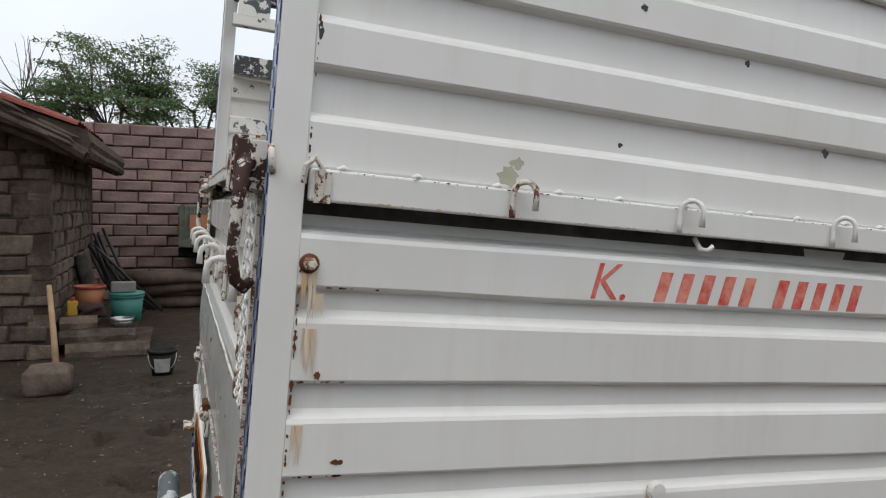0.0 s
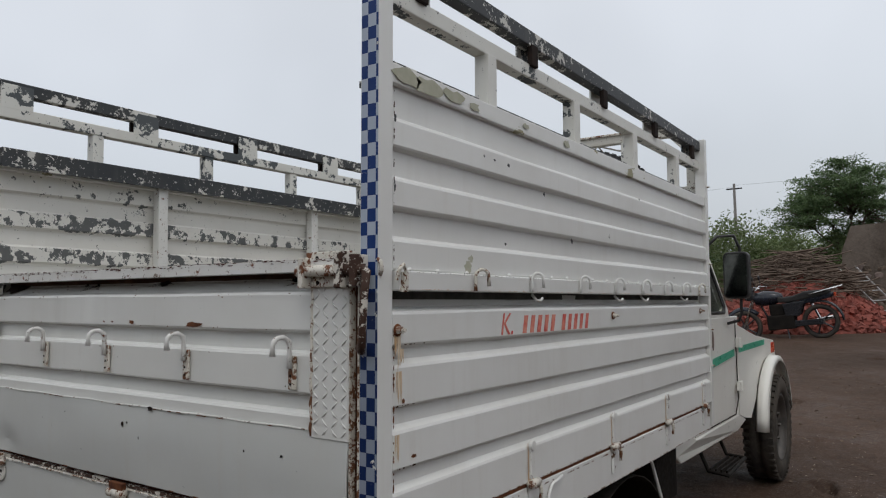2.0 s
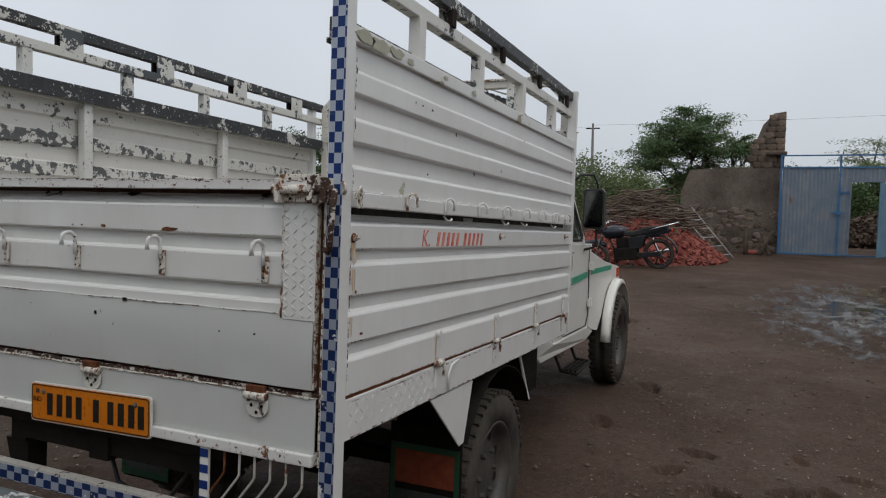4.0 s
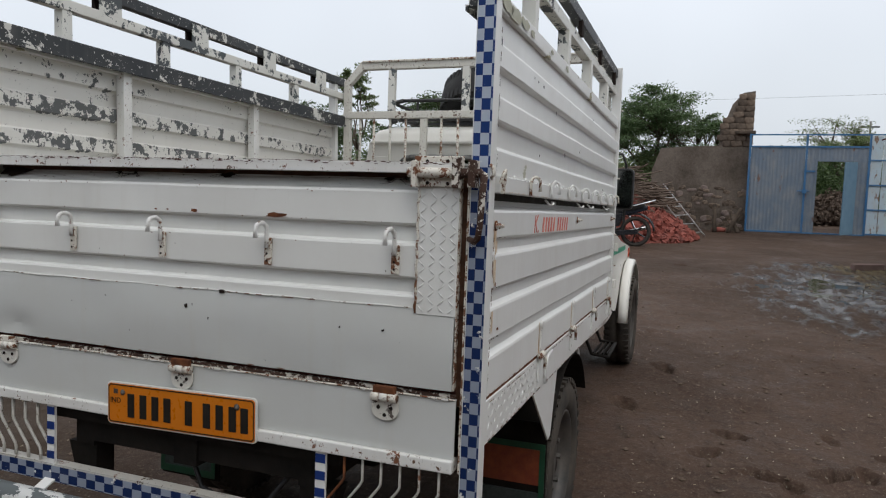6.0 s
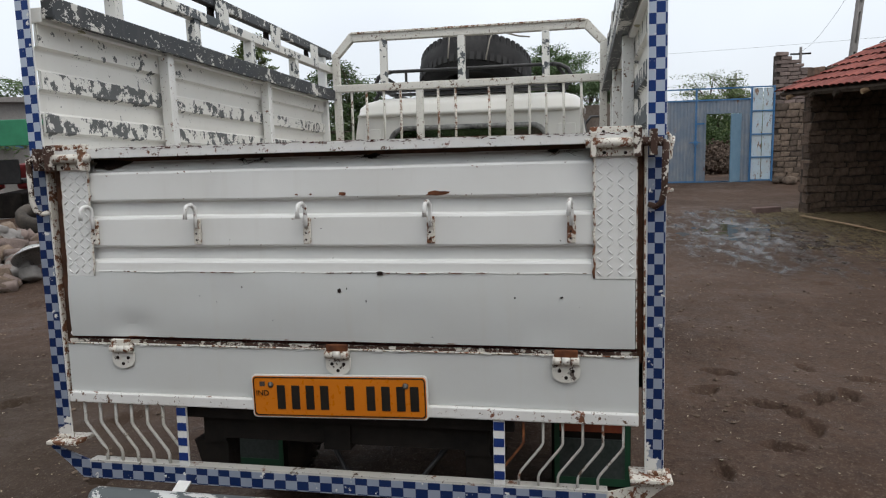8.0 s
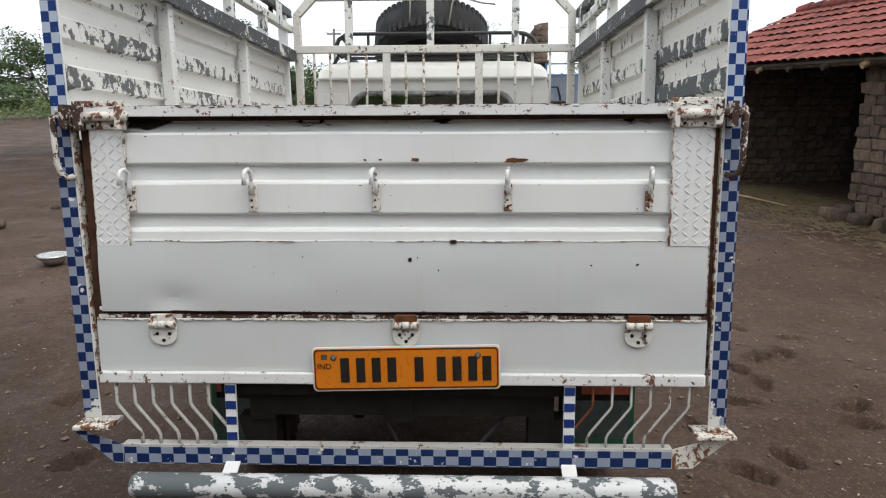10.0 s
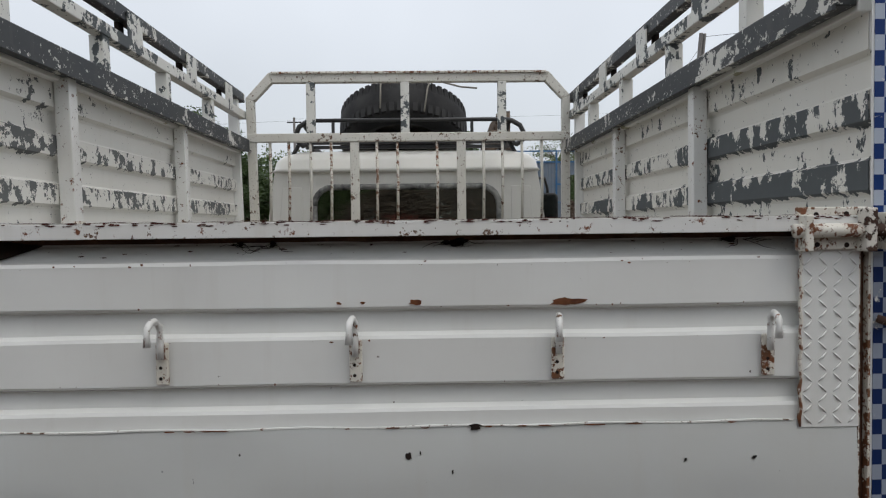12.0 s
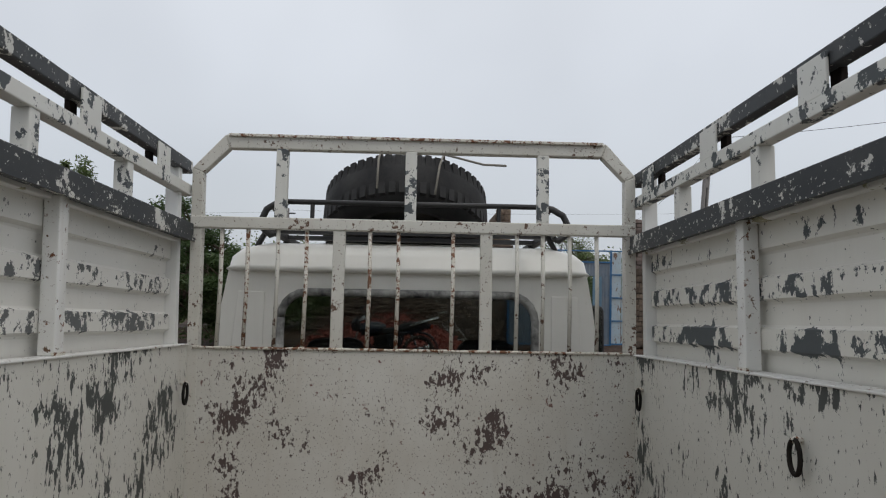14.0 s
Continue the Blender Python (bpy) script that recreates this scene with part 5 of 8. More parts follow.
# windscreen, bonnet, nose
scr = [(3.10, 0.66, 1.85), (3.10, -0.66, 1.85), (3.50, -0.72, 1.39), (3.50, 0.72, 1.39)]
inn = [(3.13, 0.61, 1.815), (3.13, -0.61, 1.815), (3.48, -0.66, 1.415), (3.48, 0.66, 1.415)]
part("screen_frame", Shape().ring(scr, inn, (0.02, 0, 0.018)), cab_paint, cab)
ws = part("windscreen", Shape().slab(inn, (0.004, 0, 0.004)), window_glass, cab)
ws.visible_shadow = False
part("bonnet", Shape().add([(3.50, y, z) for y, z in ((-0.78, 1.345), (-0.55, 1.39), (0, 1.40), (0.55, 1.39), (0.78, 1.345), (0.78, 1.0), (-0.78, 1.0))] + [(4.05, y, z) for y, z in ((-0.78, 1.27), (-0.55, 1.34), (0, 1.35), (0.55, 1.34), (0.78, 1.27), (0.78, 1.0), (-0.78, 1.0))] + [(4.78, y, z) for y, z in ((-0.74, 1.19), (-0.55, 1.25), (0, 1.26), (0.55, 1.25), (0.74, 1.19), (0.74, 0.75), (-0.74, 0.75))], [(k * 7 + i, k * 7 + (i + 1) % 7, k * 7 + 7 + (i + 1) % 7, k * 7 + 7 + i) for k in range(2) for i in range(7)] + [tuple(range(7)), tuple(range(14, 21))]), cab_paint, cab, "white bonnet", 0.02)
part("grille", Shape().box(4.78, 4.81, -0.45, 0.45, 0.85, 1.15), black_plastic, cab)
part("bumper", Shape().box(4.80, 4.92, -0.80, 0.80, 0.68, 0.82), black_plastic, cab, "", 0.02)
# inside the cab
seat = part("bench_seat", Shape().box(2.72, 2.86, -0.60, 0.60, 1.05, 1.50).box(2.74, 3.22, -0.60, 0.60, 0.95, 1.12), rough_surface("dark_seat_cloth", (0.025, 0.025, 0.03), (0.06, 0.055, 0.055), 30, 0.9, 0.3), cab, "dark cloth bench seat", 0.04)
for yy in (0.30, -0.32):
    part("headrest", Shape().slab([(2.78, yy + p, 1.525 + q) for p, q in rounded(0, 0, 0.24, 0.17, 0.06)], (0.09, 0, 0)), bpy.data.materials["dark_seat_cloth"], seat, "", 0.02)
part("dashboard", Shape().box(3.30, 3.50, -0.68, 0.68, 1.10, 1.37), black_plastic, cab, "", 0.03)
part("steering_wheel", Shape().tube([(3.20 - 0.07 * math.cos(a), -0.36 + 0.19 * math.sin(a), 1.37 + 0.17 * math.cos(a)) for a in [2 * math.pi * k / 24 for k in range(25)]], 0.014, 8), black_plastic, cab, smooth=True)
# roof rack
rack = part("roof_rack", Shape().tube([(2.72, 0.50, 2.158), (2.72, 0.545, 2.150), (2.72, 0.585, 2.125), (2.72, 0.602, 2.085), (2.72, 0.595, 2.045), (2.72, 0.565, 2.02), (2.72, 0.545, 2.03)], 0.014, 9).tube([(2.72, 0.52, 2.158), (2.72, -0.55, 2.158)], 0.011, 8).tube([(2.72, -0.53, 2.158), (2.72, -0.58, 2.150), (2.72, -0.625, 2.125), (2.72, -0.645, 2.085), (2.72, -0.640, 2.045), (2.72, -0.605, 2.02), (2.72, -0.585, 2.03)], 0.014, 9), black_plastic, cab, "black tubular roof rack", smooth=True)
part("rack_rail", Shape().tube([(2.72, 0.60, 2.070), (2.72, -0.64, 2.070)], 0.011, 8), black_plastic, rack, smooth=True)
for s in (1, -1):
    part("rack_floor", Shape().box(2.70, 3.60, s * 0.57, s * 0.60, 2.045, 2.07), black_plastic, rack)
for x in (2.74, 2.9, 3.13):
    part("rack_slat", Shape().box(x, x + 0.04, -0.62, 0.62, 2.05, 2.068), black_plastic, rack)
for yy in (0.40, 0.0, -0.36):
    part("rack_post", Shape().tube([(2.72, yy, 2.070), (2.72, yy, 2.158)], 0.009, 7), black_plastic, rack)
for x in (2.76, 3.2):
    for yy in (0.58, -0.56):
        part("rack_foot", Shape().tube([(x, yy, 2.06), (x, yy * 1.08, 1.975)], 0.012, 7), black_plastic, rack)
for s in (1, -1):
    part("side_hoop", Shape().tube([(2.72, s * 0.565, 2.140), (3.2, s * 0.60, 2.145), (3.6, s * 0.58, 2.14)], 0.011, 7), black_plastic, rack, smooth=True)

# ---- spare tyre lying on the rack ----
spare = thing("spare_tyre", "black spare tyre roped on the truck roof rack", "tyre", TRUCK @ pose(3.27, 0.06, 2.165, 0, 24, 0))
SR, SW = 0.395, 0.130
part("tyre", Shape().lathe([(SR * 0.60, -SW * 0.8), (SR * 0.75, -SW), (SR * 0.90, -SW * 0.94), (SR * 0.965, -SW * 0.72), (SR, -SW * 0.25), (SR, SW * 0.25), (SR * 0.965, SW * 0.72), (SR * 0.90, SW * 0.95), (SR * 0.80, SW * 1.04), (SR * 0.68, SW * 1.0), (SR * 0.60, SW * 0.8)], (0, 0, 0), "z", 60), spare_rubber, spare, smooth=True)
tb = Shape()
for k in range(54):
    for sd in (-1, 1):
        m = Matrix.Rotation(2 * math.pi * (k + 0.25 * sd) / 54, 4, "Z")
        tb.box(SR * 0.90, SR * 0.992, -0.014, 0.014, sd * SW * 0.30, sd * SW * 0.80, m)
tagged(part("tread_block", tb, spare_rubber, spare), kind="stuff")
part("rim", Shape().lathe([(SR * 0.61, -SW * 0.7), (SR * 0.62, SW * 0.7), (SR * 0.5, SW * 0.5), (0.0, SW * 0.45)], (0, 0, 0), "z", 32, closed=False), rim_metal, spare, smooth=True)
rope_pts = [(-SR * 1.03, 0.12, -0.10), (-SR * 1.02, 0.12, 0.06), (-SR * 0.9, 0.115, SW * 1.03), (-0.1, 0.05, SW * 1.05), (0.3, 0.0, SW * 1.0)]
part("rope", Shape().tube(rope_pts, 0.005, 6).tube([(-SR * 1.02, -0.13, -0.12), (-SR * 1.0, -0.15, 0.04), (-SR * 0.88, -0.17, SW * 1.05), (0.0, -0.2, SW * 1.05)], 0.005, 6).tube([(-SR * 0.88, -0.17, SW * 1.05), (-0.42, -0.34, 0.03), (-0.55, -0.42, -0.07)], 0.005, 6), rough_surface("grey_rope", (0.16, 0.15, 0.13), (0.3, 0.28, 0.24), 90, 0.9, 0.4), spare, "thin grey rope", smooth=True)

# ---- ground ----
def spaced(dense0, dense1, stepping, far0, far1):
    out, d = [dense0], stepping
    while out[-1] < dense1:
        out.append(out[-1] + stepping)
    hi = [out[-1]]
    while hi[-1] < far1:
        d *= 1.35
        hi.append(hi[-1] + d)
    lo, d = [dense0], stepping
    while lo[-1] > far0:
        d *= 1.35
        lo.append(lo[-1] - d)
    return lo[:0:-1] + out + hi[1:]


PRINTS = []
rng = random.Random(70)
for px, py in ((2.17, -1.90), (1.93, -1.68), (2.40, -1.86), (2.64, -2.06), (2.73, -1.43), (2.50, -1.72), (1.32, -1.67), (1.17, -1.45), (2.97, -2.42), (2.68, -2.24), (1.62, -1.33), (5.8, -3.05), (4.4, -1.1), (2.26, -2.76), (1.2, 3.6), (0.4, 4.2), (2.0, 2.9), (1.23, 1.62), (1.9, 2.02)):
    PRINTS.append((px, py, rng.uniform(0, 3.14), rng.uniform(0.8, 1.2)))
for _ in range(46):
    px, py = rng.uniform(-2.5, 11), rng.uniform(-5, 6.5)
    PRINTS.append((px, py, rng.uniform(0, 3.14), rng.uniform(0.6, 1.15)))
for _ in range(34):
    PRINTS.append((rng.uniform(-1.6, 1.0), rng.uniform(1.6, 5.2), rng.uniform(0, 3.14), rng.uniform(0.7, 1.3)))
CELLS = {}
for q in PRINTS:
    CELLS.setdefault((int(q[0] // 1), int(q[1] // 1)), []).append(q)
WATER = -0.034


def ground_height(x, y):
    """Trampled mud: broad swells, ruts, clods and hoof and foot prints."""
    h = 0.020 * noise.noise(Vector((x * 0.55, y * 0.55, 1.0))) + 0.012 * noise.noise(Vector((x * 1.9, y * 1.9, 4.0)))
    clod = noise.noise(Vector((x * 6.0, y * 6.0, 9.0))) * (0.6 + 0.4 * noise.noise(Vector((x * 0.8, y * 0.8, 3.0))))
    h += 0.009 * clod + 0.006 * abs(noise.noise(Vector((x * 13.0, y * 13.0, 2.0))))
    wet = math.exp(-(((x - 9.2) / 2.9) ** 2 + ((y + 3.15) / 1.15) ** 2)) + 0.7 * math.exp(-(((x - 9.0 - 0.3 * math.sin(y * 2.1)) / 0.45) ** 2 + ((y + 1.1) / 1.1) ** 2))
    h += wet * (0.040 * noise.noise(Vector((x * 2.2, y * 4.0, 7.0))) + 0.02 * noise.noise(Vector((x * 6.0, y * 9.0, 5.0))) - 0.027)
    for i in (-1, 0, 1):
        for j in (-1, 0, 1):
            for px, py, a, s in CELLS.get((int(x // 1) + i, int(y // 1) + j), ()):
                dx, dy = x - px, y - py
                if abs(dx) < 0.3 and abs(dy) < 0.3:
                    u, v = (dx * math.cos(a) + dy * math.sin(a)) / (0.105 * s), (dy * math.cos(a) - dx * math.sin(a)) / (0.055 * s)
                    u += 0.6 * noise.noise(Vector((x * 22.0, y * 22.0, px)))
                    v += 0.6 * noise.noise(Vector((x * 22.0, y * 22.0, py + 5.0)))
                    r = u * u + v * v
                    h += -0.058 * s / (1.0 + r ** 5) * (1.0 + 0.5 * noise.noise(Vector((x * 30.0, y * 30.0, 1.0)))) + 0.012 * s * math.exp(-((math.sqrt(r) - 1.3) ** 2) * 9)
    return h


def ground_sheet():
    xs, ys_ = spaced(-3.0, 15.0, 0.047, -300, 400), spaced(-5.5, 6.5, 0.047, -300, 300)
    refine = lambda axis, lo, hi: sorted([q for q in axis if not lo < q < hi] + [lo + 0.02 * k for k in range(int((hi - lo) / 0.02) + 1)])
    xs, ys_ = refine(xs, 0.9, 3.3), refine(ys_, -2.95, -1.1)
    verts = [(x, y, ground_height(x, y) if -60 < x < 80 and -60 < y < 60 else 0.0) for y in ys_ for x in xs]
    nx = len(xs)
    faces = [(j * nx + i, j * nx + i + 1, (j + 1) * nx + i + 1, (j + 1) * nx + i) for j in range(len(ys_) - 1) for i in range(nx - 1)]
    me = bpy.data.meshes.new("ground")
    me.from_pydata(verts, [], faces)
    me.materials.append(mud)
    me.polygons.foreach_set("use_smooth", [True] * len(me.polygons))
    return tagged(new("ground", me), "trampled wet brown mud yard with footprints and straw bits", "ground", kind="structure")


def mud_material():
    m, n, l, p = material("wet_mud")
    v = coords(n, l)
    g1, g2, g3 = grain(n, l, v, 0.45, 5.0), grain(n, l, v, 5.0, 7.0, 0.65), grain(n, l, v, 38.0, 5.0, 0.65)
    c = blend(n, l, step(n, l, g1, 0.35, 0.65), (0.050, 0.031, 0.022), (0.089, 0.057, 0.042))
    c = blend(n, l, step(n, l, g2, 0.44, 0.66, 0, 0.5), c, (0.041, 0.026, 0.019))
    c = blend(n, l, step(n, l, g3, 0.55, 0.68, 0, 0.6), c, (0.154, 0.118, 0.091))
    c = blend(n, l, step(n, l, grain(n, l, v, 48.0, 2.0), 0.70, 0.715, 0, 0.8), c, (0.235, 0.213, 0.181))
    g4, g5 = grain(n, l, v, 15.0, 6.0, 0.7), grain(n, l, v, 110.0, 4.0, 0.7)
    c = blend(n, l, step(n, l, g4, 0.50, 0.62, 0, 0.45), c, (0.031, 0.019, 0.014))
    c = blend(n, l, step(n, l, g5, 0.58, 0.68, 0, 0.6), c, (0.200, 0.159, 0.122))
    # trodden straw before the cattle shed
    sep1 = n.new("ShaderNodeSeparateXYZ")
    l.new(v, sep1.inputs[0])
    away = calc(n, l, "ADD", calc(n, l, "MULTIPLY", calc(n, l, "SUBTRACT", sep1.outputs["X"], 12.38), 0.202), calc(n, l, "MULTIPLY", calc(n, l, "ADD", sep1.outputs["Y"], 4.53), -0.979))
    near = step(n, l, calc(n, l, "ABSOLUTE", calc(n, l, "SUBTRACT", away, 0.3)), 0.3, 1.7, 0.22, -0.3)
    along = calc(n, l, "ADD", calc(n, l, "MULTIPLY", calc(n, l, "SUBTRACT", sep1.outputs["X"], 12.38), -0.979), calc(n, l, "MULTIPLY", calc(n, l, "ADD", sep1.outputs["Y"], 4.53), -0.202))
    near = calc(n, l, "SUBTRACT", near, step(n, l, along, -0.6, 0.6, 0.5, 0.0))
    litter = step(n, l, calc(n, l, "ADD", grain(n, l, v, 9.0, 8.0, 0.75), near), 0.57, 0.68, 0.0, 0.7)
    c = blend(n, l, litter, c, blend(n, l, g3, (0.091, 0.071, 0.038), (0.245, 0.190, 0.099)))
    # dark damp mud by the hut
    sep0 = n.new("ShaderNodeSeparateXYZ")
    l.new(v, sep0.inputs[0])
    hx = calc(n, l, "POWER", calc(n, l, "DIVIDE", calc(n, l, "SUBTRACT", sep0.outputs["X"], 0.0), 3.0), 2.0)
    hy = calc(n, l, "POWER", calc(n, l, "DIVIDE", calc(n, l, "SUBTRACT", sep0.outputs["Y"], 5.2), 4.0), 2.0)
    soaked = step(n, l, calc(n, l, "ADD", calc(n, l, "ADD", hx, hy), calc(n, l, "MULTIPLY", g2, 1.2)), 0.7, 1.9, 0.85, 0.0)
    c = blend(n, l, soaked, c, blend(n, l, step(n, l, g4, 0.4, 0.6), (0.014, 0.014, 0.009), (0.037, 0.031, 0.021)))
    # the low, soaked part of the yard: streaks of standing wet
    sep = n.new("ShaderNodeSeparateXYZ")
    l.new(v, sep.inputs[0])
    ex = calc(n, l, "POWER", calc(n, l, "DIVIDE", calc(n, l, "SUBTRACT", sep.outputs["X"], 9.3), 3.3), 2.0)
    ey = calc(n, l, "POWER", calc(n, l, "DIVIDE", calc(n, l, "SUBTRACT", sep.outputs["Y"], -3.1), 1.4), 2.0)
    zone = step(n, l, calc(n, l, "ADD", ex, ey), 0.0, 1.6, 0.17, -0.10)
    streaks = grain(n, l, coords(n, l, (0.8, 1.7, 1)), 2.4, 9.0, 0.72)
    wet = step(n, l, calc(n, l, "ADD", streaks, zone), 0.555, 0.66)
    c = blend(n, l, wet, c, (0.041, 0.031, 0.026))
    l.new(c, p.inputs["Base Color"])
    damp = step(n, l, grain(n, l, v, 0.9, 4.0), 0.45, 0.65)
    dry = calc(n, l, "SUBTRACT", step(n, l, g2, 0.3, 0.7, 0.95, 0.62), calc(n, l, "MULTIPLY", damp, 0.18))
    keep = calc(n, l, "SUBTRACT", 1.0, wet)
    l.new(calc(n, l, "ADD", calc(n, l, "MULTIPLY", dry, keep), calc(n, l, "MULTIPLY", wet, 0.16)), p.inputs["Roughness"])
    l.new(step(n, l, wet, 0.0, 1.0, 0.12, 0.5), p.inputs["Specular IOR Level"])
    h = calc(n, l, "ADD", calc(n, l, "ADD", calc(n, l, "MULTIPLY", g2, 0.42), calc(n, l, "MULTIPLY", g4, 0.30)), calc(n, l, "MULTIPLY", g3, 0.28))
    bump(n, l, p, calc(n, l, "MULTIPLY", h, step(n, l, wet, 0.0, 1.0, 1.0, 0.35)), 0.75, 0.042)
    return m


mud = mud_material()
ground_sheet()
def water_material():
    m, n, l, p = material("muddy_water")
    v = coords(n, l)
    l.new(blend(n, l, grain(n, l, v, 1.5), (0.045, 0.036, 0.027), (0.06, 0.052, 0.038)), p.inputs["Base Color"])
    p.inputs["Roughness"].default_value = 0.06
    bump(n, l, p, grain(n, l, v, 9.0, 3.0), 0.05, 0.01)
    return m


solo("puddle", Shape().add([(4.5, -5.4, WATER), (15.5, -5.4, WATER), (15.5, 0.6, WATER), (4.5, 0.6, WATER)], [(0, 1, 2, 3)]), water_material(), "shallow muddy puddle water lying in the yard's hollow", "puddle", kind="structure")

rng = random.Random(73)
clods = Shape()
for k in range(8000):
    x, y = (rng.uniform(-2.5, 10), rng.uniform(-5.5, -0.6)) if k % 3 else (rng.uniform(-2.5, 6), rng.uniform(1.2, 7))
    r = 0.004 + 0.018 * rng.random() ** 5
    c = Vector((x, y, ground_height(x, y) + r * 0.3))
    v = [c + Vector((r * rng.uniform(0.6, 1.3) * sx, r * rng.uniform(0.6, 1.3) * sy, r * rng.uniform(0.3, 0.8) * sz)) for sx, sy, sz in ((1, 0, 0), (-1, 0, 0), (0, 1, 0), (0, -1, 0), (0, 0, 1), (0, 0, -1))]
    clods.add(v, [(0, 2, 4), (2, 1, 4), (1, 3, 4), (3, 0, 4), (2, 0, 5), (1, 2, 5), (3, 1, 5), (0, 3, 5)])
pebble = rough_surface("pebble_and_clod", (0.075, 0.052, 0.040), (0.22, 0.17, 0.13), 3.0, 0.9, 0.3)
solo("clods", clods, pebble, "small mud clods and pebbles scattered over the yard", "pebbles", kind="stuff")

rng = random.Random(74)
bits = Shape()
for k in range(1500):
    x, y = (rng.uniform(-2.5, 9), rng.uniform(-5.0, -0.8)) if k % 3 else (rng.uniform(-2.5, 5), rng.uniform(1.2, 6.5))
    a, l_ = rng.uniform(0, math.pi), rng.uniform(0.004, 0.022)
    d = Vector((math.cos(a), math.sin(a), rng.uniform(-0.1, 0.1))) * l_ / 2
    w = Vector((-d.y, d.x, 0)).normalized() * rng.uniform(0.0015, 0.0035)
    p = Vector((x, y, ground_height(x, y) + 0.004))
    bits.add([p - d - w, p - d + w, p + d + w, p + d - w, p + Vector((0, 0, -0.006))], [(0, 1, 2, 3), (0, 4, 1), (2, 4, 3)])
chaff = rough_surface("pale_chaff", (0.30, 0.25, 0.16), (0.50, 0.45, 0.36), 2.0, 0.9, 0.2)
solo("chaff", bits, chaff, "pale straw chaff and chips trodden into mud", "chaff", kind="stuff")


# ---- surroundings: materials ----
pink_block = rough_surface("pinkish_block", (0.125, 0.082, 0.074), (0.28, 0.20, 0.18), 2.6, 0.92, 0.5, vary=0.18, fine=45)
dark_mortar = rough_surface("dark_mortar", (0.040, 0.032, 0.027), (0.085, 0.068, 0.058), 9.0, 0.95, 0.5)
yard_stone = rough_surface("rough_yard_stone", (0.070, 0.053, 0.042), (0.20, 0.157, 0.125), 5.0, 0.94, 0.9, vary=0.36, fine=30, distance=0.03)
hut_stone = rough_surface("dark_hut_stone", (0.058, 0.045, 0.035), (0.165, 0.130, 0.103), 4.5, 0.94, 0.9, vary=0.28, fine=28, distance=0.03)
hut_mud = rough_surface("dark_mud_mortar", (0.035, 0.027, 0.021), (0.085, 0.066, 0.052), 7.0, 0.95, 0.8)
mud_plaster = rough_surface("mud_plaster", (0.075, 0.060, 0.048), (0.19, 0.158, 0.132), 1.3, 0.95, 0.8, fine=18, distance=0.03)
concrete = rough_surface("stained_concrete", (0.17, 0.16, 0.15), (0.30, 0.285, 0.27), 0.9, 0.9, 0.4, fine=25)
brown_brick = rough_surface("grey_brown_brick", (0.13, 0.10, 0.09), (0.25, 0.20, 0.18), 6.0, 0.92, 0.4, vary=0.2)
shed_stone = rough_surface("brown_shed_stone", (0.048, 0.035, 0.027), (0.150, 0.110, 0.085), 5.0, 0.94, 0.9, vary=0.30, fine=30, distance=0.03)
roof_tile = rough_surface("red_clay_tile", (0.25, 0.072, 0.058), (0.10, 0.045, 0.040), 2.2, 0.85, 0.4, vary=0.3, fine=30)
red_rubble = rough_surface("broken_red_brick", (0.31, 0.088, 0.066), (0.17, 0.068, 0.058), 5.0, 0.92, 0.4)
old_wood = rough_surface("weathered_wood", (0.035, 0.026, 0.02), (0.10, 0.078, 0.06), 5.0, 0.9, 0.5, stretch=(1, 1, 1))
pale_wood = rough_surface("pale_handle_wood", (0.24, 0.155, 0.09), (0.36, 0.25, 0.155), 8.0, 0.7, 0.2)
dry_stick = rough_surface("dry_stick_bark", (0.09, 0.066, 0.052), (0.19, 0.145, 0.115), 5.0, 0.92, 0.4)
blue_sheet = chipped_paint("faded_blue_gate_paint", (0.135, 0.175, 0.225), (0.17, 0.11, 0.09), chip=0.66, scale=3.5, rust=0.69, rough=0.55, stretch=(2, 2, 0.5), dirt=0.25)
blue_frame = chipped_paint("bright_blue_frame_paint", (0.030, 0.135, 0.29), (0.15, 0.10, 0.08), chip=0.74, scale=9.0, rust=0.76, rough=0.45)
pale_sheet = chipped_paint("pale_blue_sheet_paint", (0.42, 0.52, 0.58), (0.22, 0.14, 0.10), chip=0.58, scale=5.0, rust=0.62, rough=0.55, stretch=(2, 2, 0.6), dirt=0.4)
straw = rough_surface("old_straw", (0.30, 0.235, 0.13), (0.16, 0.125, 0.075), 20.0, 0.9, 0.2)
bare_steel = rough_surface("dull_steel", (0.38, 0.38, 0.37), (0.55, 0.55, 0.54), 14.0, 0.35, 0.1, metal=0.9)


def leaf_material(name, a, b):
    m, n, l, p = material(name)
    g = n.new("ShaderNodeNewGeometry")
    c = blend(n, l, g.outputs["Random Per Island"], a, b)
    c = blend(n, l, step(n, l, grain(n, l, coords(n, l), 0.8, 2.0), 0.35, 0.65, 0.0, 0.3), c, tuple(0.55 * v for v in a))
    l.new(c, p.inputs["Base Color"])
    p.inputs["Roughness"].default_value = 0.6
    t, mx, out = n.new("ShaderNodeBsdfTranslucent"), n.new("ShaderNodeMixShader"), n["Material Output"]
    l.new(c, t.inputs["Color"])
    mx.inputs[0].default_value = 0.42
    l.new(p.outputs[0], mx.inputs[1])
    l.new(t.outputs[0], mx.inputs[2])
    l.new(mx.outputs[0], out.inputs["Surface"])
    return m


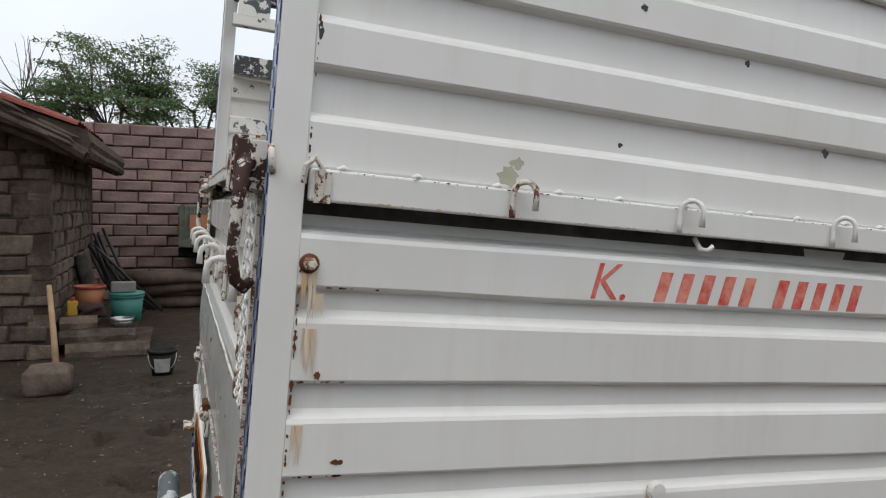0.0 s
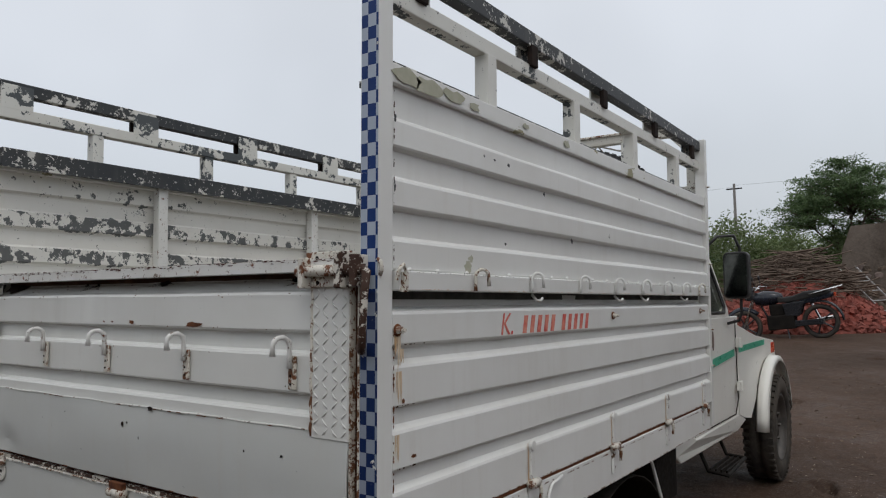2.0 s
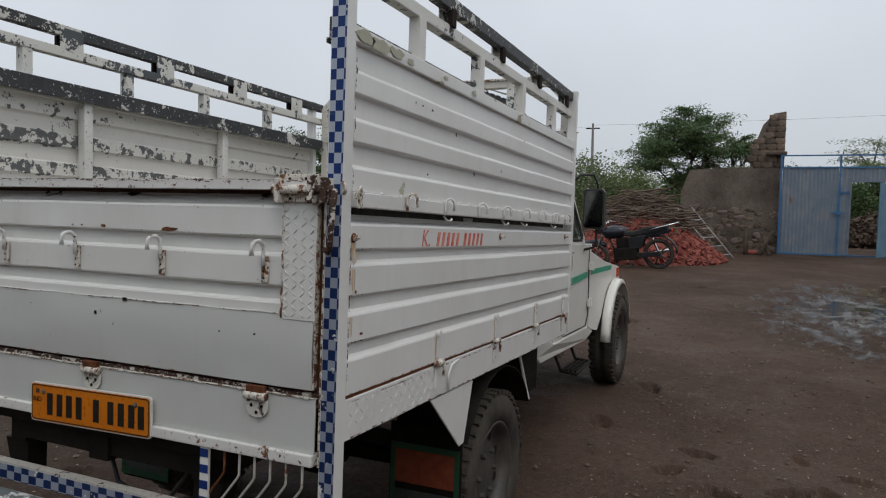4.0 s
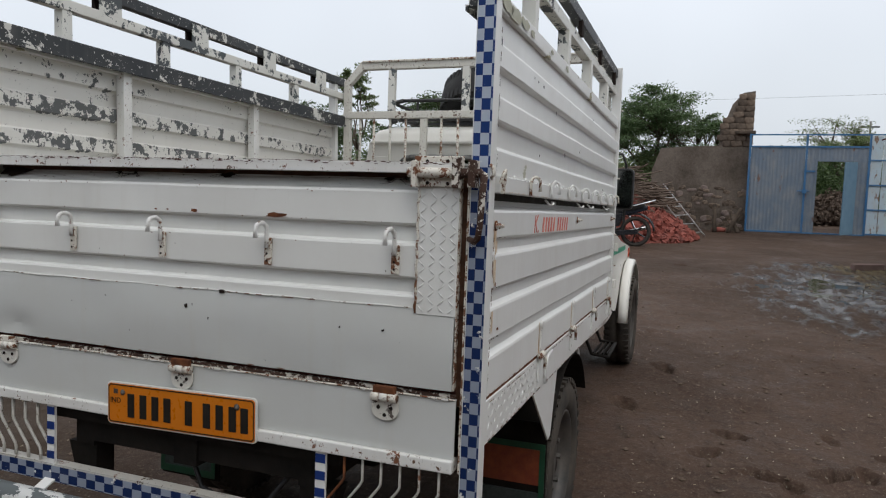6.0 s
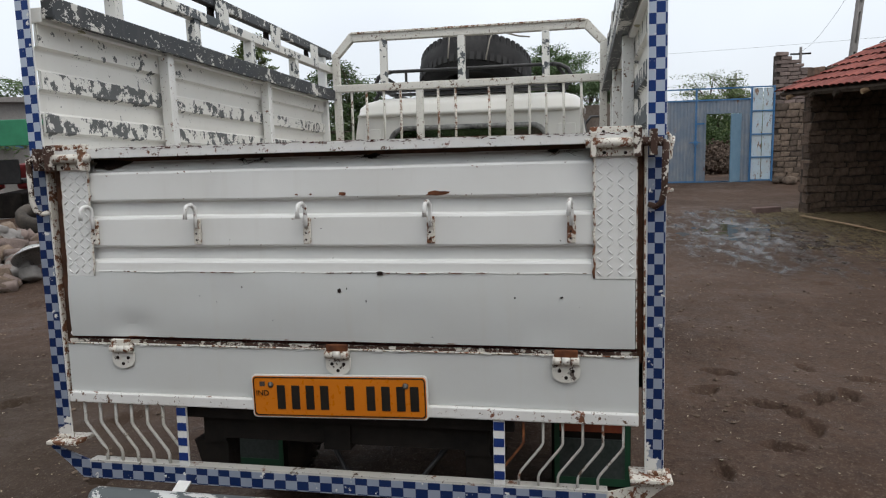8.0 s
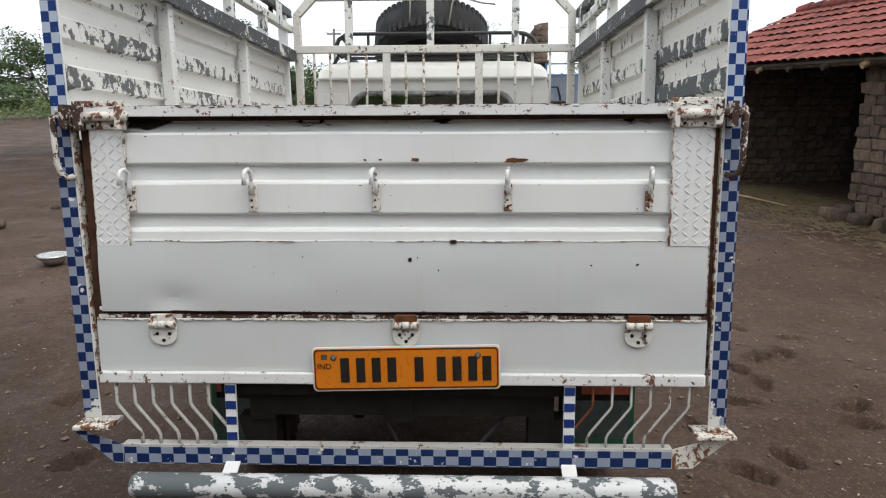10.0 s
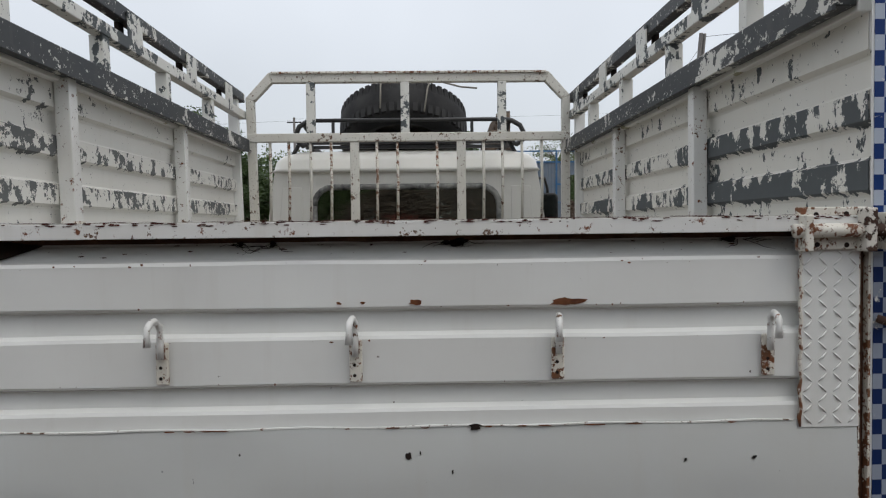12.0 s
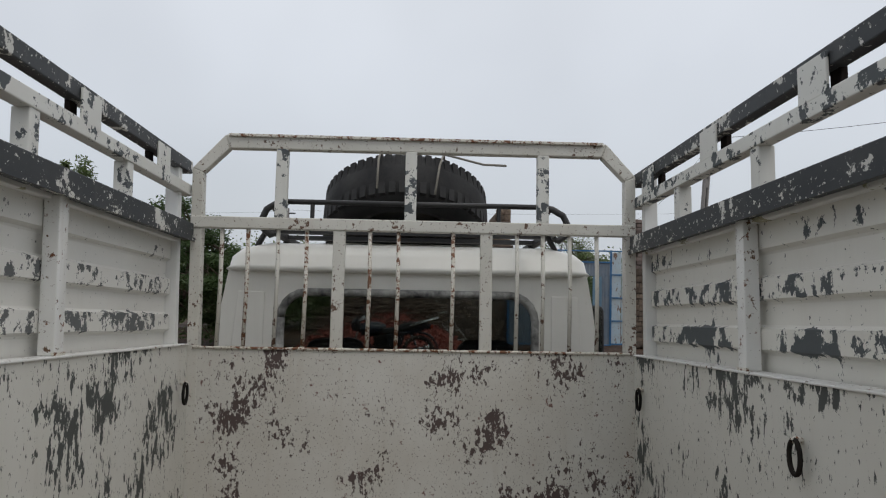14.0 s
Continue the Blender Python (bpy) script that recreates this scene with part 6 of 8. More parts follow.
leaf_green = leaf_material("feathery_green_leaf", (0.085, 0.140, 0.060), (0.165, 0.235, 0.105))
leaf_light = leaf_material("light_green_leaf", (0.105, 0.150, 0.055), (0.19, 0.235, 0.10))
leaf_dark = leaf_material("dense_dark_leaf", (0.045, 0.080, 0.028), (0.095, 0.145, 0.05))
bark = rough_surface("tree_bark", (0.07, 0.055, 0.042), (0.16, 0.13, 0.10), 9.0, 0.95, 0.6)


# ---- masonry ----
def piece_meshes(name, w, h, d, mat, rng, count=6, wob=0.012):
    """A few uneven blocks with worn front edges, to be shared by many pieces: x along, front at -y, z up."""
    out = []
    for _ in range(count):
        j = lambda: rng.uniform(-wob, wob)
        e = 0.09 * h
        back = [(sx * w / 2, d / 2, sz * h / 2) for sx, sz in ((-1, -1), (1, -1), (1, 1), (-1, 1))]
        mid = [(sx * w / 2 + j(), -d / 2 + e + j() * 0.4, sz * h / 2 + j()) for sx, sz in ((-1, -1), (1, -1), (1, 1), (-1, 1))]
        front = [(x * (1 - 2.2 * e / w), -d / 2 + j() * 0.5, z * (1 - 2.2 * e / h)) for x, _, z in mid]
        v = back + mid + front
        f = [(0, 1, 5, 4), (1, 2, 6, 5), (2, 3, 7, 6), (3, 0, 4, 7), (4, 5, 9, 8), (5, 6, 10, 9), (6, 7, 11, 10), (7, 4, 8, 11), (8, 9, 10, 11)]
        out.append(Shape().add(v, f).data(name, mat))
    return out


def block_wall(parent, name, a, b, z0, rows, bw, bh, depth, mat, seed, top=None, gap=0.012, vary=0.0, proud=0.012):
    """Courses of separate blocks from a to b (their front is to the right of that way); top(u) limits the height."""
    rng = random.Random(seed)
    a, b = Vector((*a, 0)), Vector((*b, 0))
    way = (b - a).normalized()
    length = (b - a).length
    angle = math.atan2(way.y, way.x)
    meshes = piece_meshes(name, bw - gap, bh - gap, depth, mat, rng, wob=0.005 + vary * 0.035)
    z_next = z0
    for r in range(rows):
        rh = bh * (1 + rng.uniform(-vary, vary) * 0.8)
        z_row, z_next = z_next, z_next + rh
        u = -bw * (0.5 if r % 2 else 0.0) - rng.uniform(0, vary) * bw
        while u < length:
            s = 1 + rng.uniform(-vary, vary)
            w = bw * s
            c = u + w / 2
            z = z_row + rh / 2
            if 0.02 < c < length - 0.02 and (top is None or z + bh * 0.4 < top(c)):
                lo, hi = max(u, 0), min(u + w, length)
                ob = new(name, rng.choice(meshes))
                ob.parent = parent
                p = a + way * ((lo + hi) / 2)
                ob.matrix_world = Matrix.Translation((p.x, p.y, z + rng.uniform(-0.004, 0.004))) @ Matrix.Rotation(angle + rng.uniform(-0.012, 0.012), 4, "Z") @ Matrix.Translation((0, depth / 2 + rng.uniform(-proud, proud * 0.4), 0)) @ Matrix.Rotation(rng.uniform(-vary, vary) * 0.12, 4, 'Y') @ Matrix.Diagonal(((hi - lo) / bw, 1, rh / bh * (1 + rng.uniform(-vary, vary) * 0.2), 1))
            u += w


def wall_core(name, a, b, z0, z1, thick, mat, label, inset=0.02, tops=None):
    """The mortar body of a wall, its front to the right of the way from a to b. tops: heights along it."""
    a, b = Vector((*a, 0)), Vector((*b, 0))
    way = (b - a).normalized()
    nrm = Vector((-way.y, way.x, 0))
    tops = tops or [(0.0, z1), (1.0, z1)]
    front = a + nrm * inset
    s = Shape()
    for (u0, h0), (u1, h1) in zip(tops, tops[1:]):
        p, q = front + (b - a) * u0, front + (b - a) * u1
        o = nrm * thick
        v = [p + Vector((0, 0, z0)), q + Vector((0, 0, z0)), q + o + Vector((0, 0, z0)), p + o + Vector((0, 0, z0)), p + Vector((0, 0, h0)), q + Vector((0, 0, h1)), q + o + Vector((0, 0, h1)), p + o + Vector((0, 0, h0))]
        s.add(v, [(0, 1, 5, 4), (1, 2, 6, 5), (2, 3, 7, 6), (3, 0, 4, 7), (4, 5, 6, 7), (0, 3, 2, 1)])
    return solo(name, s, mat, label, "wall", kind="structure")


# unseen walls added behind the walk to keep low skylight off the truck
wall_core("wall_west", (-4.8, -8.5), (-4.8, 6.2), -0.05, 3.1, 0.3, mud_plaster, "unseen plain wall added to block low skylight")
wall_core("wall_south", (3.0, -7.6), (-4.8, -7.6), -0.05, 2.6, 0.3, mud_plaster, "unseen plain wall added to block low skylight")
# block wall across the back of the yard, left of the truck
wl_ob = wall_core("wall_north", (-5.0, 10.32), (4.6, 10.32), -0.05, 2.72, 0.22, dark_mortar, "pinkish block wall with open dark joints")
# gable hut with stone walls beside it
HUT = (-1.16, 5.95)
hut = thing("stone_hut", "low hut of rough brown stone blocks under red tiles", "hut")
part("wall", Shape().box(-5.0, HUT[0] - 0.02, HUT[1] + 0.02, HUT[1] + 0.3, -0.1, 2.15), hut_mud, hut)
part("wall", Shape().box(HUT[0] - 0.30, HUT[0] - 0.02, HUT[1] + 0.3, 9.6, -0.1, 2.0), hut_mud, hut)
ROOF_S = 0.32
for k in range(6):
    y0 = 5.42 + k * 0.72
    part("rafter", Shape().tube([(-0.79, y0, 1.93), (-2.8, y0 + 0.05, 1.88 + 2.2 * 0.38)], 0.05, 8), old_wood, hut)
part("eave_board", Shape().tube([(-0.81, 5.38, 1.98), (-0.78, 6.6, 1.96), (-0.80, 7.8, 1.98), (-0.81, 9.5, 1.97)], [0.075, 0.06, 0.07, 0.06], 8), old_wood, hut, "rough dark eave pole")
part("verge_pole", Shape().tube([(-0.80, 5.34, 1.955), (-1.1, 5.32, 2.13), (-2.0, 5.34, 2.45), (-3.2, 5.34, 2.86)], [0.065, 0.05, 0.06, 0.05], 8), old_wood, hut, "rough dark verge pole")
part("thatch_layer", Shape().slab([(-0.78, 5.36, 2.175), (-0.75, 5.36, 2.08), (-0.82, 5.36, 1.95), (-1.1, 5.36, 2.15), (-3.5, 5.36, 2.95), (-3.5, 5.36, 3.07)], (0, 4.2, 0)), old_wood, hut)
rng = random.Random(14)
for k in range(26):
    x0 = rng.uniform(-2.0, -0.84)
    z0 = 1.90 + (-0.72 - x0) * 0.46 + rng.uniform(0.0, 0.16)
    l_ = rng.uniform(0.25, 0.7)
    part("roof_stick", Shape().tube([(x0 - l_ * 0.9, 5.33 + rng.uniform(-0.04, 0.03), z0 + l_ * 0.40), (x0, 5.31 + rng.uniform(-0.05, 0.03), z0), (x0 + rng.uniform(0.02, 0.12), 5.30, z0 - rng.uniform(0.02, 0.08))], [0.028, 0.022, 0.010], 5), old_wood, hut)
hut_tile = Shape()
for k in range(6):
    a0, a1 = math.pi * k / 6, math.pi * (k + 1) / 6
    hut_tile.add([(0.0, -0.09 * math.cos(a0), 0.045 * math.sin(a0)), (0.34, -0.09 * math.cos(a0), 0.055 * math.sin(a0) + 0.012), (0.34, -0.09 * math.cos(a1), 0.055 * math.sin(a1) + 0.012), (0.0, -0.09 * math.cos(a1), 0.045 * math.sin(a1))], [(0, 1, 2, 3)])
tile_mesh = hut_tile.data("roof_tile", roof_tile, True)
rng = random.Random(8)
for i in range(9):
    for j in range(12):
        o = new("roof_tile", tile_mesh)
        o.parent = hut
        o.matrix_world = Matrix.Translation((-0.85 - i * 0.29, 5.40 + j * 0.18, 2.215 + i * 0.29 * ROOF_S)) @ Matrix.Rotation(math.pi + rng.uniform(-0.05, 0.05), 4, "Z") @ Matrix.Rotation(-math.atan(ROOF_S) + rng.uniform(-0.03, 0.03), 4, "Y")

# ---- yard clutter beside the hut ----
rng = random.Random(31)
slabs = thing("stone_step", "stacked rough stone slabs beside the hut wall", "stone step")
for k, (x0, x1, y0, y1, z0, z1) in enumerate(((-1.05, -0.28, 5.95, 6.85, 0.0, 0.13), (-1.12, -0.42, 6.05, 6.9, 0.13, 0.26), (-1.12, -0.78, 6.12, 6.8, 0.26, 0.38))):
    part("slab", Shape().ribbed(lambda u, off, z: (u, off, z), [(y0, z0), (y0 - 0.02, (z0 + z1) / 2), (y0, z1), (y1, z1)], x0, x1, 8, thick=-0.02, dent=0.03, seed=k * 3.0).box(x0 + 0.03, x1 - 0.03, y0 + 0.04, y1, z0, z1 - 0.012), yard_stone, slabs)
solo("foundation_stone", blob(rng, pose(-0.99, 4.62, 0.10), (0.175, 0.15, 0.115), 0.24, 3, 0.36), hut_stone, "rough squared stone lying on the mud", "stone", smooth=True)
solo("tool_handle", Shape().tube([(-0.95, 4.74, 0.12), (-1.0, 4.95, 0.42), (-1.07, 5.2, 0.80)], [0.030, 0.025, 0.022], 10), pale_wood, "pale round wooden tool handle leaning on a stone", "tool handle", smooth=True)


def pail(name, label, category, at, r0, r1, h, mat, rim_mat, handle=True, band=None):
    """An open bucket with wall thickness, rim and wire handle."""
    t = thing(name, label, category, pose(*at))
    part("body", Shape().lathe([(0.0, 0.0), (r0, 0.0), (r1, h), (r1 - 0.008, h), (r0 - 0.008, 0.012), (0.0, 0.012)], (0, 0, 0), "z", 28, closed=False), mat, t, smooth=True)
    part("rim", Shape().lathe([(r1 - 0.004, h - 0.025), (r1 + 0.010, h - 0.022), (r1 + 0.010, h + 0.004), (r1 - 0.006, h + 0.004)], (0, 0, 0), "z", 28), rim_mat, t, smooth=True)
    if handle:
        part("handle", Shape().tube([(r1 * math.cos(a) * 1.04, -r1 * 0.55 * math.sin(a) - 0.01, h - 0.03 - 0.16 * math.sin(a)) for a in [math.pi * k / 12 for k in range(13)]], 0.004, 6), bare_steel, t, smooth=True)
    if band:
        arc = [(-radians(130) + radians(80) * k / 8) for k in range(9)]
        rr = lambda z: r0 + (r1 - r0) * z / h + 0.002
        s = Shape()
        s.add([(rr(z) * math.cos(a), rr(z) * math.sin(a), z) for z in (h * 0.2, h * 0.72) for a in arc], [(k, k + 1, k + 10, k + 9) for k in range(8)])
        part("worn_label", s, band, t, "pale scuffed label")
    return t


black_pail_mat = rough_surface("black_bucket_plastic", (0.008, 0.008, 0.008), (0.018, 0.018, 0.017), 12.0, 0.6, 0.2, gloss=0.2)
pale_label = rough_surface("scuffed_pale_label", (0.22, 0.22, 0.21), (0.42, 0.42, 0.40), 12.0, 0.7, 0.2)
orange_mat = rough_surface("dirty_orange_plastic", (0.42, 0.14, 0.05), (0.30, 0.15, 0.08), 9.0, 0.6, 0.2)
red_mat = rough_surface("red_plastic", (0.42, 0.04, 0.03), (0.33, 0.04, 0.03), 9.0, 0.5, 0.1)
teal_mat = rough_surface("teal_plastic", (0.03, 0.16, 0.13), (0.05, 0.21, 0.17), 6.0, 0.55, 0.15)
pail("bucket", "black plastic bucket with pale worn label on mud", "bucket", (-0.145, 5.0, 0.0), 0.085, 0.115, 0.235, black_pail_mat, black_pail_mat, band=pale_label)
pail("orange_bucket", "dirty orange bucket with red rim on stone slab", "bucket", (-0.90, 6.62, 0.38), 0.12, 0.15, 0.26, orange_mat, red_mat, False)
tub = pail("tub", "teal green plastic tub with lid on stone slab", "tub", (-0.54, 6.6, 0.26), 0.145, 0.17, 0.28, teal_mat, teal_mat, False)
part("lid", Shape().lathe([(0.0, 0.285), (0.185, 0.285), (0.185, 0.303), (0.17, 0.313), (0.0, 0.316)], (0, 0, 0), "z", 28, closed=False), teal_mat, tub, smooth=True)
pail("cooking_pot", "small dull steel pot on stone slab", "pot", (-0.56, 6.22, 0.26), 0.095, 0.105, 0.085, bare_steel, bare_steel, False)
pail("steel_bowl", "dented steel bowl lying on muddy ground", "bowl", (5.12, 3.98, 0.0), 0.09, 0.14, 0.10, bare_steel, bare_steel, False)
solo("concrete_block", Shape().box(-0.69, -0.445, 6.50, 6.62, 0.578, 0.685), concrete, "pale grey concrete block across a tub", "block", bevel=0.01)
can = thing("oil_can", "small yellow plastic oil can on stone slab", "can", pose(-1.02, 6.25, 0.38))
part("body", Shape().slab([(p, q, 0) for p, q in rounded(0, 0, 0.10, 0.07, 0.02)], (0, 0, 0.15)), rough_surface("yellow_plastic", (0.50, 0.30, 0.03), (0.38, 0.22, 0.03), 9, 0.5, 0.1), can, bevel=0.01)
part("cap", Shape().lathe([(0, 0.15), (0.02, 0.15), (0.02, 0.185), (0, 0.185)], (0, 0, 0), "z", 14), red_mat, can)
cloth = rough_surface("dark_wet_cloth", (0.03, 0.022, 0.022), (0.08, 0.04, 0.04), 10, 0.9, 0.4)
solo("cloth_heap", blob(random.Random(3), pose(-0.86, 6.26, 0.42), (0.13, 0.10, 0.07), 0.6, 3), cloth, "dark crumpled cloth heap on stone slab", "cloth", smooth=True)


def loose_tyre(name, label, m, r=0.30, w=0.09):
    t = thing(name, label, "tyre", m)
    part("tyre", Shape().lathe([(r * 0.6, -w * 0.8), (r * 0.74, -w), (r * 0.92, -w * 0.95), (r, -w * 0.6), (r, w * 0.6), (r * 0.92, w * 0.95), (r * 0.74, w), (r * 0.6, w * 0.8)], (0, 0, 0), "z", 40), tyre_rubber, t, smooth=True)
    return t


loose_tyre("old_tyre", "worn grey tyre leaning on the hut wall", pose(-1.03, 7.5, 0.62, 0, 78, 10), 0.30, 0.08)
rng = random.Random(6)
coil = thing("hose_bundle", "bundle of black plastic hoses leaning on the wall", "hose")
for k in range(16):
    x, dx = -1.02 + rng.uniform(-0.08, 0.10), rng.uniform(0.25, 0.75)
    part("hose", Shape().tube([(x, 8.1 + rng.uniform(-0.2, 0.3), 1.05 + rng.uniform(-0.25, 0.2)), (x + dx * 0.35, 8.2, 0.62 + rng.uniform(-0.1, 0.1)), (x + dx, 8.3 + rng.uniform(-0.2, 0.2), 0.12)], 0.02, 7), black_plastic, coil, smooth=True)
rng = random.Random(12)
for k in range(11):
    x0, y0 = -0.55 + rng.uniform(-0.25, 0.2), 9.35 + rng.uniform(-0.35, 0.35)
    z = 0.10 + (k // 4) * 0.17
    l_ = rng.uniform(1.5, 2.3)
    tilt = rng.uniform(-0.04, 0.14)
    solo("log", Shape().tube([(x0, y0, z), (x0 + l_ * 0.35, y0 + rng.uniform(-0.12, 0.12), z + tilt * l_ * 0.4), (x0 + l_ * 0.7, y0 + rng.uniform(-0.12, 0.12), z + tilt * l_ * 0.6), (x0 + l_, y0 + rng.uniform(-0.2, 0.2), z + tilt * l_)], [0.10, 0.085, 0.075, 0.06], 9), dry_stick, "grey-brown felled log stacked by the wall", "log", group="stacked logs", smooth=True)
# farm trailer
green_body = chipped_paint("old_green_trailer_paint", (0.020, 0.045, 0.026), (0.12, 0.06, 0.04), chip=0.60, scale=7.0, rust=0.64, dirt=0.4)
trailer = thing("farm_trailer", "old green farm trailer with rust and orange panels", "trailer", pose(-0.02, 8.85, 0))
part("body", Shape().box(0, 3.2, 0, 0.05, 0.97, 1.50).box(0, 3.2, 1.35, 1.40, 0.97, 1.50).box(0, 0.05, 0.05, 1.35, 0.97, 1.50).box(3.15, 3.2, 0.05, 1.35, 0.97, 1.50).box(0, 3.2, 0, 1.40, 0.92, 0.97), green_body, trailer, "", 0.006)
for k in range(7):
    part("stake", Shape().box(0.02 + k * 0.5, 0.07 + k * 0.5, -0.03, 0.0, 0.93, 1.52), green_body, trailer)
for k in range(5):
    part("panel", Shape().box(0.15 + k * 0.5, 0.42 + k * 0.5, -0.012, -0.001, 1.08, 1.38), orange_mat, trailer, "faded orange painted panel")
part("frame", Shape().box(0, 3.2, 0.3, 0.4, 0.78, 0.92).box(0, 3.2, 1.0, 1.1, 0.78, 0.92), chassis_black, trailer)
for x in (0.95, 2.1):
    t = Shape().lathe([(0.20, -0.10), (0.30, -0.12), (0.40, -0.10), (0.42, -0.06), (0.42, 0.06), (0.40, 0.10), (0.30, 0.12), (0.20, 0.10)], (x, 0.15, 0.42), "y", 30)
    w = part("wheel", t, tyre_rubber, trailer, "muddy trailer wheel", smooth=True)
    part("rim", Shape().lathe([(0.21, -0.05), (0.05, -0.02), (0.0, -0.02)], (x, 0.15, 0.42), "y", 20, closed=False), rim_metal, w, smooth=True)

# ---- far wall, broken pier, gate ----
wall_e = wall_core("wall_east", (19.8, 0.15), (19.8, -2.42), -0.05, 2.14, 0.35, mud_plaster, "mud-plastered stone wall with bare stones showing", 0.0, [(0.0, 1.5), (0.09, 2.08), (0.5, 2.14), (1.0, 2.16)])
rng = random.Random(17)
for k in range(110):
    y, z = rng.uniform(-2.36, -0.1), rng.uniform(0.05, 1.12)
    if z > 0.6 and rng.random() < 0.45:
        continue
    st = new("stone", blob(rng, Matrix.Identity(4), (0.016, rng.uniform(0.06, 0.15), rng.uniform(0.035, 0.085)), 0.35, 2, 0.55).data("stone", rng.choice((yard_stone, yard_stone, yard_stone, brown_brick)), True))
    st.parent = wall_e
    st.matrix_world = pose(19.803, y, z, rng.uniform(-15, 15))
pier = thing("broken_pier", "broken stone gate pier standing on the wall", "pier")


def pier_top(u):
    return 2.62 + 0.92 * min(1.0, max(0.0, (u - 0.20) / 0.40)) ** 0.85 + 0.05 * math.sin(u * 30) if u > 0.17 else 0.0


part("core", Shape().slab([(19.84, -1.62, 2.12), (19.84, -1.62, 2.60), (19.84, -1.78, 2.86), (19.84, -1.90, 3.18), (19.84, -2.04, 3.33), (19.84, -2.16, 3.46), (19.84, -2.46, 3.50), (19.84, -2.46, 2.12)], (0.3, 0, 0)), mud_plaster, pier)
rng = random.Random(19)
for r in range(9):
    z = 2.20 + r * 0.145
    y = -2.46
    while y < -1.36:
        w = rng.uniform(0.16, 0.30)
        if z + 0.05 < pier_top((-1.36 - (y + w / 2)) * 0.72):
            s = new("stone", blob(rng, Matrix.Identity(4), (0.055, w * 0.52, 0.077), 0.2, 2, 0.30).data("stone", yard_stone, True))
            s.parent = pier
            s.matrix_world = pose(19.83, y + w / 2, z, rng.uniform(-6, 6))
        y += w
part("ledge_stone", Shape().box(19.60, 20.1, -2.52, -2.0, 2.44, 2.52), yard_stone, pier, "flat jutting ledge stone", 0.02)

GX = 19.62
gate_big = thing("yard_gate", "faded blue sheet-metal yard gate with open wicket door", "gate")
gate_posts = ((-2.40, 0.0), (-3.78, 0.0), (-5.24, 0.0), (-5.82, 0.0))
for y, _ in gate_posts:
    part("post", Shape().box(GX - 0.025, GX + 0.025, y - 0.025, y + 0.025, 0.02, 2.44), blue_frame, gate_big, "bright blue square post", 0.004)
part("top_rail", Shape().box(GX - 0.02, GX + 0.02, -5.80, -2.42, 2.40, 2.435), blue_frame, gate_big)


def fluted(y0, y1, z0, z1, mat, name, parent, label=""):
    n = max(4, int((y1 - y0) / 0.045))
    v = [(GX + 0.012 * (k % 2), y0 + (y1 - y0) * k / n, z) for z in (z0, z1) for k in range(n + 1)]
    v += [(x + 0.003, y, z) for x, y, z in v]
    m = 2 * (n + 1)
    f = [(k, k + 1, n + 2 + k, n + 1 + k) for k in range(n)] + [(m + k, m + n + 1 + k, m + n + 2 + k, m + k + 1) for k in range(n)]
    f += [(n + 1 + k, n + 2 + k, m + n + 2 + k, m + n + 1 + k) for k in range(n)]
    return part(name, Shape().add(v, f), mat, parent, label)


fluted(-3.75, -2.43, 0.05, 2.13, blue_sheet, "leaf_sheet", gate_big, "faded ribbed blue sheet")
fluted(-4.02, -3.81, 0.05, 2.13, blue_sheet, "leaf_sheet", gate_big)
fluted(-5.21, -5.00, 0.05, 2.13, blue_sheet, "leaf_sheet", gate_big)
fluted(-5.00, -4.02, 1.80, 2.13, blue_sheet, "leaf_sheet", gate_big)
for y0, y1, z0, z1 in ((-3.76, -2.42, 0.02, 0.06), (-5.22, -3.80, 0.02, 0.05), (-3.76, -2.42, 2.11, 2.15), (-5.22, -3.80, 2.11, 2.15), (-4.01, -3.80, 1.52, 1.56)):
    part("leaf_rail", Shape().box(GX - 0.02, GX + 0.02, y0, y1, z0, z1), blue_frame, gate_big)
for y in (-4.035, -5.00):
    part("wicket_jamb", Shape().box(GX - 0.02, GX + 0.025, y - 0.018, y + 0.018, 0.05, 1.80), blue_sheet, gate_big)
part("wicket_head", Shape().box(GX - 0.02, GX + 0.025, -5.0, -4.03, 1.78, 1.815), blue_sheet, gate_big)
wd = part("wicket_door", Shape().box(0, 0.03, 0.0, 0.62, 0.05, 1.77), rough_surface("teal_blue_door_paint", (0.10, 0.19, 0.27), (0.15, 0.25, 0.33), 4, 0.6, 0.2), gate_big, "blue wicket door standing ajar", 0.004)
wd.matrix_world = Matrix.Translation((GX - 0.03, -4.985, 0)) @ Matrix.Rotation(radians(55), 4, "Z")
part("latch", Shape().box(GX - 0.06, GX - 0.02, -3.83, -3.73, 1.00, 1.10).tube([(GX - 0.05, -3.9, 1.06), (GX - 0.05, -3.6, 1.06)], 0.012, 7), blue_frame, gate_big)
for k in range(4):
    z0 = 0.08 + k * 0.585
    part("side_panel", Shape().box(GX, GX + 0.01, -5.79, -5.545, z0, z0 + 0.55).box(GX, GX + 0.01, -5.525, -5.275, z0, z0 + 0.55), pale_sheet, gate_big, "pale blue-white rusted panel")
    part("side_rail", Shape().box(GX - 0.025, GX + 0.02, -5.79, -5.27, z0 - 0.035, z0), blue_frame, gate_big)
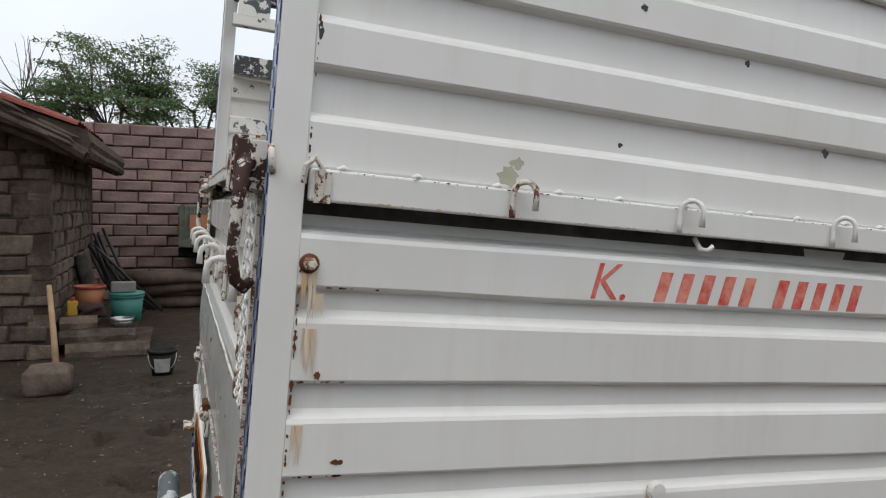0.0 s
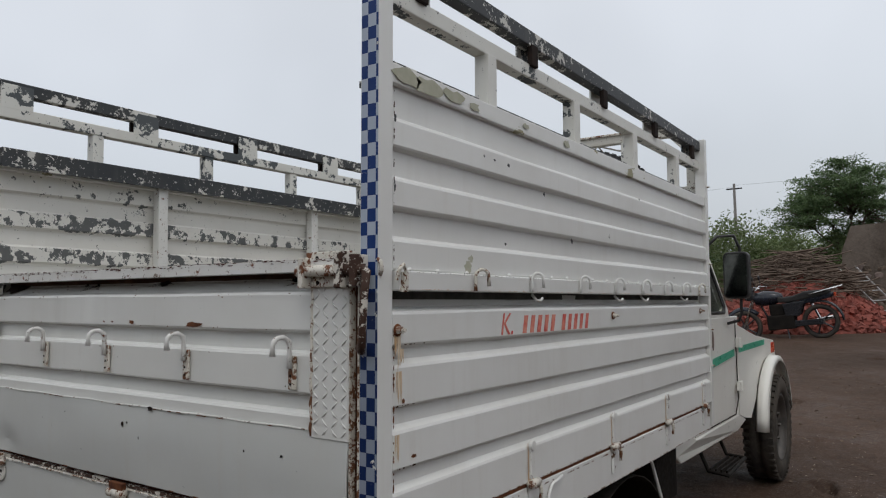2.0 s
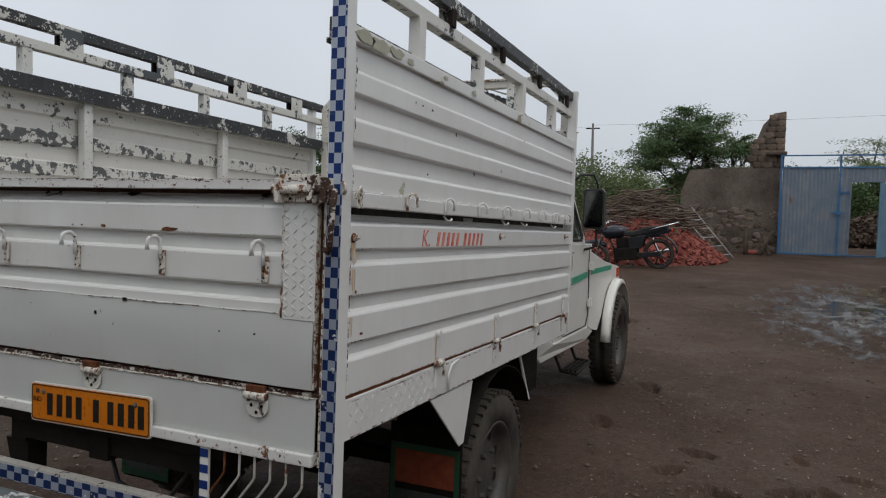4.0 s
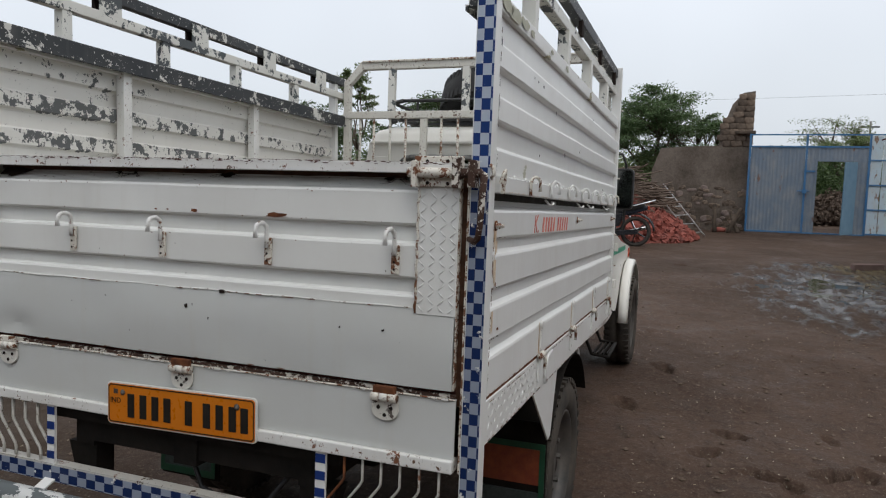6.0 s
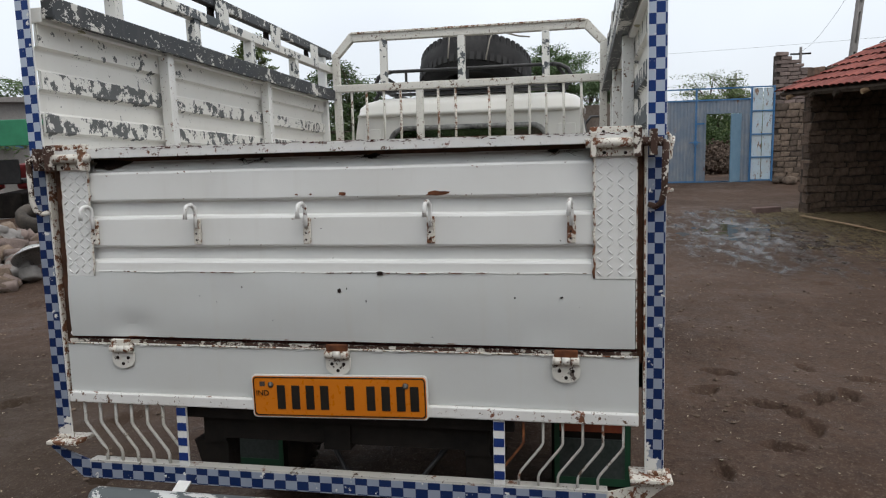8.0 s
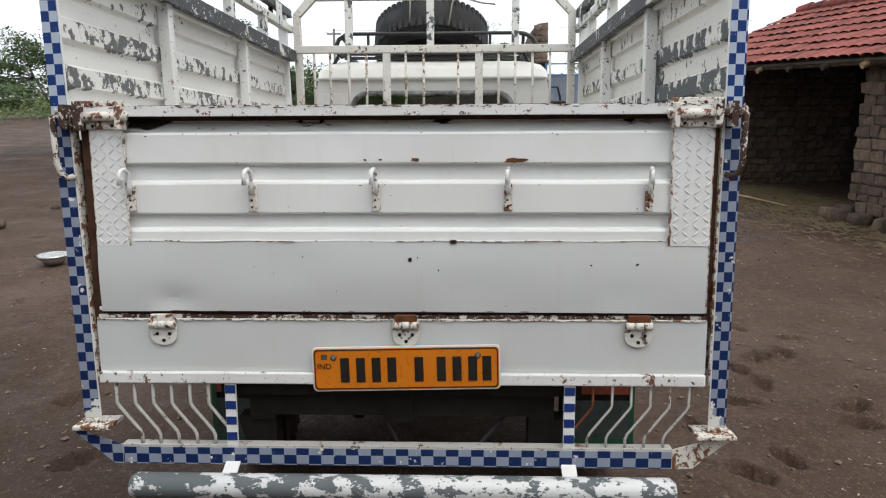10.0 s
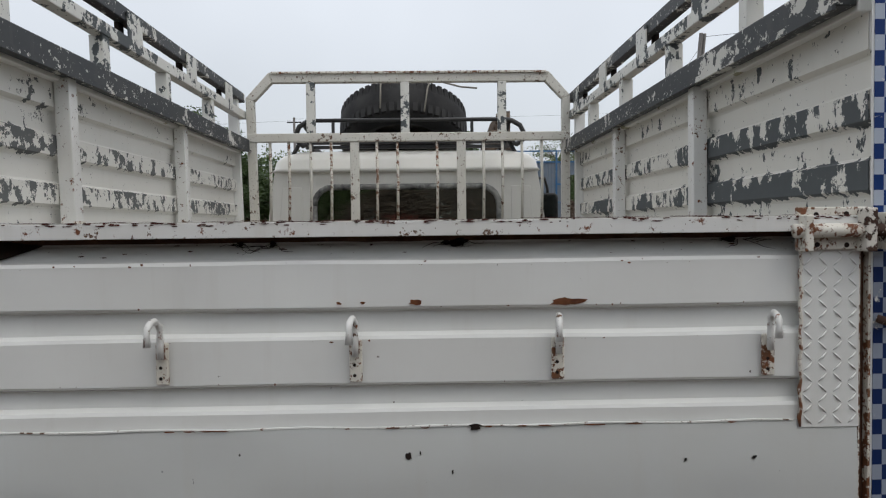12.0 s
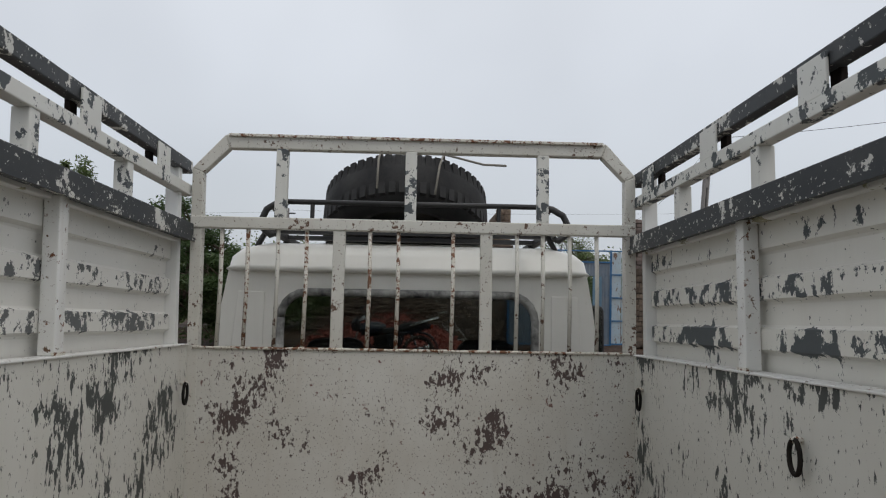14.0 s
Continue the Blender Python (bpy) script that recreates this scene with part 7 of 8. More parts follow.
# brick pier beyond the gate
wall_core("wall_pier", (GX + 0.1, -5.88), (GX + 0.1, -8.5), -0.05, 2.55, 0.4, dark_mortar, "stone wall with brick courses beside the gate", 0.02, [(0.0, 3.18), (0.10, 3.18), (0.11, 3.0), (0.19, 3.0), (0.20, 2.85), (0.30, 2.85), (0.31, 2.5), (1.0, 2.5)])

# ---- cattle shed with tiled roof ----
SA = Vector((12.38, -4.75, 0))
SU = Vector((-0.979, -0.202, 0)).normalized()
SN = Vector((0.202, -0.979, 0)).normalized()


def shed_at(u, n, z):
    return SA + SU * u + SN * n + Vector((0, 0, z))


SHED_ANGLE = math.atan2(SU.y, SU.x)
shed = thing("cattle_shed", "open stone cattle shed with red clay tile roof", "shed")


def shed_box(name, u0, u1, n0, n1, z0, z1, mat, label="", bevel=0.0):
    pts = [shed_at(u, n, z) for z in (z0, z1) for n in (n0, n1) for u in (u0, u1)]
    return part(name, Shape().add(pts, [(0, 2, 3, 1), (4, 5, 7, 6), (0, 1, 5, 4), (2, 6, 7, 3), (0, 4, 6, 2), (1, 3, 7, 5)]), mat, shed, label, bevel)


shed_box("end_wall", -0.33, -0.02, 0.04, 4.2, -0.05, 2.25, dark_mortar)
shed_box("front_wall", 4.15, 9.5, 0.04, 0.40, -0.05, 2.2, dark_mortar)
shed_box("back_wall", -0.3, 1.55, 4.0, 4.35, -0.05, 2.2, dark_mortar)
shed_box("back_wall", 1.70, 2.40, 4.0, 4.35, -0.05, 2.2, dark_mortar)
shed_box("back_wall", 2.55, 9.5, 4.0, 4.35, -0.05, 2.2, dark_mortar)
for u0 in (1.55, 2.40):
    shed_box("back_wall", u0, u0 + 0.15, 4.0, 4.35, -0.05, 1.80, dark_mortar)
    shed_box("back_wall", u0, u0 + 0.15, 4.0, 4.35, 1.98, 2.2, dark_mortar)
shed_box("near_wall", 9.2, 9.5, 0.4, 4.0, -0.05, 2.2, dark_mortar)
EAVE_Z, SLOPE = 2.13, 0.408
roof_z = lambda n: EAVE_Z + (n + 0.45) * SLOPE if n < 2.05 else EAVE_Z + 2.5 * SLOPE - (n - 2.05) * SLOPE
for n0, n1 in ((-0.45, 2.05), (4.6, 2.05)):
    q = [shed_at(-0.3, n0, roof_z(n0) - 0.03), shed_at(9.8, n0, roof_z(n0) - 0.03), shed_at(9.8, n1, roof_z(n1) - 0.03), shed_at(-0.3, n1, roof_z(n1) - 0.03)]
    part("roof_deck", Shape().slab(q, (0, 0, -0.03)), old_wood, shed)
part("eave_beam", Shape().tube([shed_at(-0.3, -0.38, 2.08), shed_at(3, -0.38, 2.06), shed_at(9.7, -0.38, 2.07)], 0.04, 8), old_wood, shed)
part("front_beam", Shape().tube([shed_at(-0.2, 0.2, 2.27), shed_at(4.4, 0.2, 2.25)], 0.08, 8), old_wood, shed)
for k in range(13):
    u = 0.1 + k * 0.75
    part("rafter", Shape().tube([shed_at(u, -0.50, roof_z(-0.5) - 0.10), shed_at(u, 2.0, roof_z(2.0) - 0.10)], 0.04, 7), old_wood if k % 3 else pale_wood, shed)
for k in range(29):
    ridge = EAVE_Z + 2.5 * SLOPE + 0.03
    part("ridge_tile", Shape().tube([shed_at(-0.35 + 0.35 * k, 2.05, ridge), shed_at(0.04 + 0.35 * k, 2.05, ridge + 0.022)], [0.078, 0.096], 10), roof_tile, shed)
# straw on the ground before the shed
rng = random.Random(40)
s = Shape()
for k in range(7000):
    u, n = rng.uniform(-0.8, 7.5), rng.gauss(-0.05, 0.62)
    c = shed_at(u, n, 0)
    a, l_ = rng.uniform(0, math.pi), rng.uniform(0.06, 0.24)
    d = Vector((math.cos(a), math.sin(a), rng.uniform(-0.1, 0.25))) * l_
    z = ground_height(c.x, c.y) + rng.uniform(0.004, 0.03)
    w = Vector((-d.y, d.x, 0)).normalized() * 0.006
    p = Vector((c.x, c.y, z))
    s.add([p - d * 0.5 - w, p - d * 0.5 + w, p + d * 0.5 + w, p + d * 0.5 - w], [(0, 1, 2, 3)])
solo("straw_litter", s, straw, "scattered old straw on mud before the shed", "straw", kind="stuff")
for k, (u, n, sz) in enumerate(((3.86, 0.10, 0.17), (3.84, -0.12, 0.15), (4.1, -0.14, 0.16), (4.45, -0.13, 0.15), (4.85, -0.12, 0.14), (3.88, 0.36, 0.15))):
    p = shed_at(u, n, sz * 0.45)
    solo("base_boulder", blob(random.Random(140 + k), pose(p.x, p.y, p.z, 0, 0, 30 * k), (sz, sz * 0.7, sz * 0.75), 0.3, 2, 0.5), shed_stone, "rough brown stone at the foot of the shed pillar", "stone", group="pillar foot stones", smooth=True)
solo("fallen_brick", Shape().box(-0.24, 0.24, -0.11, 0.11, 0.0, 0.11), pink_block, "loose pinkish block lying in the puddle", "brick", pose(12.75, -4.15, -0.01, 3, 2, 100), bevel=0.015)
solo("bamboo_stick", Shape().tube([(12.0, -4.55, 0.03), (10.6, -5.0, 0.035), (9.6, -5.25, 0.03)], [0.018, 0.016, 0.013], 7), pale_wood, "thin pale bamboo stick on muddy ground", "stick", smooth=True)
for (x, y, z, x2, y2, z2) in ((19.10, -1.62, 0.0, 19.54, -1.60, 0.66), (19.05, -1.95, 0.0, 19.54, -2.26, 0.58), (19.15, -2.20, 0.0, 19.54, -2.00, 0.50)):
    solo("wood_post", Shape().tube([(x, y, z), ((x + x2) / 2, (y + y2) / 2 + 0.01, (z + z2) / 2), (x2, y2, z2)], [0.06, 0.05, 0.045], 8), old_wood, "short weathered post leaning on the wall", "post", group="leaning posts", smooth=True)
solo("base_stone", blob(random.Random(77), pose(19.3, -1.72, 0.05), (0.10, 0.19, 0.06), 0.3, 2), red_rubble, "reddish stone at the wall foot", "stone", smooth=True)
for k, (x, y, sx) in enumerate(((19.2, -5.95, 0.16), (19.0, -6.05, 0.13), (19.05, -5.8, 0.10), (18.8, -6.1, 0.18))):
    solo("loose_stone", blob(random.Random(80 + k), pose(x, y, sx * 0.5), (sx, sx * 0.8, sx * 0.6), 0.35, 2), yard_stone, "loose rough stone at the foot of the wall", "stone", group="loose stones", smooth=True)

# ---- rubble pile with sticks ----
def pile_height(x, y):
    d = math.hypot((x - 16.75) / 1.75, (y - 0.85) / 2.05)
    return 1.22 * max(0.0, 1 - d) ** 0.85


rng = random.Random(50)
pile = thing("rubble_pile", "heap of broken red bricks", "rubble")
s = Shape()
N = 26
grid = [(14.9 + 3.7 * i / N, -1.3 + 4.3 * j / N) for j in range(N + 1) for i in range(N + 1)]
s.add([(x, y, pile_height(x, y) - 0.04) for x, y in grid], [(j * (N + 1) + i, j * (N + 1) + i + 1, (j + 1) * (N + 1) + i + 1, (j + 1) * (N + 1) + i) for j in range(N) for i in range(N)])
part("mound", s, red_rubble, pile)
s, made = Shape(), 0
brick_mesh = []
for k in range(5):
    q = Shape()
    q.box(-0.11 * rng.uniform(0.5, 1.0), 0.11 * rng.uniform(0.6, 1.0), -0.05, 0.05, -0.033, 0.033)
    q.v = [(x + rng.uniform(-0.012, 0.012), y + rng.uniform(-0.012, 0.012), z + rng.uniform(-0.008, 0.008)) for x, y, z in q.v]
    brick_mesh.append(q.data("brick", bpy.data.materials["broken_red_brick"]))
while made < 1250:
    x, y = rng.uniform(14.95, 17.8), rng.uniform(-1.25, 2.9)
    h = pile_height(x, y)
    if h < 0.015:
        continue
    made += 1
    m = pose(x, y, h + rng.uniform(-0.03, 0.03), rng.uniform(-40, 40), rng.uniform(-40, 40), rng.uniform(0, 180))
    if made <= 280 and x < 16.7 and y < 1.6:
        o = new("brick", rng.choice(brick_mesh))
        o.parent = pile
        o.matrix_world = m
    else:
        s.box(-0.11 * rng.uniform(0.4, 1), 0.11 * rng.uniform(0.4, 1), -0.05, 0.05, -0.033, 0.033, m)
tagged(part("broken_bricks", s, red_rubble, pile), kind="stuff")
rng = random.Random(51)
s = Shape()
for k in range(520):
    y = rng.gauss(0.98, 0.70)
    x = 16.85 + rng.gauss(0, 0.42)
    if abs(y - 0.8) > 1.75 or y < -0.35:
        continue
    z = pile_height(x, y) + 0.05 + abs(rng.gauss(0.10, 0.16)) * max(0.2, 1 - abs(y - 0.7) / 1.7)
    a, l_ = rng.gauss(math.pi / 2, 0.5), rng.uniform(0.5, 1.5)
    d = Vector((math.cos(a), math.sin(a), rng.gauss(0, 0.16))) * l_ / 2
    b = Vector((rng.uniform(-0.06, 0.06), rng.uniform(-0.06, 0.06), rng.uniform(-0.03, 0.07)))
    c = Vector((x, y, z))
    r = rng.uniform(0.008, 0.02)
    s.tube([c - d, c + b, c + d], [r, r * 0.85, r * 0.5], 4)
solo("stick_heap", s, dry_stick, "tangled heap of dry brown sticks on the rubble", "sticks", kind="stuff")
ladder = thing("steel_ladder", "rusty steel ladder leaning on the brick rubble", "ladder")
la, lb = Vector((17.1, -1.08, 0.02)), Vector((16.9, -0.03, 1.2))
off = Vector((0.47, -0.30, 0.0))
for o in (Vector((0, 0, 0)), off):
    part("rail", Shape().tube([la + o, lb + o], 0.017, 7), bare_steel, ladder)
for k in range(6):
    p = la + (lb - la) * (0.08 + 0.165 * k)
    part("rung", Shape().tube([p, p + off], 0.012, 6), bare_steel, ladder)

# ---- motorcycle ----
bike = thing("motorcycle", "dark blue-black motorcycle parked beside the brick rubble", "motorcycle", pose(13.25, -0.08, 0.0, 0, 6, 90))
bike_black = rough_surface("bike_black_paint", (0.012, 0.013, 0.016), (0.025, 0.027, 0.032), 9, 0.28, 0.03)
bike_blue = rough_surface("bike_dark_blue_paint", (0.010, 0.013, 0.020), (0.016, 0.02, 0.032), 9, 0.25, 0.02)
for x in (0.0, 1.28):
    w = part("wheel", Shape().lathe([(0.235, -0.035), (0.27, -0.05), (0.30, -0.035), (0.305, 0.0), (0.30, 0.035), (0.27, 0.05), (0.235, 0.035)], (x, 0, 0.305), "y", 32), tyre_rubber, bike, "thin black wheel", smooth=True)
    part("rim", Shape().lathe([(0.238, -0.02), (0.238, 0.02), (0.222, 0.02), (0.222, -0.02)], (x, 0, 0.305), "y", 28), bike_black, w)
    part("hub", Shape().lathe([(0, -0.05), (0.06, -0.05), (0.06, 0.05), (0, 0.05)], (x, 0, 0.305), "y", 14, closed=False), rim_metal, w)
    for k in range(5):
        a = 2 * math.pi * k / 5
        part("spoke", Shape().tube([(x, 0, 0.305), (x + 0.23 * math.cos(a), 0, 0.305 + 0.23 * math.sin(a))], 0.014, 6), bike_black, w)
part("tank", Shape().lathe([(0.0, -0.27), (0.07, -0.25), (0.12, -0.12), (0.14, 0.05), (0.11, 0.20), (0.0, 0.26)], (0.82, 0, 0.80), "x", 20, closed=False), bike_blue, bike, "dark blue fuel tank", smooth=True)
part("seat", Shape().slab([(x, -0.12, z) for x, z in ((0.64, 0.70), (0.45, 0.69), (0.2, 0.72), (-0.20, 0.78), (-0.24, 0.83), (-0.16, 0.86), (0.2, 0.86), (0.40, 0.80), (0.55, 0.79), (0.64, 0.83))], (0, 0.24, 0)), spare_rubber, bike, "black long seat", 0.03)
for sy_ in (-1, 1):
    part("side_cover", Shape().slab([(x, sy_ * 0.12, z) for x, z in ((0.20, 0.70), (0.56, 0.68), (0.54, 0.46), (0.30, 0.44))], (0, sy_ * 0.03, 0)), bike_black, bike, "black side cover", 0.01)
part("rear_guard", Shape().tube([(0.36 * math.cos(a), 0, 0.305 + 0.36 * math.sin(a)) for a in [radians(70 + 14 * k) for k in range(9)]], 0.075, 8, 0.3), bike_black, bike, "black rear mudguard", smooth=True)
part("chain_case", Shape().box(-0.05, 0.48, 0.105, 0.135, 0.26, 0.36).box(-0.05, 0.48, -0.135, -0.12, 0.27, 0.34), bike_black, bike, "", 0.015)
part("front_cowl", Shape().slab([(x, -0.10, z) for x, z in ((1.0, 0.80), (1.16, 0.78), (1.20, 0.94), (1.06, 1.06))], (0, 0.20, 0)), bike_black, bike, "", 0.03)
part("tail", Shape().slab([(x, -0.09, z) for x, z in ((0.30, 0.62), (0.30, 0.74), (-0.18, 0.79), (-0.28, 0.80), (-0.26, 0.72))], (0, 0.18, 0)), bike_blue, bike, "", 0.02)
part("tail_lamp", Shape().box(-0.31, -0.27, -0.06, 0.06, 0.72, 0.79), red_lens, bike, "", 0.01)
part("grab_rail", Shape().tube([(0.12, -0.13, 0.80), (-0.2, -0.13, 0.86), (-0.42, -0.10, 0.90), (-0.42, 0.10, 0.90), (-0.2, 0.13, 0.86), (0.12, 0.13, 0.80)], 0.013, 7), rusty_chrome, bike, "chrome grab rail", smooth=True)
part("engine", Shape().box(0.40, 0.86, -0.15, 0.15, 0.22, 0.48).box(0.55, 0.80, -0.10, 0.10, 0.48, 0.68), chassis_black, bike, "", 0.02)
part("bike_frame", Shape().tube([(1.02, 0, 0.88), (0.86, 0, 0.45), (0.78, 0, 0.28), (0.40, 0, 0.28), (0.34, 0, 0.66), (1.02, 0, 0.82)], 0.02, 7).tube([(0.34, 0, 0.66), (-0.15, 0, 0.74)], 0.016, 7), bike_black, bike)
part("swing_arm", Shape().tube([(0.42, 0.10, 0.32), (0.0, 0.10, 0.305)], 0.018, 7).tube([(0.42, -0.10, 0.32), (0.0, -0.10, 0.305)], 0.018, 7), bike_black, bike)
part("shock", Shape().tube([(0.02, -0.12, 0.34), (0.14, -0.12, 0.70)], 0.022, 8), rusty_chrome, bike)
part("exhaust", Shape().tube([(0.80, -0.13, 0.40), (0.84, -0.14, 0.26), (0.55, -0.15, 0.24), (0.30, -0.15, 0.27), (-0.22, -0.15, 0.36)], [0.018, 0.018, 0.02, 0.04, 0.038], 9), rusty_chrome, bike, smooth=True)
part("fork", Shape().tube([(1.28, 0.07, 0.305), (1.02, 0.07, 0.92)], 0.018, 8).tube([(1.28, -0.07, 0.305), (1.02, -0.07, 0.92)], 0.018, 8), rusty_chrome, bike)
part("front_guard", Shape().tube([(1.28 + 0.34 * math.cos(a), 0, 0.305 + 0.34 * math.sin(a)) for a in [radians(20 + 15 * k) for k in range(9)]], 0.045, 7, 0.4), bike_blue, bike, smooth=True)
part("handlebar", Shape().tube([(0.86, 0.36, 1.00), (0.98, 0.24, 1.03), (1.02, 0.08, 0.96), (1.02, -0.08, 0.96), (0.98, -0.24, 1.03), (0.86, -0.36, 1.00)], 0.013, 7), rusty_chrome, bike, smooth=True)
part("headlamp", Shape().lathe([(0, -0.08), (0.06, -0.07), (0.09, 0.04), (0.085, 0.07), (0, 0.08)], (1.12, 0, 0.88), "x", 18, closed=False), bike_black, bike, smooth=True)
for sy_ in (-1, 1):
    part("bike_mirror", Shape().tube([(0.95, sy_ * 0.24, 1.03), (0.97, sy_ * 0.30, 1.16)], 0.006, 6).lathe([(0, -0.012), (0.045, -0.012), (0.045, 0.012), (0, 0.012)], (0.97, sy_ * 0.31, 1.19), "x", 14), bike_black, bike)
part("side_stand", Shape().tube([(0.55, 0.08, 0.28), (0.50, 0.24, -0.06)], 0.012, 6), bike_black, bike)

# ---- left yard: stones, tractor, plain building ----
rng = random.Random(60)
s = Shape()
rub = thing("stone_heap", "heap of broken stones, bricks and plaster lumps", "rubble")
for k in range(150):
    x, y = 6.0 + max(-0.9, rng.gauss(0, 0.65)), 6.55 + max(-0.8, rng.gauss(0, 0.5))
    h = 0.55 * math.exp(-(((x - 6.1) / 0.9) ** 2 + ((y - 6.7) / 0.75) ** 2))
    sz = rng.uniform(0.05, 0.17)
    st = new("stone", blob(rng, Matrix.Identity(4), (sz, sz * rng.uniform(0.6, 1), sz * rng.uniform(0.4, 0.8)), 0.45, 2, 0.55).data("stone", rng.choice((yard_stone, yard_stone, brown_brick, brown_brick, concrete)), True))
    st.parent = rub
    st.matrix_world = pose(x, y, h * rng.uniform(0.6, 1.0) + sz * 0.25, rng.uniform(-30, 30), rng.uniform(-30, 30), rng.uniform(0, 360))
loose_tyre("dumped_tyre", "dusty tyre dumped on the stone heap", pose(6.9, 6.7, 0.62, 18, -12, 0), 0.33, 0.10)
pail("metal_pan", "grey metal mortar pan tipped on stones", "pan", (5.55, 5.75, 0.42), 0.14, 0.24, 0.10, bare_steel, bare_steel, False).matrix_world = pose(5.55, 5.75, 0.40, 150, 20, 0)
tractor = thing("tractor", "red tractor with green canopy parked by the building", "tractor", pose(8.6, 8.6, 0, 0, 0, 20))
tr_red = chipped_paint("tractor_red_paint", (0.36, 0.025, 0.03), (0.10, 0.06, 0.05), chip=0.72, scale=6.0, rust=0.74)
tr_green = rough_surface("green_canopy_sheet", (0.015, 0.15, 0.07), (0.03, 0.22, 0.11), 4, 0.6, 0.1)
for yy in (-0.75, 0.75):
    w = part("rear_wheel", Shape().lathe([(0.40, -0.17), (0.58, -0.20), (0.68, -0.16), (0.70, 0), (0.68, 0.16), (0.58, 0.20), (0.40, 0.17)], (0, yy, 0.70), "y", 36), tyre_rubber, tractor, "large ribbed tractor wheel", smooth=True)
    part("rim", Shape().lathe([(0.42, -0.10), (0.36, -0.04), (0.12, -0.03), (0.0, -0.03)], (0, yy, 0.70), "y", 24, closed=False), tr_red, w, smooth=True)
    part("front_wheel", Shape().lathe([(0.18, -0.08), (0.30, -0.09), (0.36, 0), (0.30, 0.09), (0.18, 0.08)], (1.9, yy * 0.8, 0.36), "y", 28), tyre_rubber, tractor, smooth=True)
    part("fender", Shape().tube([(0.78 * math.cos(a), yy * 0.86, 0.70 + 0.78 * math.sin(a)) for a in [radians(10 + 16 * k) for k in range(11)]], 0.20, 8, 0.15), tr_red, tractor, smooth=True)
    for x in (-0.55, 0.65):
        part("canopy_post", Shape().tube([(x, yy * 0.75, 1.2), (x, yy * 0.75, 2.0)], 0.022, 7), chassis_black, tractor)
part("bonnet", Shape().box(0.7, 2.2, -0.27, 0.27, 0.85, 1.30), tr_red, tractor, "red bonnet", 0.06)
part("gearbox", Shape().box(-0.3, 2.1, -0.20, 0.20, 0.45, 0.85), chassis_black, tractor, "", 0.03)
part("canopy", Shape().box(-0.75, 0.80, -0.72, 0.72, 1.95, 2.02).box(-0.77, -0.75, -0.72, 0.72, 1.62, 2.02), tr_green, tractor, "green sheet canopy", 0.02)
part("seat", Shape().box(-0.25, 0.15, -0.22, 0.22, 1.0, 1.08).box(-0.30, -0.25, -0.22, 0.22, 1.0, 1.4), black_plastic, tractor, "", 0.03)
cart = thing("water_cart", "small white water tank on a two-wheeled cart", "cart", pose(14.3, 8.72, 0, 0, 0, 30))
part("tank", Shape().box(-0.24, 0.24, -0.20, 0.20, 0.50, 1.10), overlay_paint, cart, "", 0.06)
part("cart_frame", Shape().box(-0.45, 0.45, -0.26, 0.26, 0.42, 0.498), chassis_black, cart)
for yy in (-0.30, 0.30):
    part("cart_wheel", Shape().lathe([(0.12, -0.06), (0.26, -0.07), (0.28, 0), (0.26, 0.07), (0.12, 0.06)], (0, yy, 0.28), "y", 24), tyre_rubber, cart, smooth=True)
shedb = thing("plain_building", "low plain concrete farm building with dark window", "building", pose(9.5, 13.2, 0, 0, 0, -28))
part("wall", Shape().box(-5, 5, 0, 0.25, 0, 2.55).box(-5, -4.75, 0.25, 4, 0, 2.55).box(4.75, 5, 0.25, 4, 0, 2.55).box(-4.75, 4.75, 3.75, 4, 0, 2.55), concrete, shedb)
part("roof_slab", Shape().box(-5.15, 5.15, -0.15, 4.15, 2.55, 2.66), concrete, shedb)
for x in (-2.6, 0.2, 2.8):
    wnd = part("window", Shape().box(x - 0.55, x + 0.55, -0.03, -0.005, 1.55, 2.15), blue_frame, shedb, "dark window with blue frame")
    part("pane", Shape().box(x - 0.48, x + 0.48, -0.045, -0.032, 1.62, 2.08), black_hole, wnd)


# ---- poles and wires ----
for name, x, y, h, r in (("power_pole", 45, 8.2, 5.7, 0.11), ("power_pole", 35, -10.65, 4.8, 0.09), ("power_pole", 44, -9.6, 4.2, 0.08)):
    p = thing(name, "grey concrete power pole with cross arm", "pole", pose(x, y, 0), "power poles")
    part("shaft", Shape().tube([(0, 0, -0.3), (0, 0, h * 0.5), (0, 0, h)], [r, r * 0.85, r * 0.65], 8), concrete, p)
    part("cross_arm", Shape().box(-0.03, 0.03, -0.45, 0.45, h - 0.35, h - 0.27), chassis_black, p)
pp = thing("near_power_pole", "tall grey twin-leg concrete power pole", "pole", pose(16.9, -6.65, 0, 5, 0, 20))
part("shaft", Shape().box(-0.05, 0.05, -0.075, -0.025, -0.3, 5.3).box(-0.05, 0.05, 0.025, 0.075, -0.3, 5.3), concrete, pp, "", 0.01)
for k in range(5):
    part("web", Shape().box(-0.045, 0.045, -0.025, 0.025, 0.4 + k * 0.9, 0.6 + k * 0.9), concrete, pp)
wires = (((45, 8.2, 5.6), (40, -30, 6.2)), ((45, 8.2, 5.5), (52, 40, 6.0)), ((35, -10.65, 4.6), (16.9, -7.1, 5.12)), ((16.9, -7.1, 5.17), (6, -16, 5.6)))
for a, b in wires:
    a, b = Vector(a), Vector(b)
    pts = [a.lerp(b, k / 14) - Vector((0, 0, 0.35 * 4 * (k / 14) * (1 - k / 14))) for k in range(15)]
    solo("overhead_wire", Shape().tube(pts, 0.005, 4), chassis_black, "thin dark overhead wire between poles", "wire", group="overhead wires")


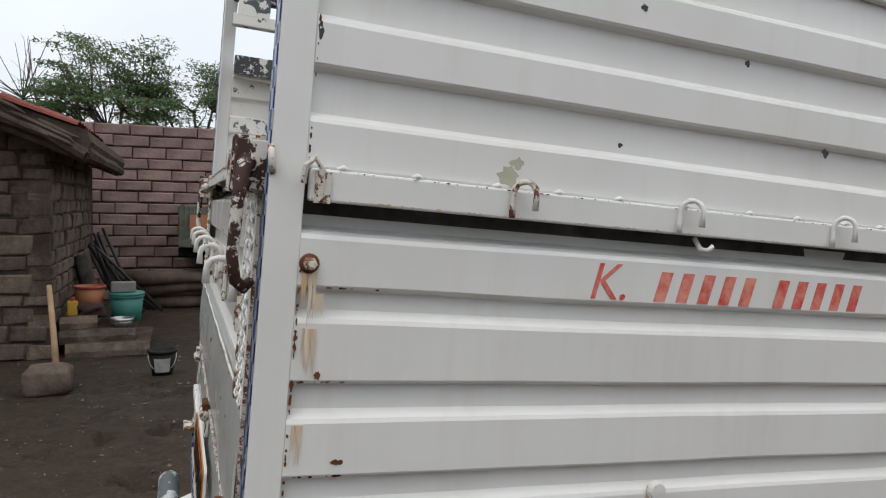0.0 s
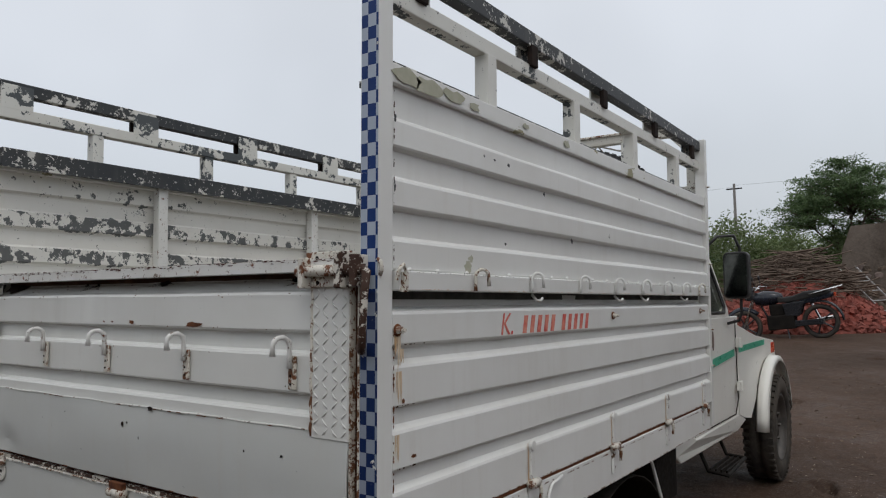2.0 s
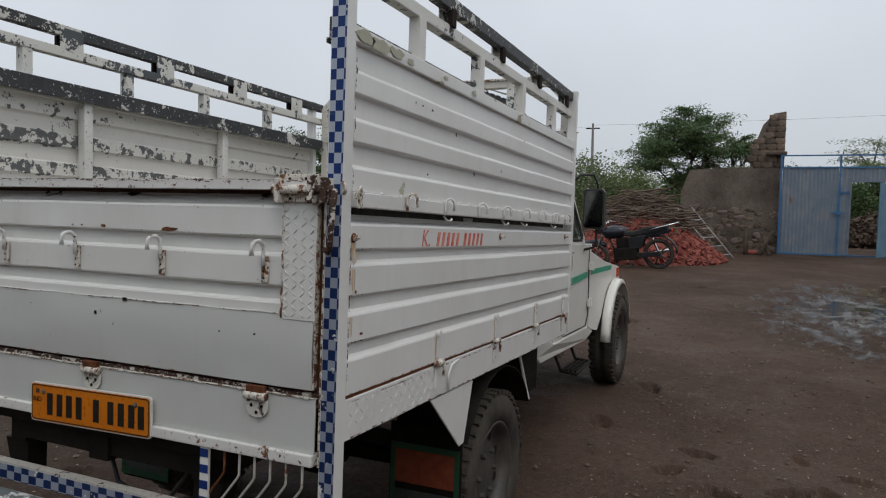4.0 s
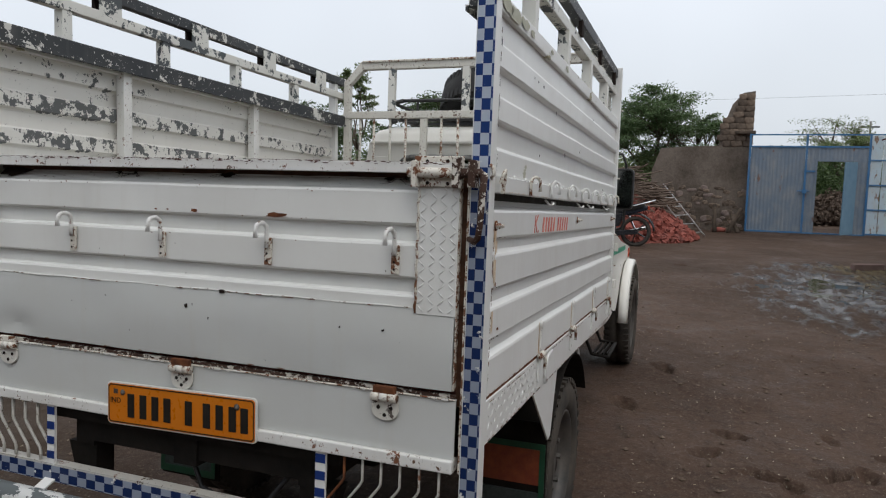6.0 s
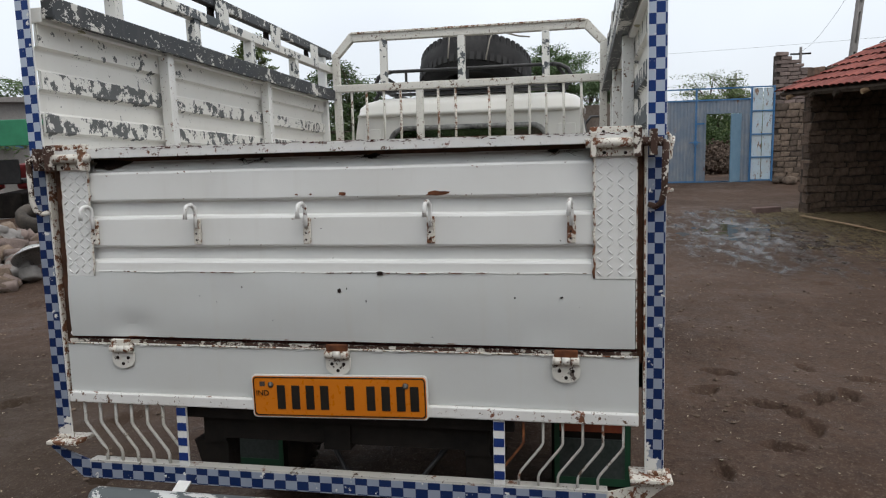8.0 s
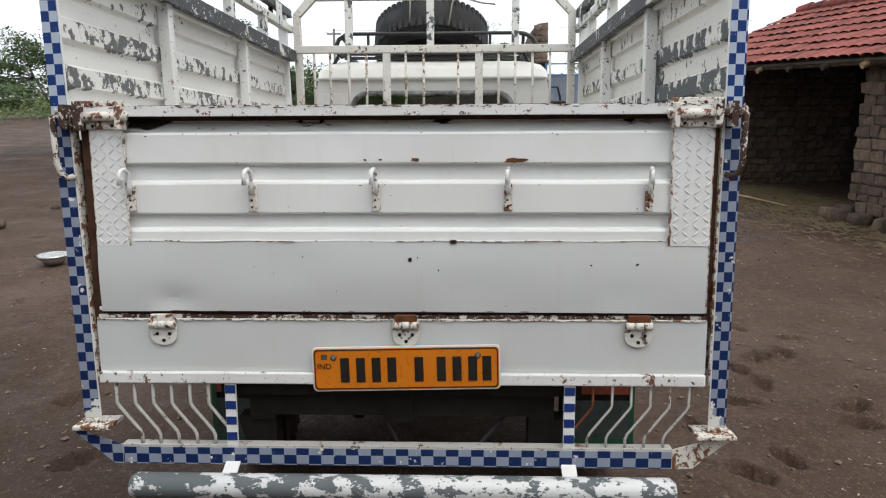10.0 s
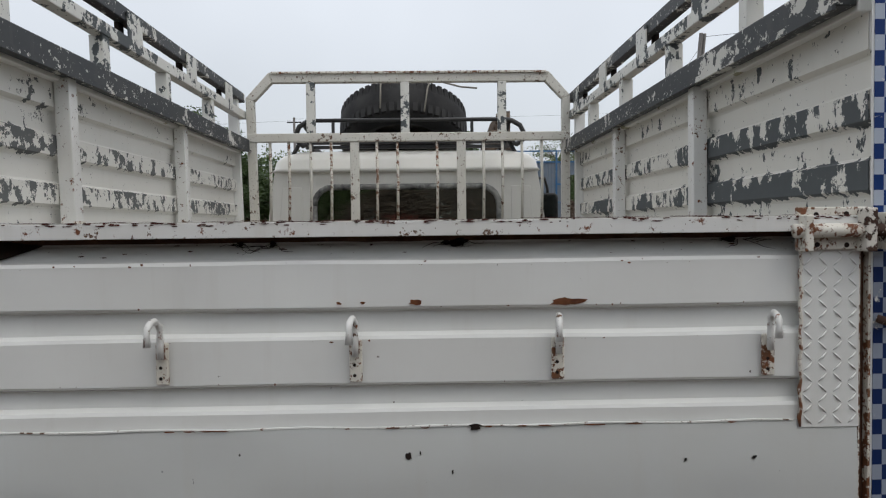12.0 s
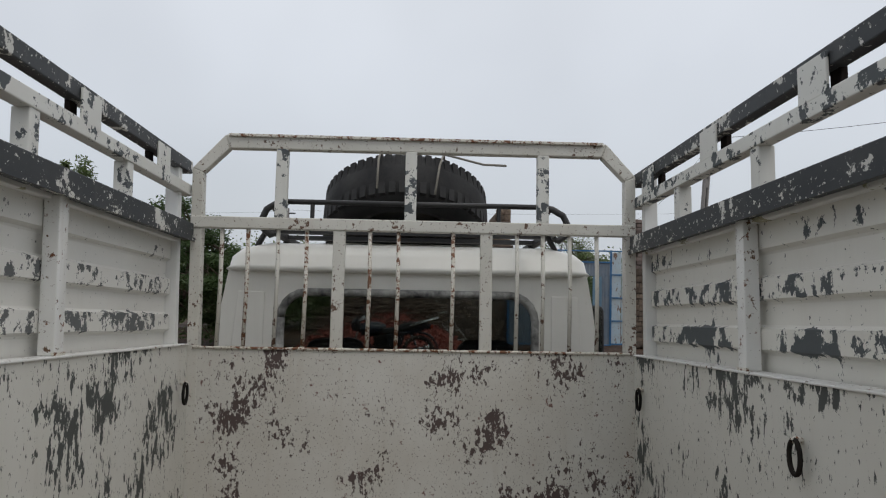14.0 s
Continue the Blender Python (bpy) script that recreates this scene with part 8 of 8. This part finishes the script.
# ---- trees ----
def tree(at, height, radius, seed, leaves, label, mat=None, base=0.45, clumps=70, leaf=0.09, trunk=0.09, bare=False, flat=0.16, lean=(0.0, 0.0)):
    """A tapered trunk forking into limbs that end in flattened clumps of small leaf blades, with an uneven outline and gaps."""
    mat = mat or leaf_green
    rng = random.Random(seed)
    t = thing("tree", label, "tree", pose(*at))
    fork = Vector((lean[0] * 0.4, lean[1] * 0.4, height * base * 0.75))
    wood = Shape()
    wood.tube([(0, 0, -0.2), tuple(fork * 0.5 + Vector((0.06, -0.05, 0))), tuple(fork)], [trunk * 1.25, trunk, trunk * 0.85], 8)
    hubs = []
    for k in range(6):
        a = 2 * math.pi * k / 6 + rng.uniform(-0.4, 0.4)
        r = radius * rng.uniform(0.25, 0.55)
        h = fork + Vector((r * math.cos(a) + lean[0] * 0.5, r * math.sin(a) + lean[1] * 0.5, height * (1 - base) * rng.uniform(0.3, 0.7)))
        mid = fork.lerp(h, 0.5) + Vector((rng.gauss(0, 0.08), rng.gauss(0, 0.08), -0.08))
        wood.tube([fork, mid, h], [trunk * 0.6, trunk * 0.42, trunk * 0.3], 6)
        hubs.append(h)
    v, f = [], []
    per = max(1, leaves // clumps)
    for k in range(clumps):
        a, q = rng.uniform(0, 2 * math.pi), rng.random() ** 0.5
        dome = math.sqrt(max(0.0, 1 - (q * 0.93) ** 2))
        z = height * base + height * (1 - base) * (dome * rng.uniform(0.55, 1.0) if rng.random() < 0.75 else rng.uniform(0.0, 0.5))
        c = Vector((radius * q * math.cos(a) + lean[0], radius * q * math.sin(a) + lean[1], z))
        c += Vector((noise.noise(c * 0.9), noise.noise(c * 0.9 + Vector((7, 0, 0))), 0.4 * noise.noise(c * 0.7 + Vector((0, 9, 0))))) * radius * 0.35
        hub = min(hubs, key=lambda p: (p - c).length)
        bend = hub.lerp(c, 0.55) + Vector((rng.gauss(0, 0.07), rng.gauss(0, 0.07), 0.05))
        out = (c - hub).normalized()
        out = Vector((out.x, out.y, out.z * 0.25 + 0.05)).normalized()
        tip = c + out * radius * rng.uniform(0.05, 0.30)
        wood.tube([hub, bend, c, tip], [trunk * 0.24, trunk * 0.16, trunk * 0.10, trunk * 0.03], 4)
        size = radius * rng.uniform(0.16, 0.34)
        for _ in range(0 if bare else int(per * rng.uniform(0.5, 1.5))):
            e = Vector((rng.gauss(0, 1), rng.gauss(0, 1), rng.gauss(0, 1))).normalized() * (rng.random() ** 0.4) * size
            p = c + Vector((e.x, e.y, e.z * flat * 1.7)) + out * e.dot(out) * 0.8 - Vector((0, 0, 0.25 * size * (e.length / size) ** 2))
            d = Vector((rng.gauss(0, 1), rng.gauss(0, 1), rng.gauss(-0.15, 0.45))).normalized()
            w = d.cross(Vector((rng.gauss(0, 0.5), rng.gauss(0, 0.5), 1))).normalized()
            l_ = leaf * rng.uniform(0.5, 1.4)
            n0 = len(v)
            v += [tuple(p), tuple(p + d * l_ * 0.5 + w * l_ * 0.2), tuple(p + d * l_), tuple(p + d * l_ * 0.5 - w * l_ * 0.2)]
            f.append((n0, n0 + 1, n0 + 2, n0 + 3))
    part("trunk", wood, bark, t, smooth=True)
    if v:
        me = bpy.data.meshes.new("crown")
        me.from_pydata(v, [], f)
        me.materials.append(mat)
        o = new("crown", me)
        o.parent = t
        o["label"] = "uneven leafy crown with gaps"
    return t


acacia = "feathery green thorn tree behind the yard wall"
tree((24.0, 0.35, 0.0), 4.25, 1.75, 101, 40000, acacia, leaf_green, 0.42, 120, 0.10)
tree((25.0, -1.2, 0.0), 3.5, 0.9, 112, 6000, acacia, leaf_green, 0.6, 30, 0.10)
tree((26.0, -5.5, 0.0), 3.35, 1.6, 103, 9000, "light green shrub tree behind the gate", leaf_light, 0.55, 60, 0.09)
tree((-1.45, 16.0, 0.0), 5.5, 1.5, 104, 24000, acacia, leaf_green, 0.50, 80, 0.085, flat=0.11)
tree((0.40, 16.5, 0.0), 5.0, 1.75, 105, 17000, acacia, leaf_green, 0.60, 60, 0.085, flat=0.11)
tree((-2.9, 17.0, 0.0), 5.5, 1.5, 106, 0, "bare grey thorn tree behind the block wall", bare=True, base=0.5, clumps=60, trunk=0.07)
tree((-3.6, 15.2, 0.0), 3.75, 1.4, 107, 9000, acacia, leaf_light, 0.5, 50, 0.08)
tree((15.6, 5.3, 0.0), 3.35, 1.6, 108, 30000, "dense dark green tree behind the truck", leaf_dark, 0.12, 90, 0.10)
tree((17.2, 4.3, 0.0), 2.7, 1.3, 109, 20000, "dense dark green tree behind the truck", leaf_dark, 0.12, 60, 0.10)
tree((15.3, 7.25, 0.0), 4.15, 0.55, 110, 4500, "slim light green young tree", leaf_light, 0.62, 24, 0.09, trunk=0.05)
tree((14.0, 12.5, 0.0), 3.1, 2.0, 111, 18000, acacia, leaf_green, 0.4, 70, 0.11)
tree((20.0, 12.0, 0.0), 3.8, 2.2, 113, 18000, acacia, leaf_dark, 0.35, 70, 0.12)


def thicket(name, label, spots, mat, seed, per, size, leaf):
    """Low dense growth nobody could count: leaf blades over uneven humps."""
    rng = random.Random(seed)
    v, f = [], []
    for x, y, r, h in spots:
        for _ in range(per):
            a, k = rng.uniform(0, 2 * math.pi), math.sqrt(rng.random())
            top = h * (1 - 0.75 * k * k) * (1 + 0.25 * noise.noise(Vector((x + a, y + k * 3, 2.0))))
            c = Vector((x + r * k * math.cos(a), y + r * k * math.sin(a), top * (rng.random() ** 0.45) + rng.gauss(0, 0.05)))
            d = Vector((rng.gauss(0, 1), rng.gauss(0, 1), rng.gauss(0.3, 0.6))).normalized()
            w = d.cross(Vector((rng.gauss(0, 1), rng.gauss(0, 1), rng.gauss(0, 1)))).normalized()
            l_ = leaf * rng.uniform(0.6, 1.6)
            v += [tuple(c), tuple(c + d * l_ * 0.5 + w * l_ * 0.25), tuple(c + d * l_), tuple(c + d * l_ * 0.5 - w * l_ * 0.25)]
            f.append((len(v) - 4, len(v) - 3, len(v) - 2, len(v) - 1))
    me = bpy.data.meshes.new(name)
    me.from_pydata(v, [], f)
    me.materials.append(mat)
    return tagged(new(name, me), label, "bushes", kind="stuff")


thicket("scrub", "dense light green scrub behind the stick heap", [(21.5, 1.9, 1.3, 2.1), (22.0, 3.4, 1.5, 2.6), (22.5, 5.2, 1.7, 2.6), (21.0, 7.2, 1.8, 2.5), (23.5, 0.4, 1.4, 2.1)], leaf_light, 201, 9000, 1.0, 0.09)
thicket("gate_scrub", "dark green scrub beyond the gate opening", [(23.5, -4.3, 1.2, 2.0), (24.5, -5.6, 1.6, 2.2), (24.5, -3.2, 1.4, 2.1)], leaf_dark, 202, 6000, 1.0, 0.10)
rngf = random.Random(9)
far_spots = []
for k in range(70):
    a = radians(-75 + 150 * k / 69)
    d = rngf.uniform(48, 75)
    far_spots.append((d * math.cos(a), d * math.sin(a), rngf.uniform(3, 6), rngf.uniform(2.2, 4.2)))
thicket("far_woods", "distant hazy green tree line", far_spots, leaf_light, 203, 1700, 1.0, 0.2)
thicket("dry_brush", "heap of dry brown brush beyond the gate opening", [(21.6, -4.5, 0.8, 0.75), (22.4, -4.9, 0.9, 0.9)], dry_stick, 205, 2500, 1.0, 0.12)

# ---- separate blocks and stones of the walls, tiles of the roofs ----
block_wall(wl_ob, "block", (-2.4, 10.30), (2.6, 10.30), 0.0, 16, 0.50, 0.172, 0.2, pink_block, 61, gap=0.015, vary=0.06, proud=0.02, top=lambda u: 2.86 - 0.06 * math.sin(u * 1.1))
block_wall(hut, "stone", (-2.7, HUT[1]), (HUT[0], HUT[1]), 0.0, 13, 0.36, 0.175, 0.2, hut_stone, 62, vary=0.36, proud=0.018, gap=0.010)
block_wall(hut, "stone", (HUT[0], HUT[1]), (HUT[0], 9.2), 0.0, 13, 0.36, 0.175, 0.2, hut_stone, 63, vary=0.36, proud=0.018, gap=0.010)
wp = bpy.data.objects["wall_pier"]
block_wall(wp, "stone", (GX + 0.1, -5.86), (GX + 0.1, -7.4), 0.0, 14, 0.25, 0.141, 0.2, yard_stone, 64, vary=0.4, proud=0.03, gap=0.016)
block_wall(wp, "brick", (GX + 0.1, -5.86), (GX + 0.1, -7.4), 1.98, 13, 0.30, 0.10, 0.2, brown_brick, 65, vary=0.15, proud=0.02, gap=0.010, top=lambda u: 3.30 if u < 0.28 else (3.12 if u < 0.52 else (2.95 if u < 0.8 else 2.6)))


def on_shed(u, n):
    p = shed_at(u, n, 0)
    return (p.x, p.y)


block_wall(shed, "stone", on_shed(0.0, 0.0), on_shed(0.0, 3.2), 0.0, 19, 0.25, 0.130, 0.2, shed_stone, 66, vary=0.46, proud=0.016, gap=0.008)
block_wall(shed, "stone", on_shed(-0.34, 0.02), on_shed(0.0, 0.02), 0.0, 11, 0.34, 0.20, 0.2, shed_stone, 67, vary=0.2, proud=0.02, gap=0.02)
block_wall(shed, "stone", on_shed(4.0, 0.02), on_shed(6.6, 0.02), 0.0, 15, 0.25, 0.135, 0.2, shed_stone, 68, vary=0.38, proud=0.016, gap=0.008)
block_wall(shed, "stone", on_shed(4.02, 0.5), on_shed(4.02, 0.02), 0.0, 15, 0.30, 0.145, 0.2, shed_stone, 69, vary=0.36, proud=0.016, gap=0.008)
rng = random.Random(90)
st_rows, st_cols = 8, 36
tile = Shape()
for k in range(6):
    a0, a1 = math.pi * k / 6, math.pi * (k + 1) / 6
    tile.add([(-0.11 * math.cos(a0), 0.0, 0.036 * math.sin(a0) + 0.02), (-0.11 * math.cos(a0), 0.37, 0.03 * math.sin(a0)), (-0.11 * math.cos(a1), 0.37, 0.03 * math.sin(a1)), (-0.11 * math.cos(a1), 0.0, 0.036 * math.sin(a1) + 0.02)], [(0, 1, 2, 3)])
shed_tile = tile.data("roof_tile", roof_tile, True)
basis = Matrix((( -SU.x, SN.x, 0, 0), (-SU.y, SN.y, 0, 0), (0, 0, 1, 0), (0, 0, 0, 1)))
for i in range(st_rows):
    for j in range(st_cols):
        n = -0.50 + i * 0.315
        p = shed_at(-0.25 + j * 0.205, n, roof_z(n) + 0.0)
        o = new("roof_tile", shed_tile)
        o.parent = shed
        o.matrix_world = Matrix.Translation(p) @ basis @ Matrix.Rotation(math.atan(SLOPE) + rng.uniform(-0.03, 0.03), 4, "X") @ Matrix.Rotation(rng.uniform(-0.05, 0.05), 4, "Z")

# ---- the far side of the yard and the cattle shed, drawn in to their true distance ----
def drawn_in(names, centre, k, kz):
    m = Matrix.Translation(centre) @ Matrix.Diagonal((k, k, kz, 1)) @ Matrix.Translation(-Vector(centre))
    for ob in bpy.data.objects:
        if ob.parent is None and ob.name.split(".")[0] in names:
            ob.matrix_world = m @ ob.matrix_world


drawn_in(("wall_east", "broken_pier", "yard_gate", "wall_pier", "rubble_pile", "stick_heap", "steel_ladder", "wood_post", "base_stone", "loose_stone"), (-1.5, -1.2, 0), 0.92, 1.0)
drawn_in(("cattle_shed", "straw_litter", "base_boulder", "fallen_brick", "bamboo_stick"), (-1.7, -0.5, 0), 0.92, 0.97)
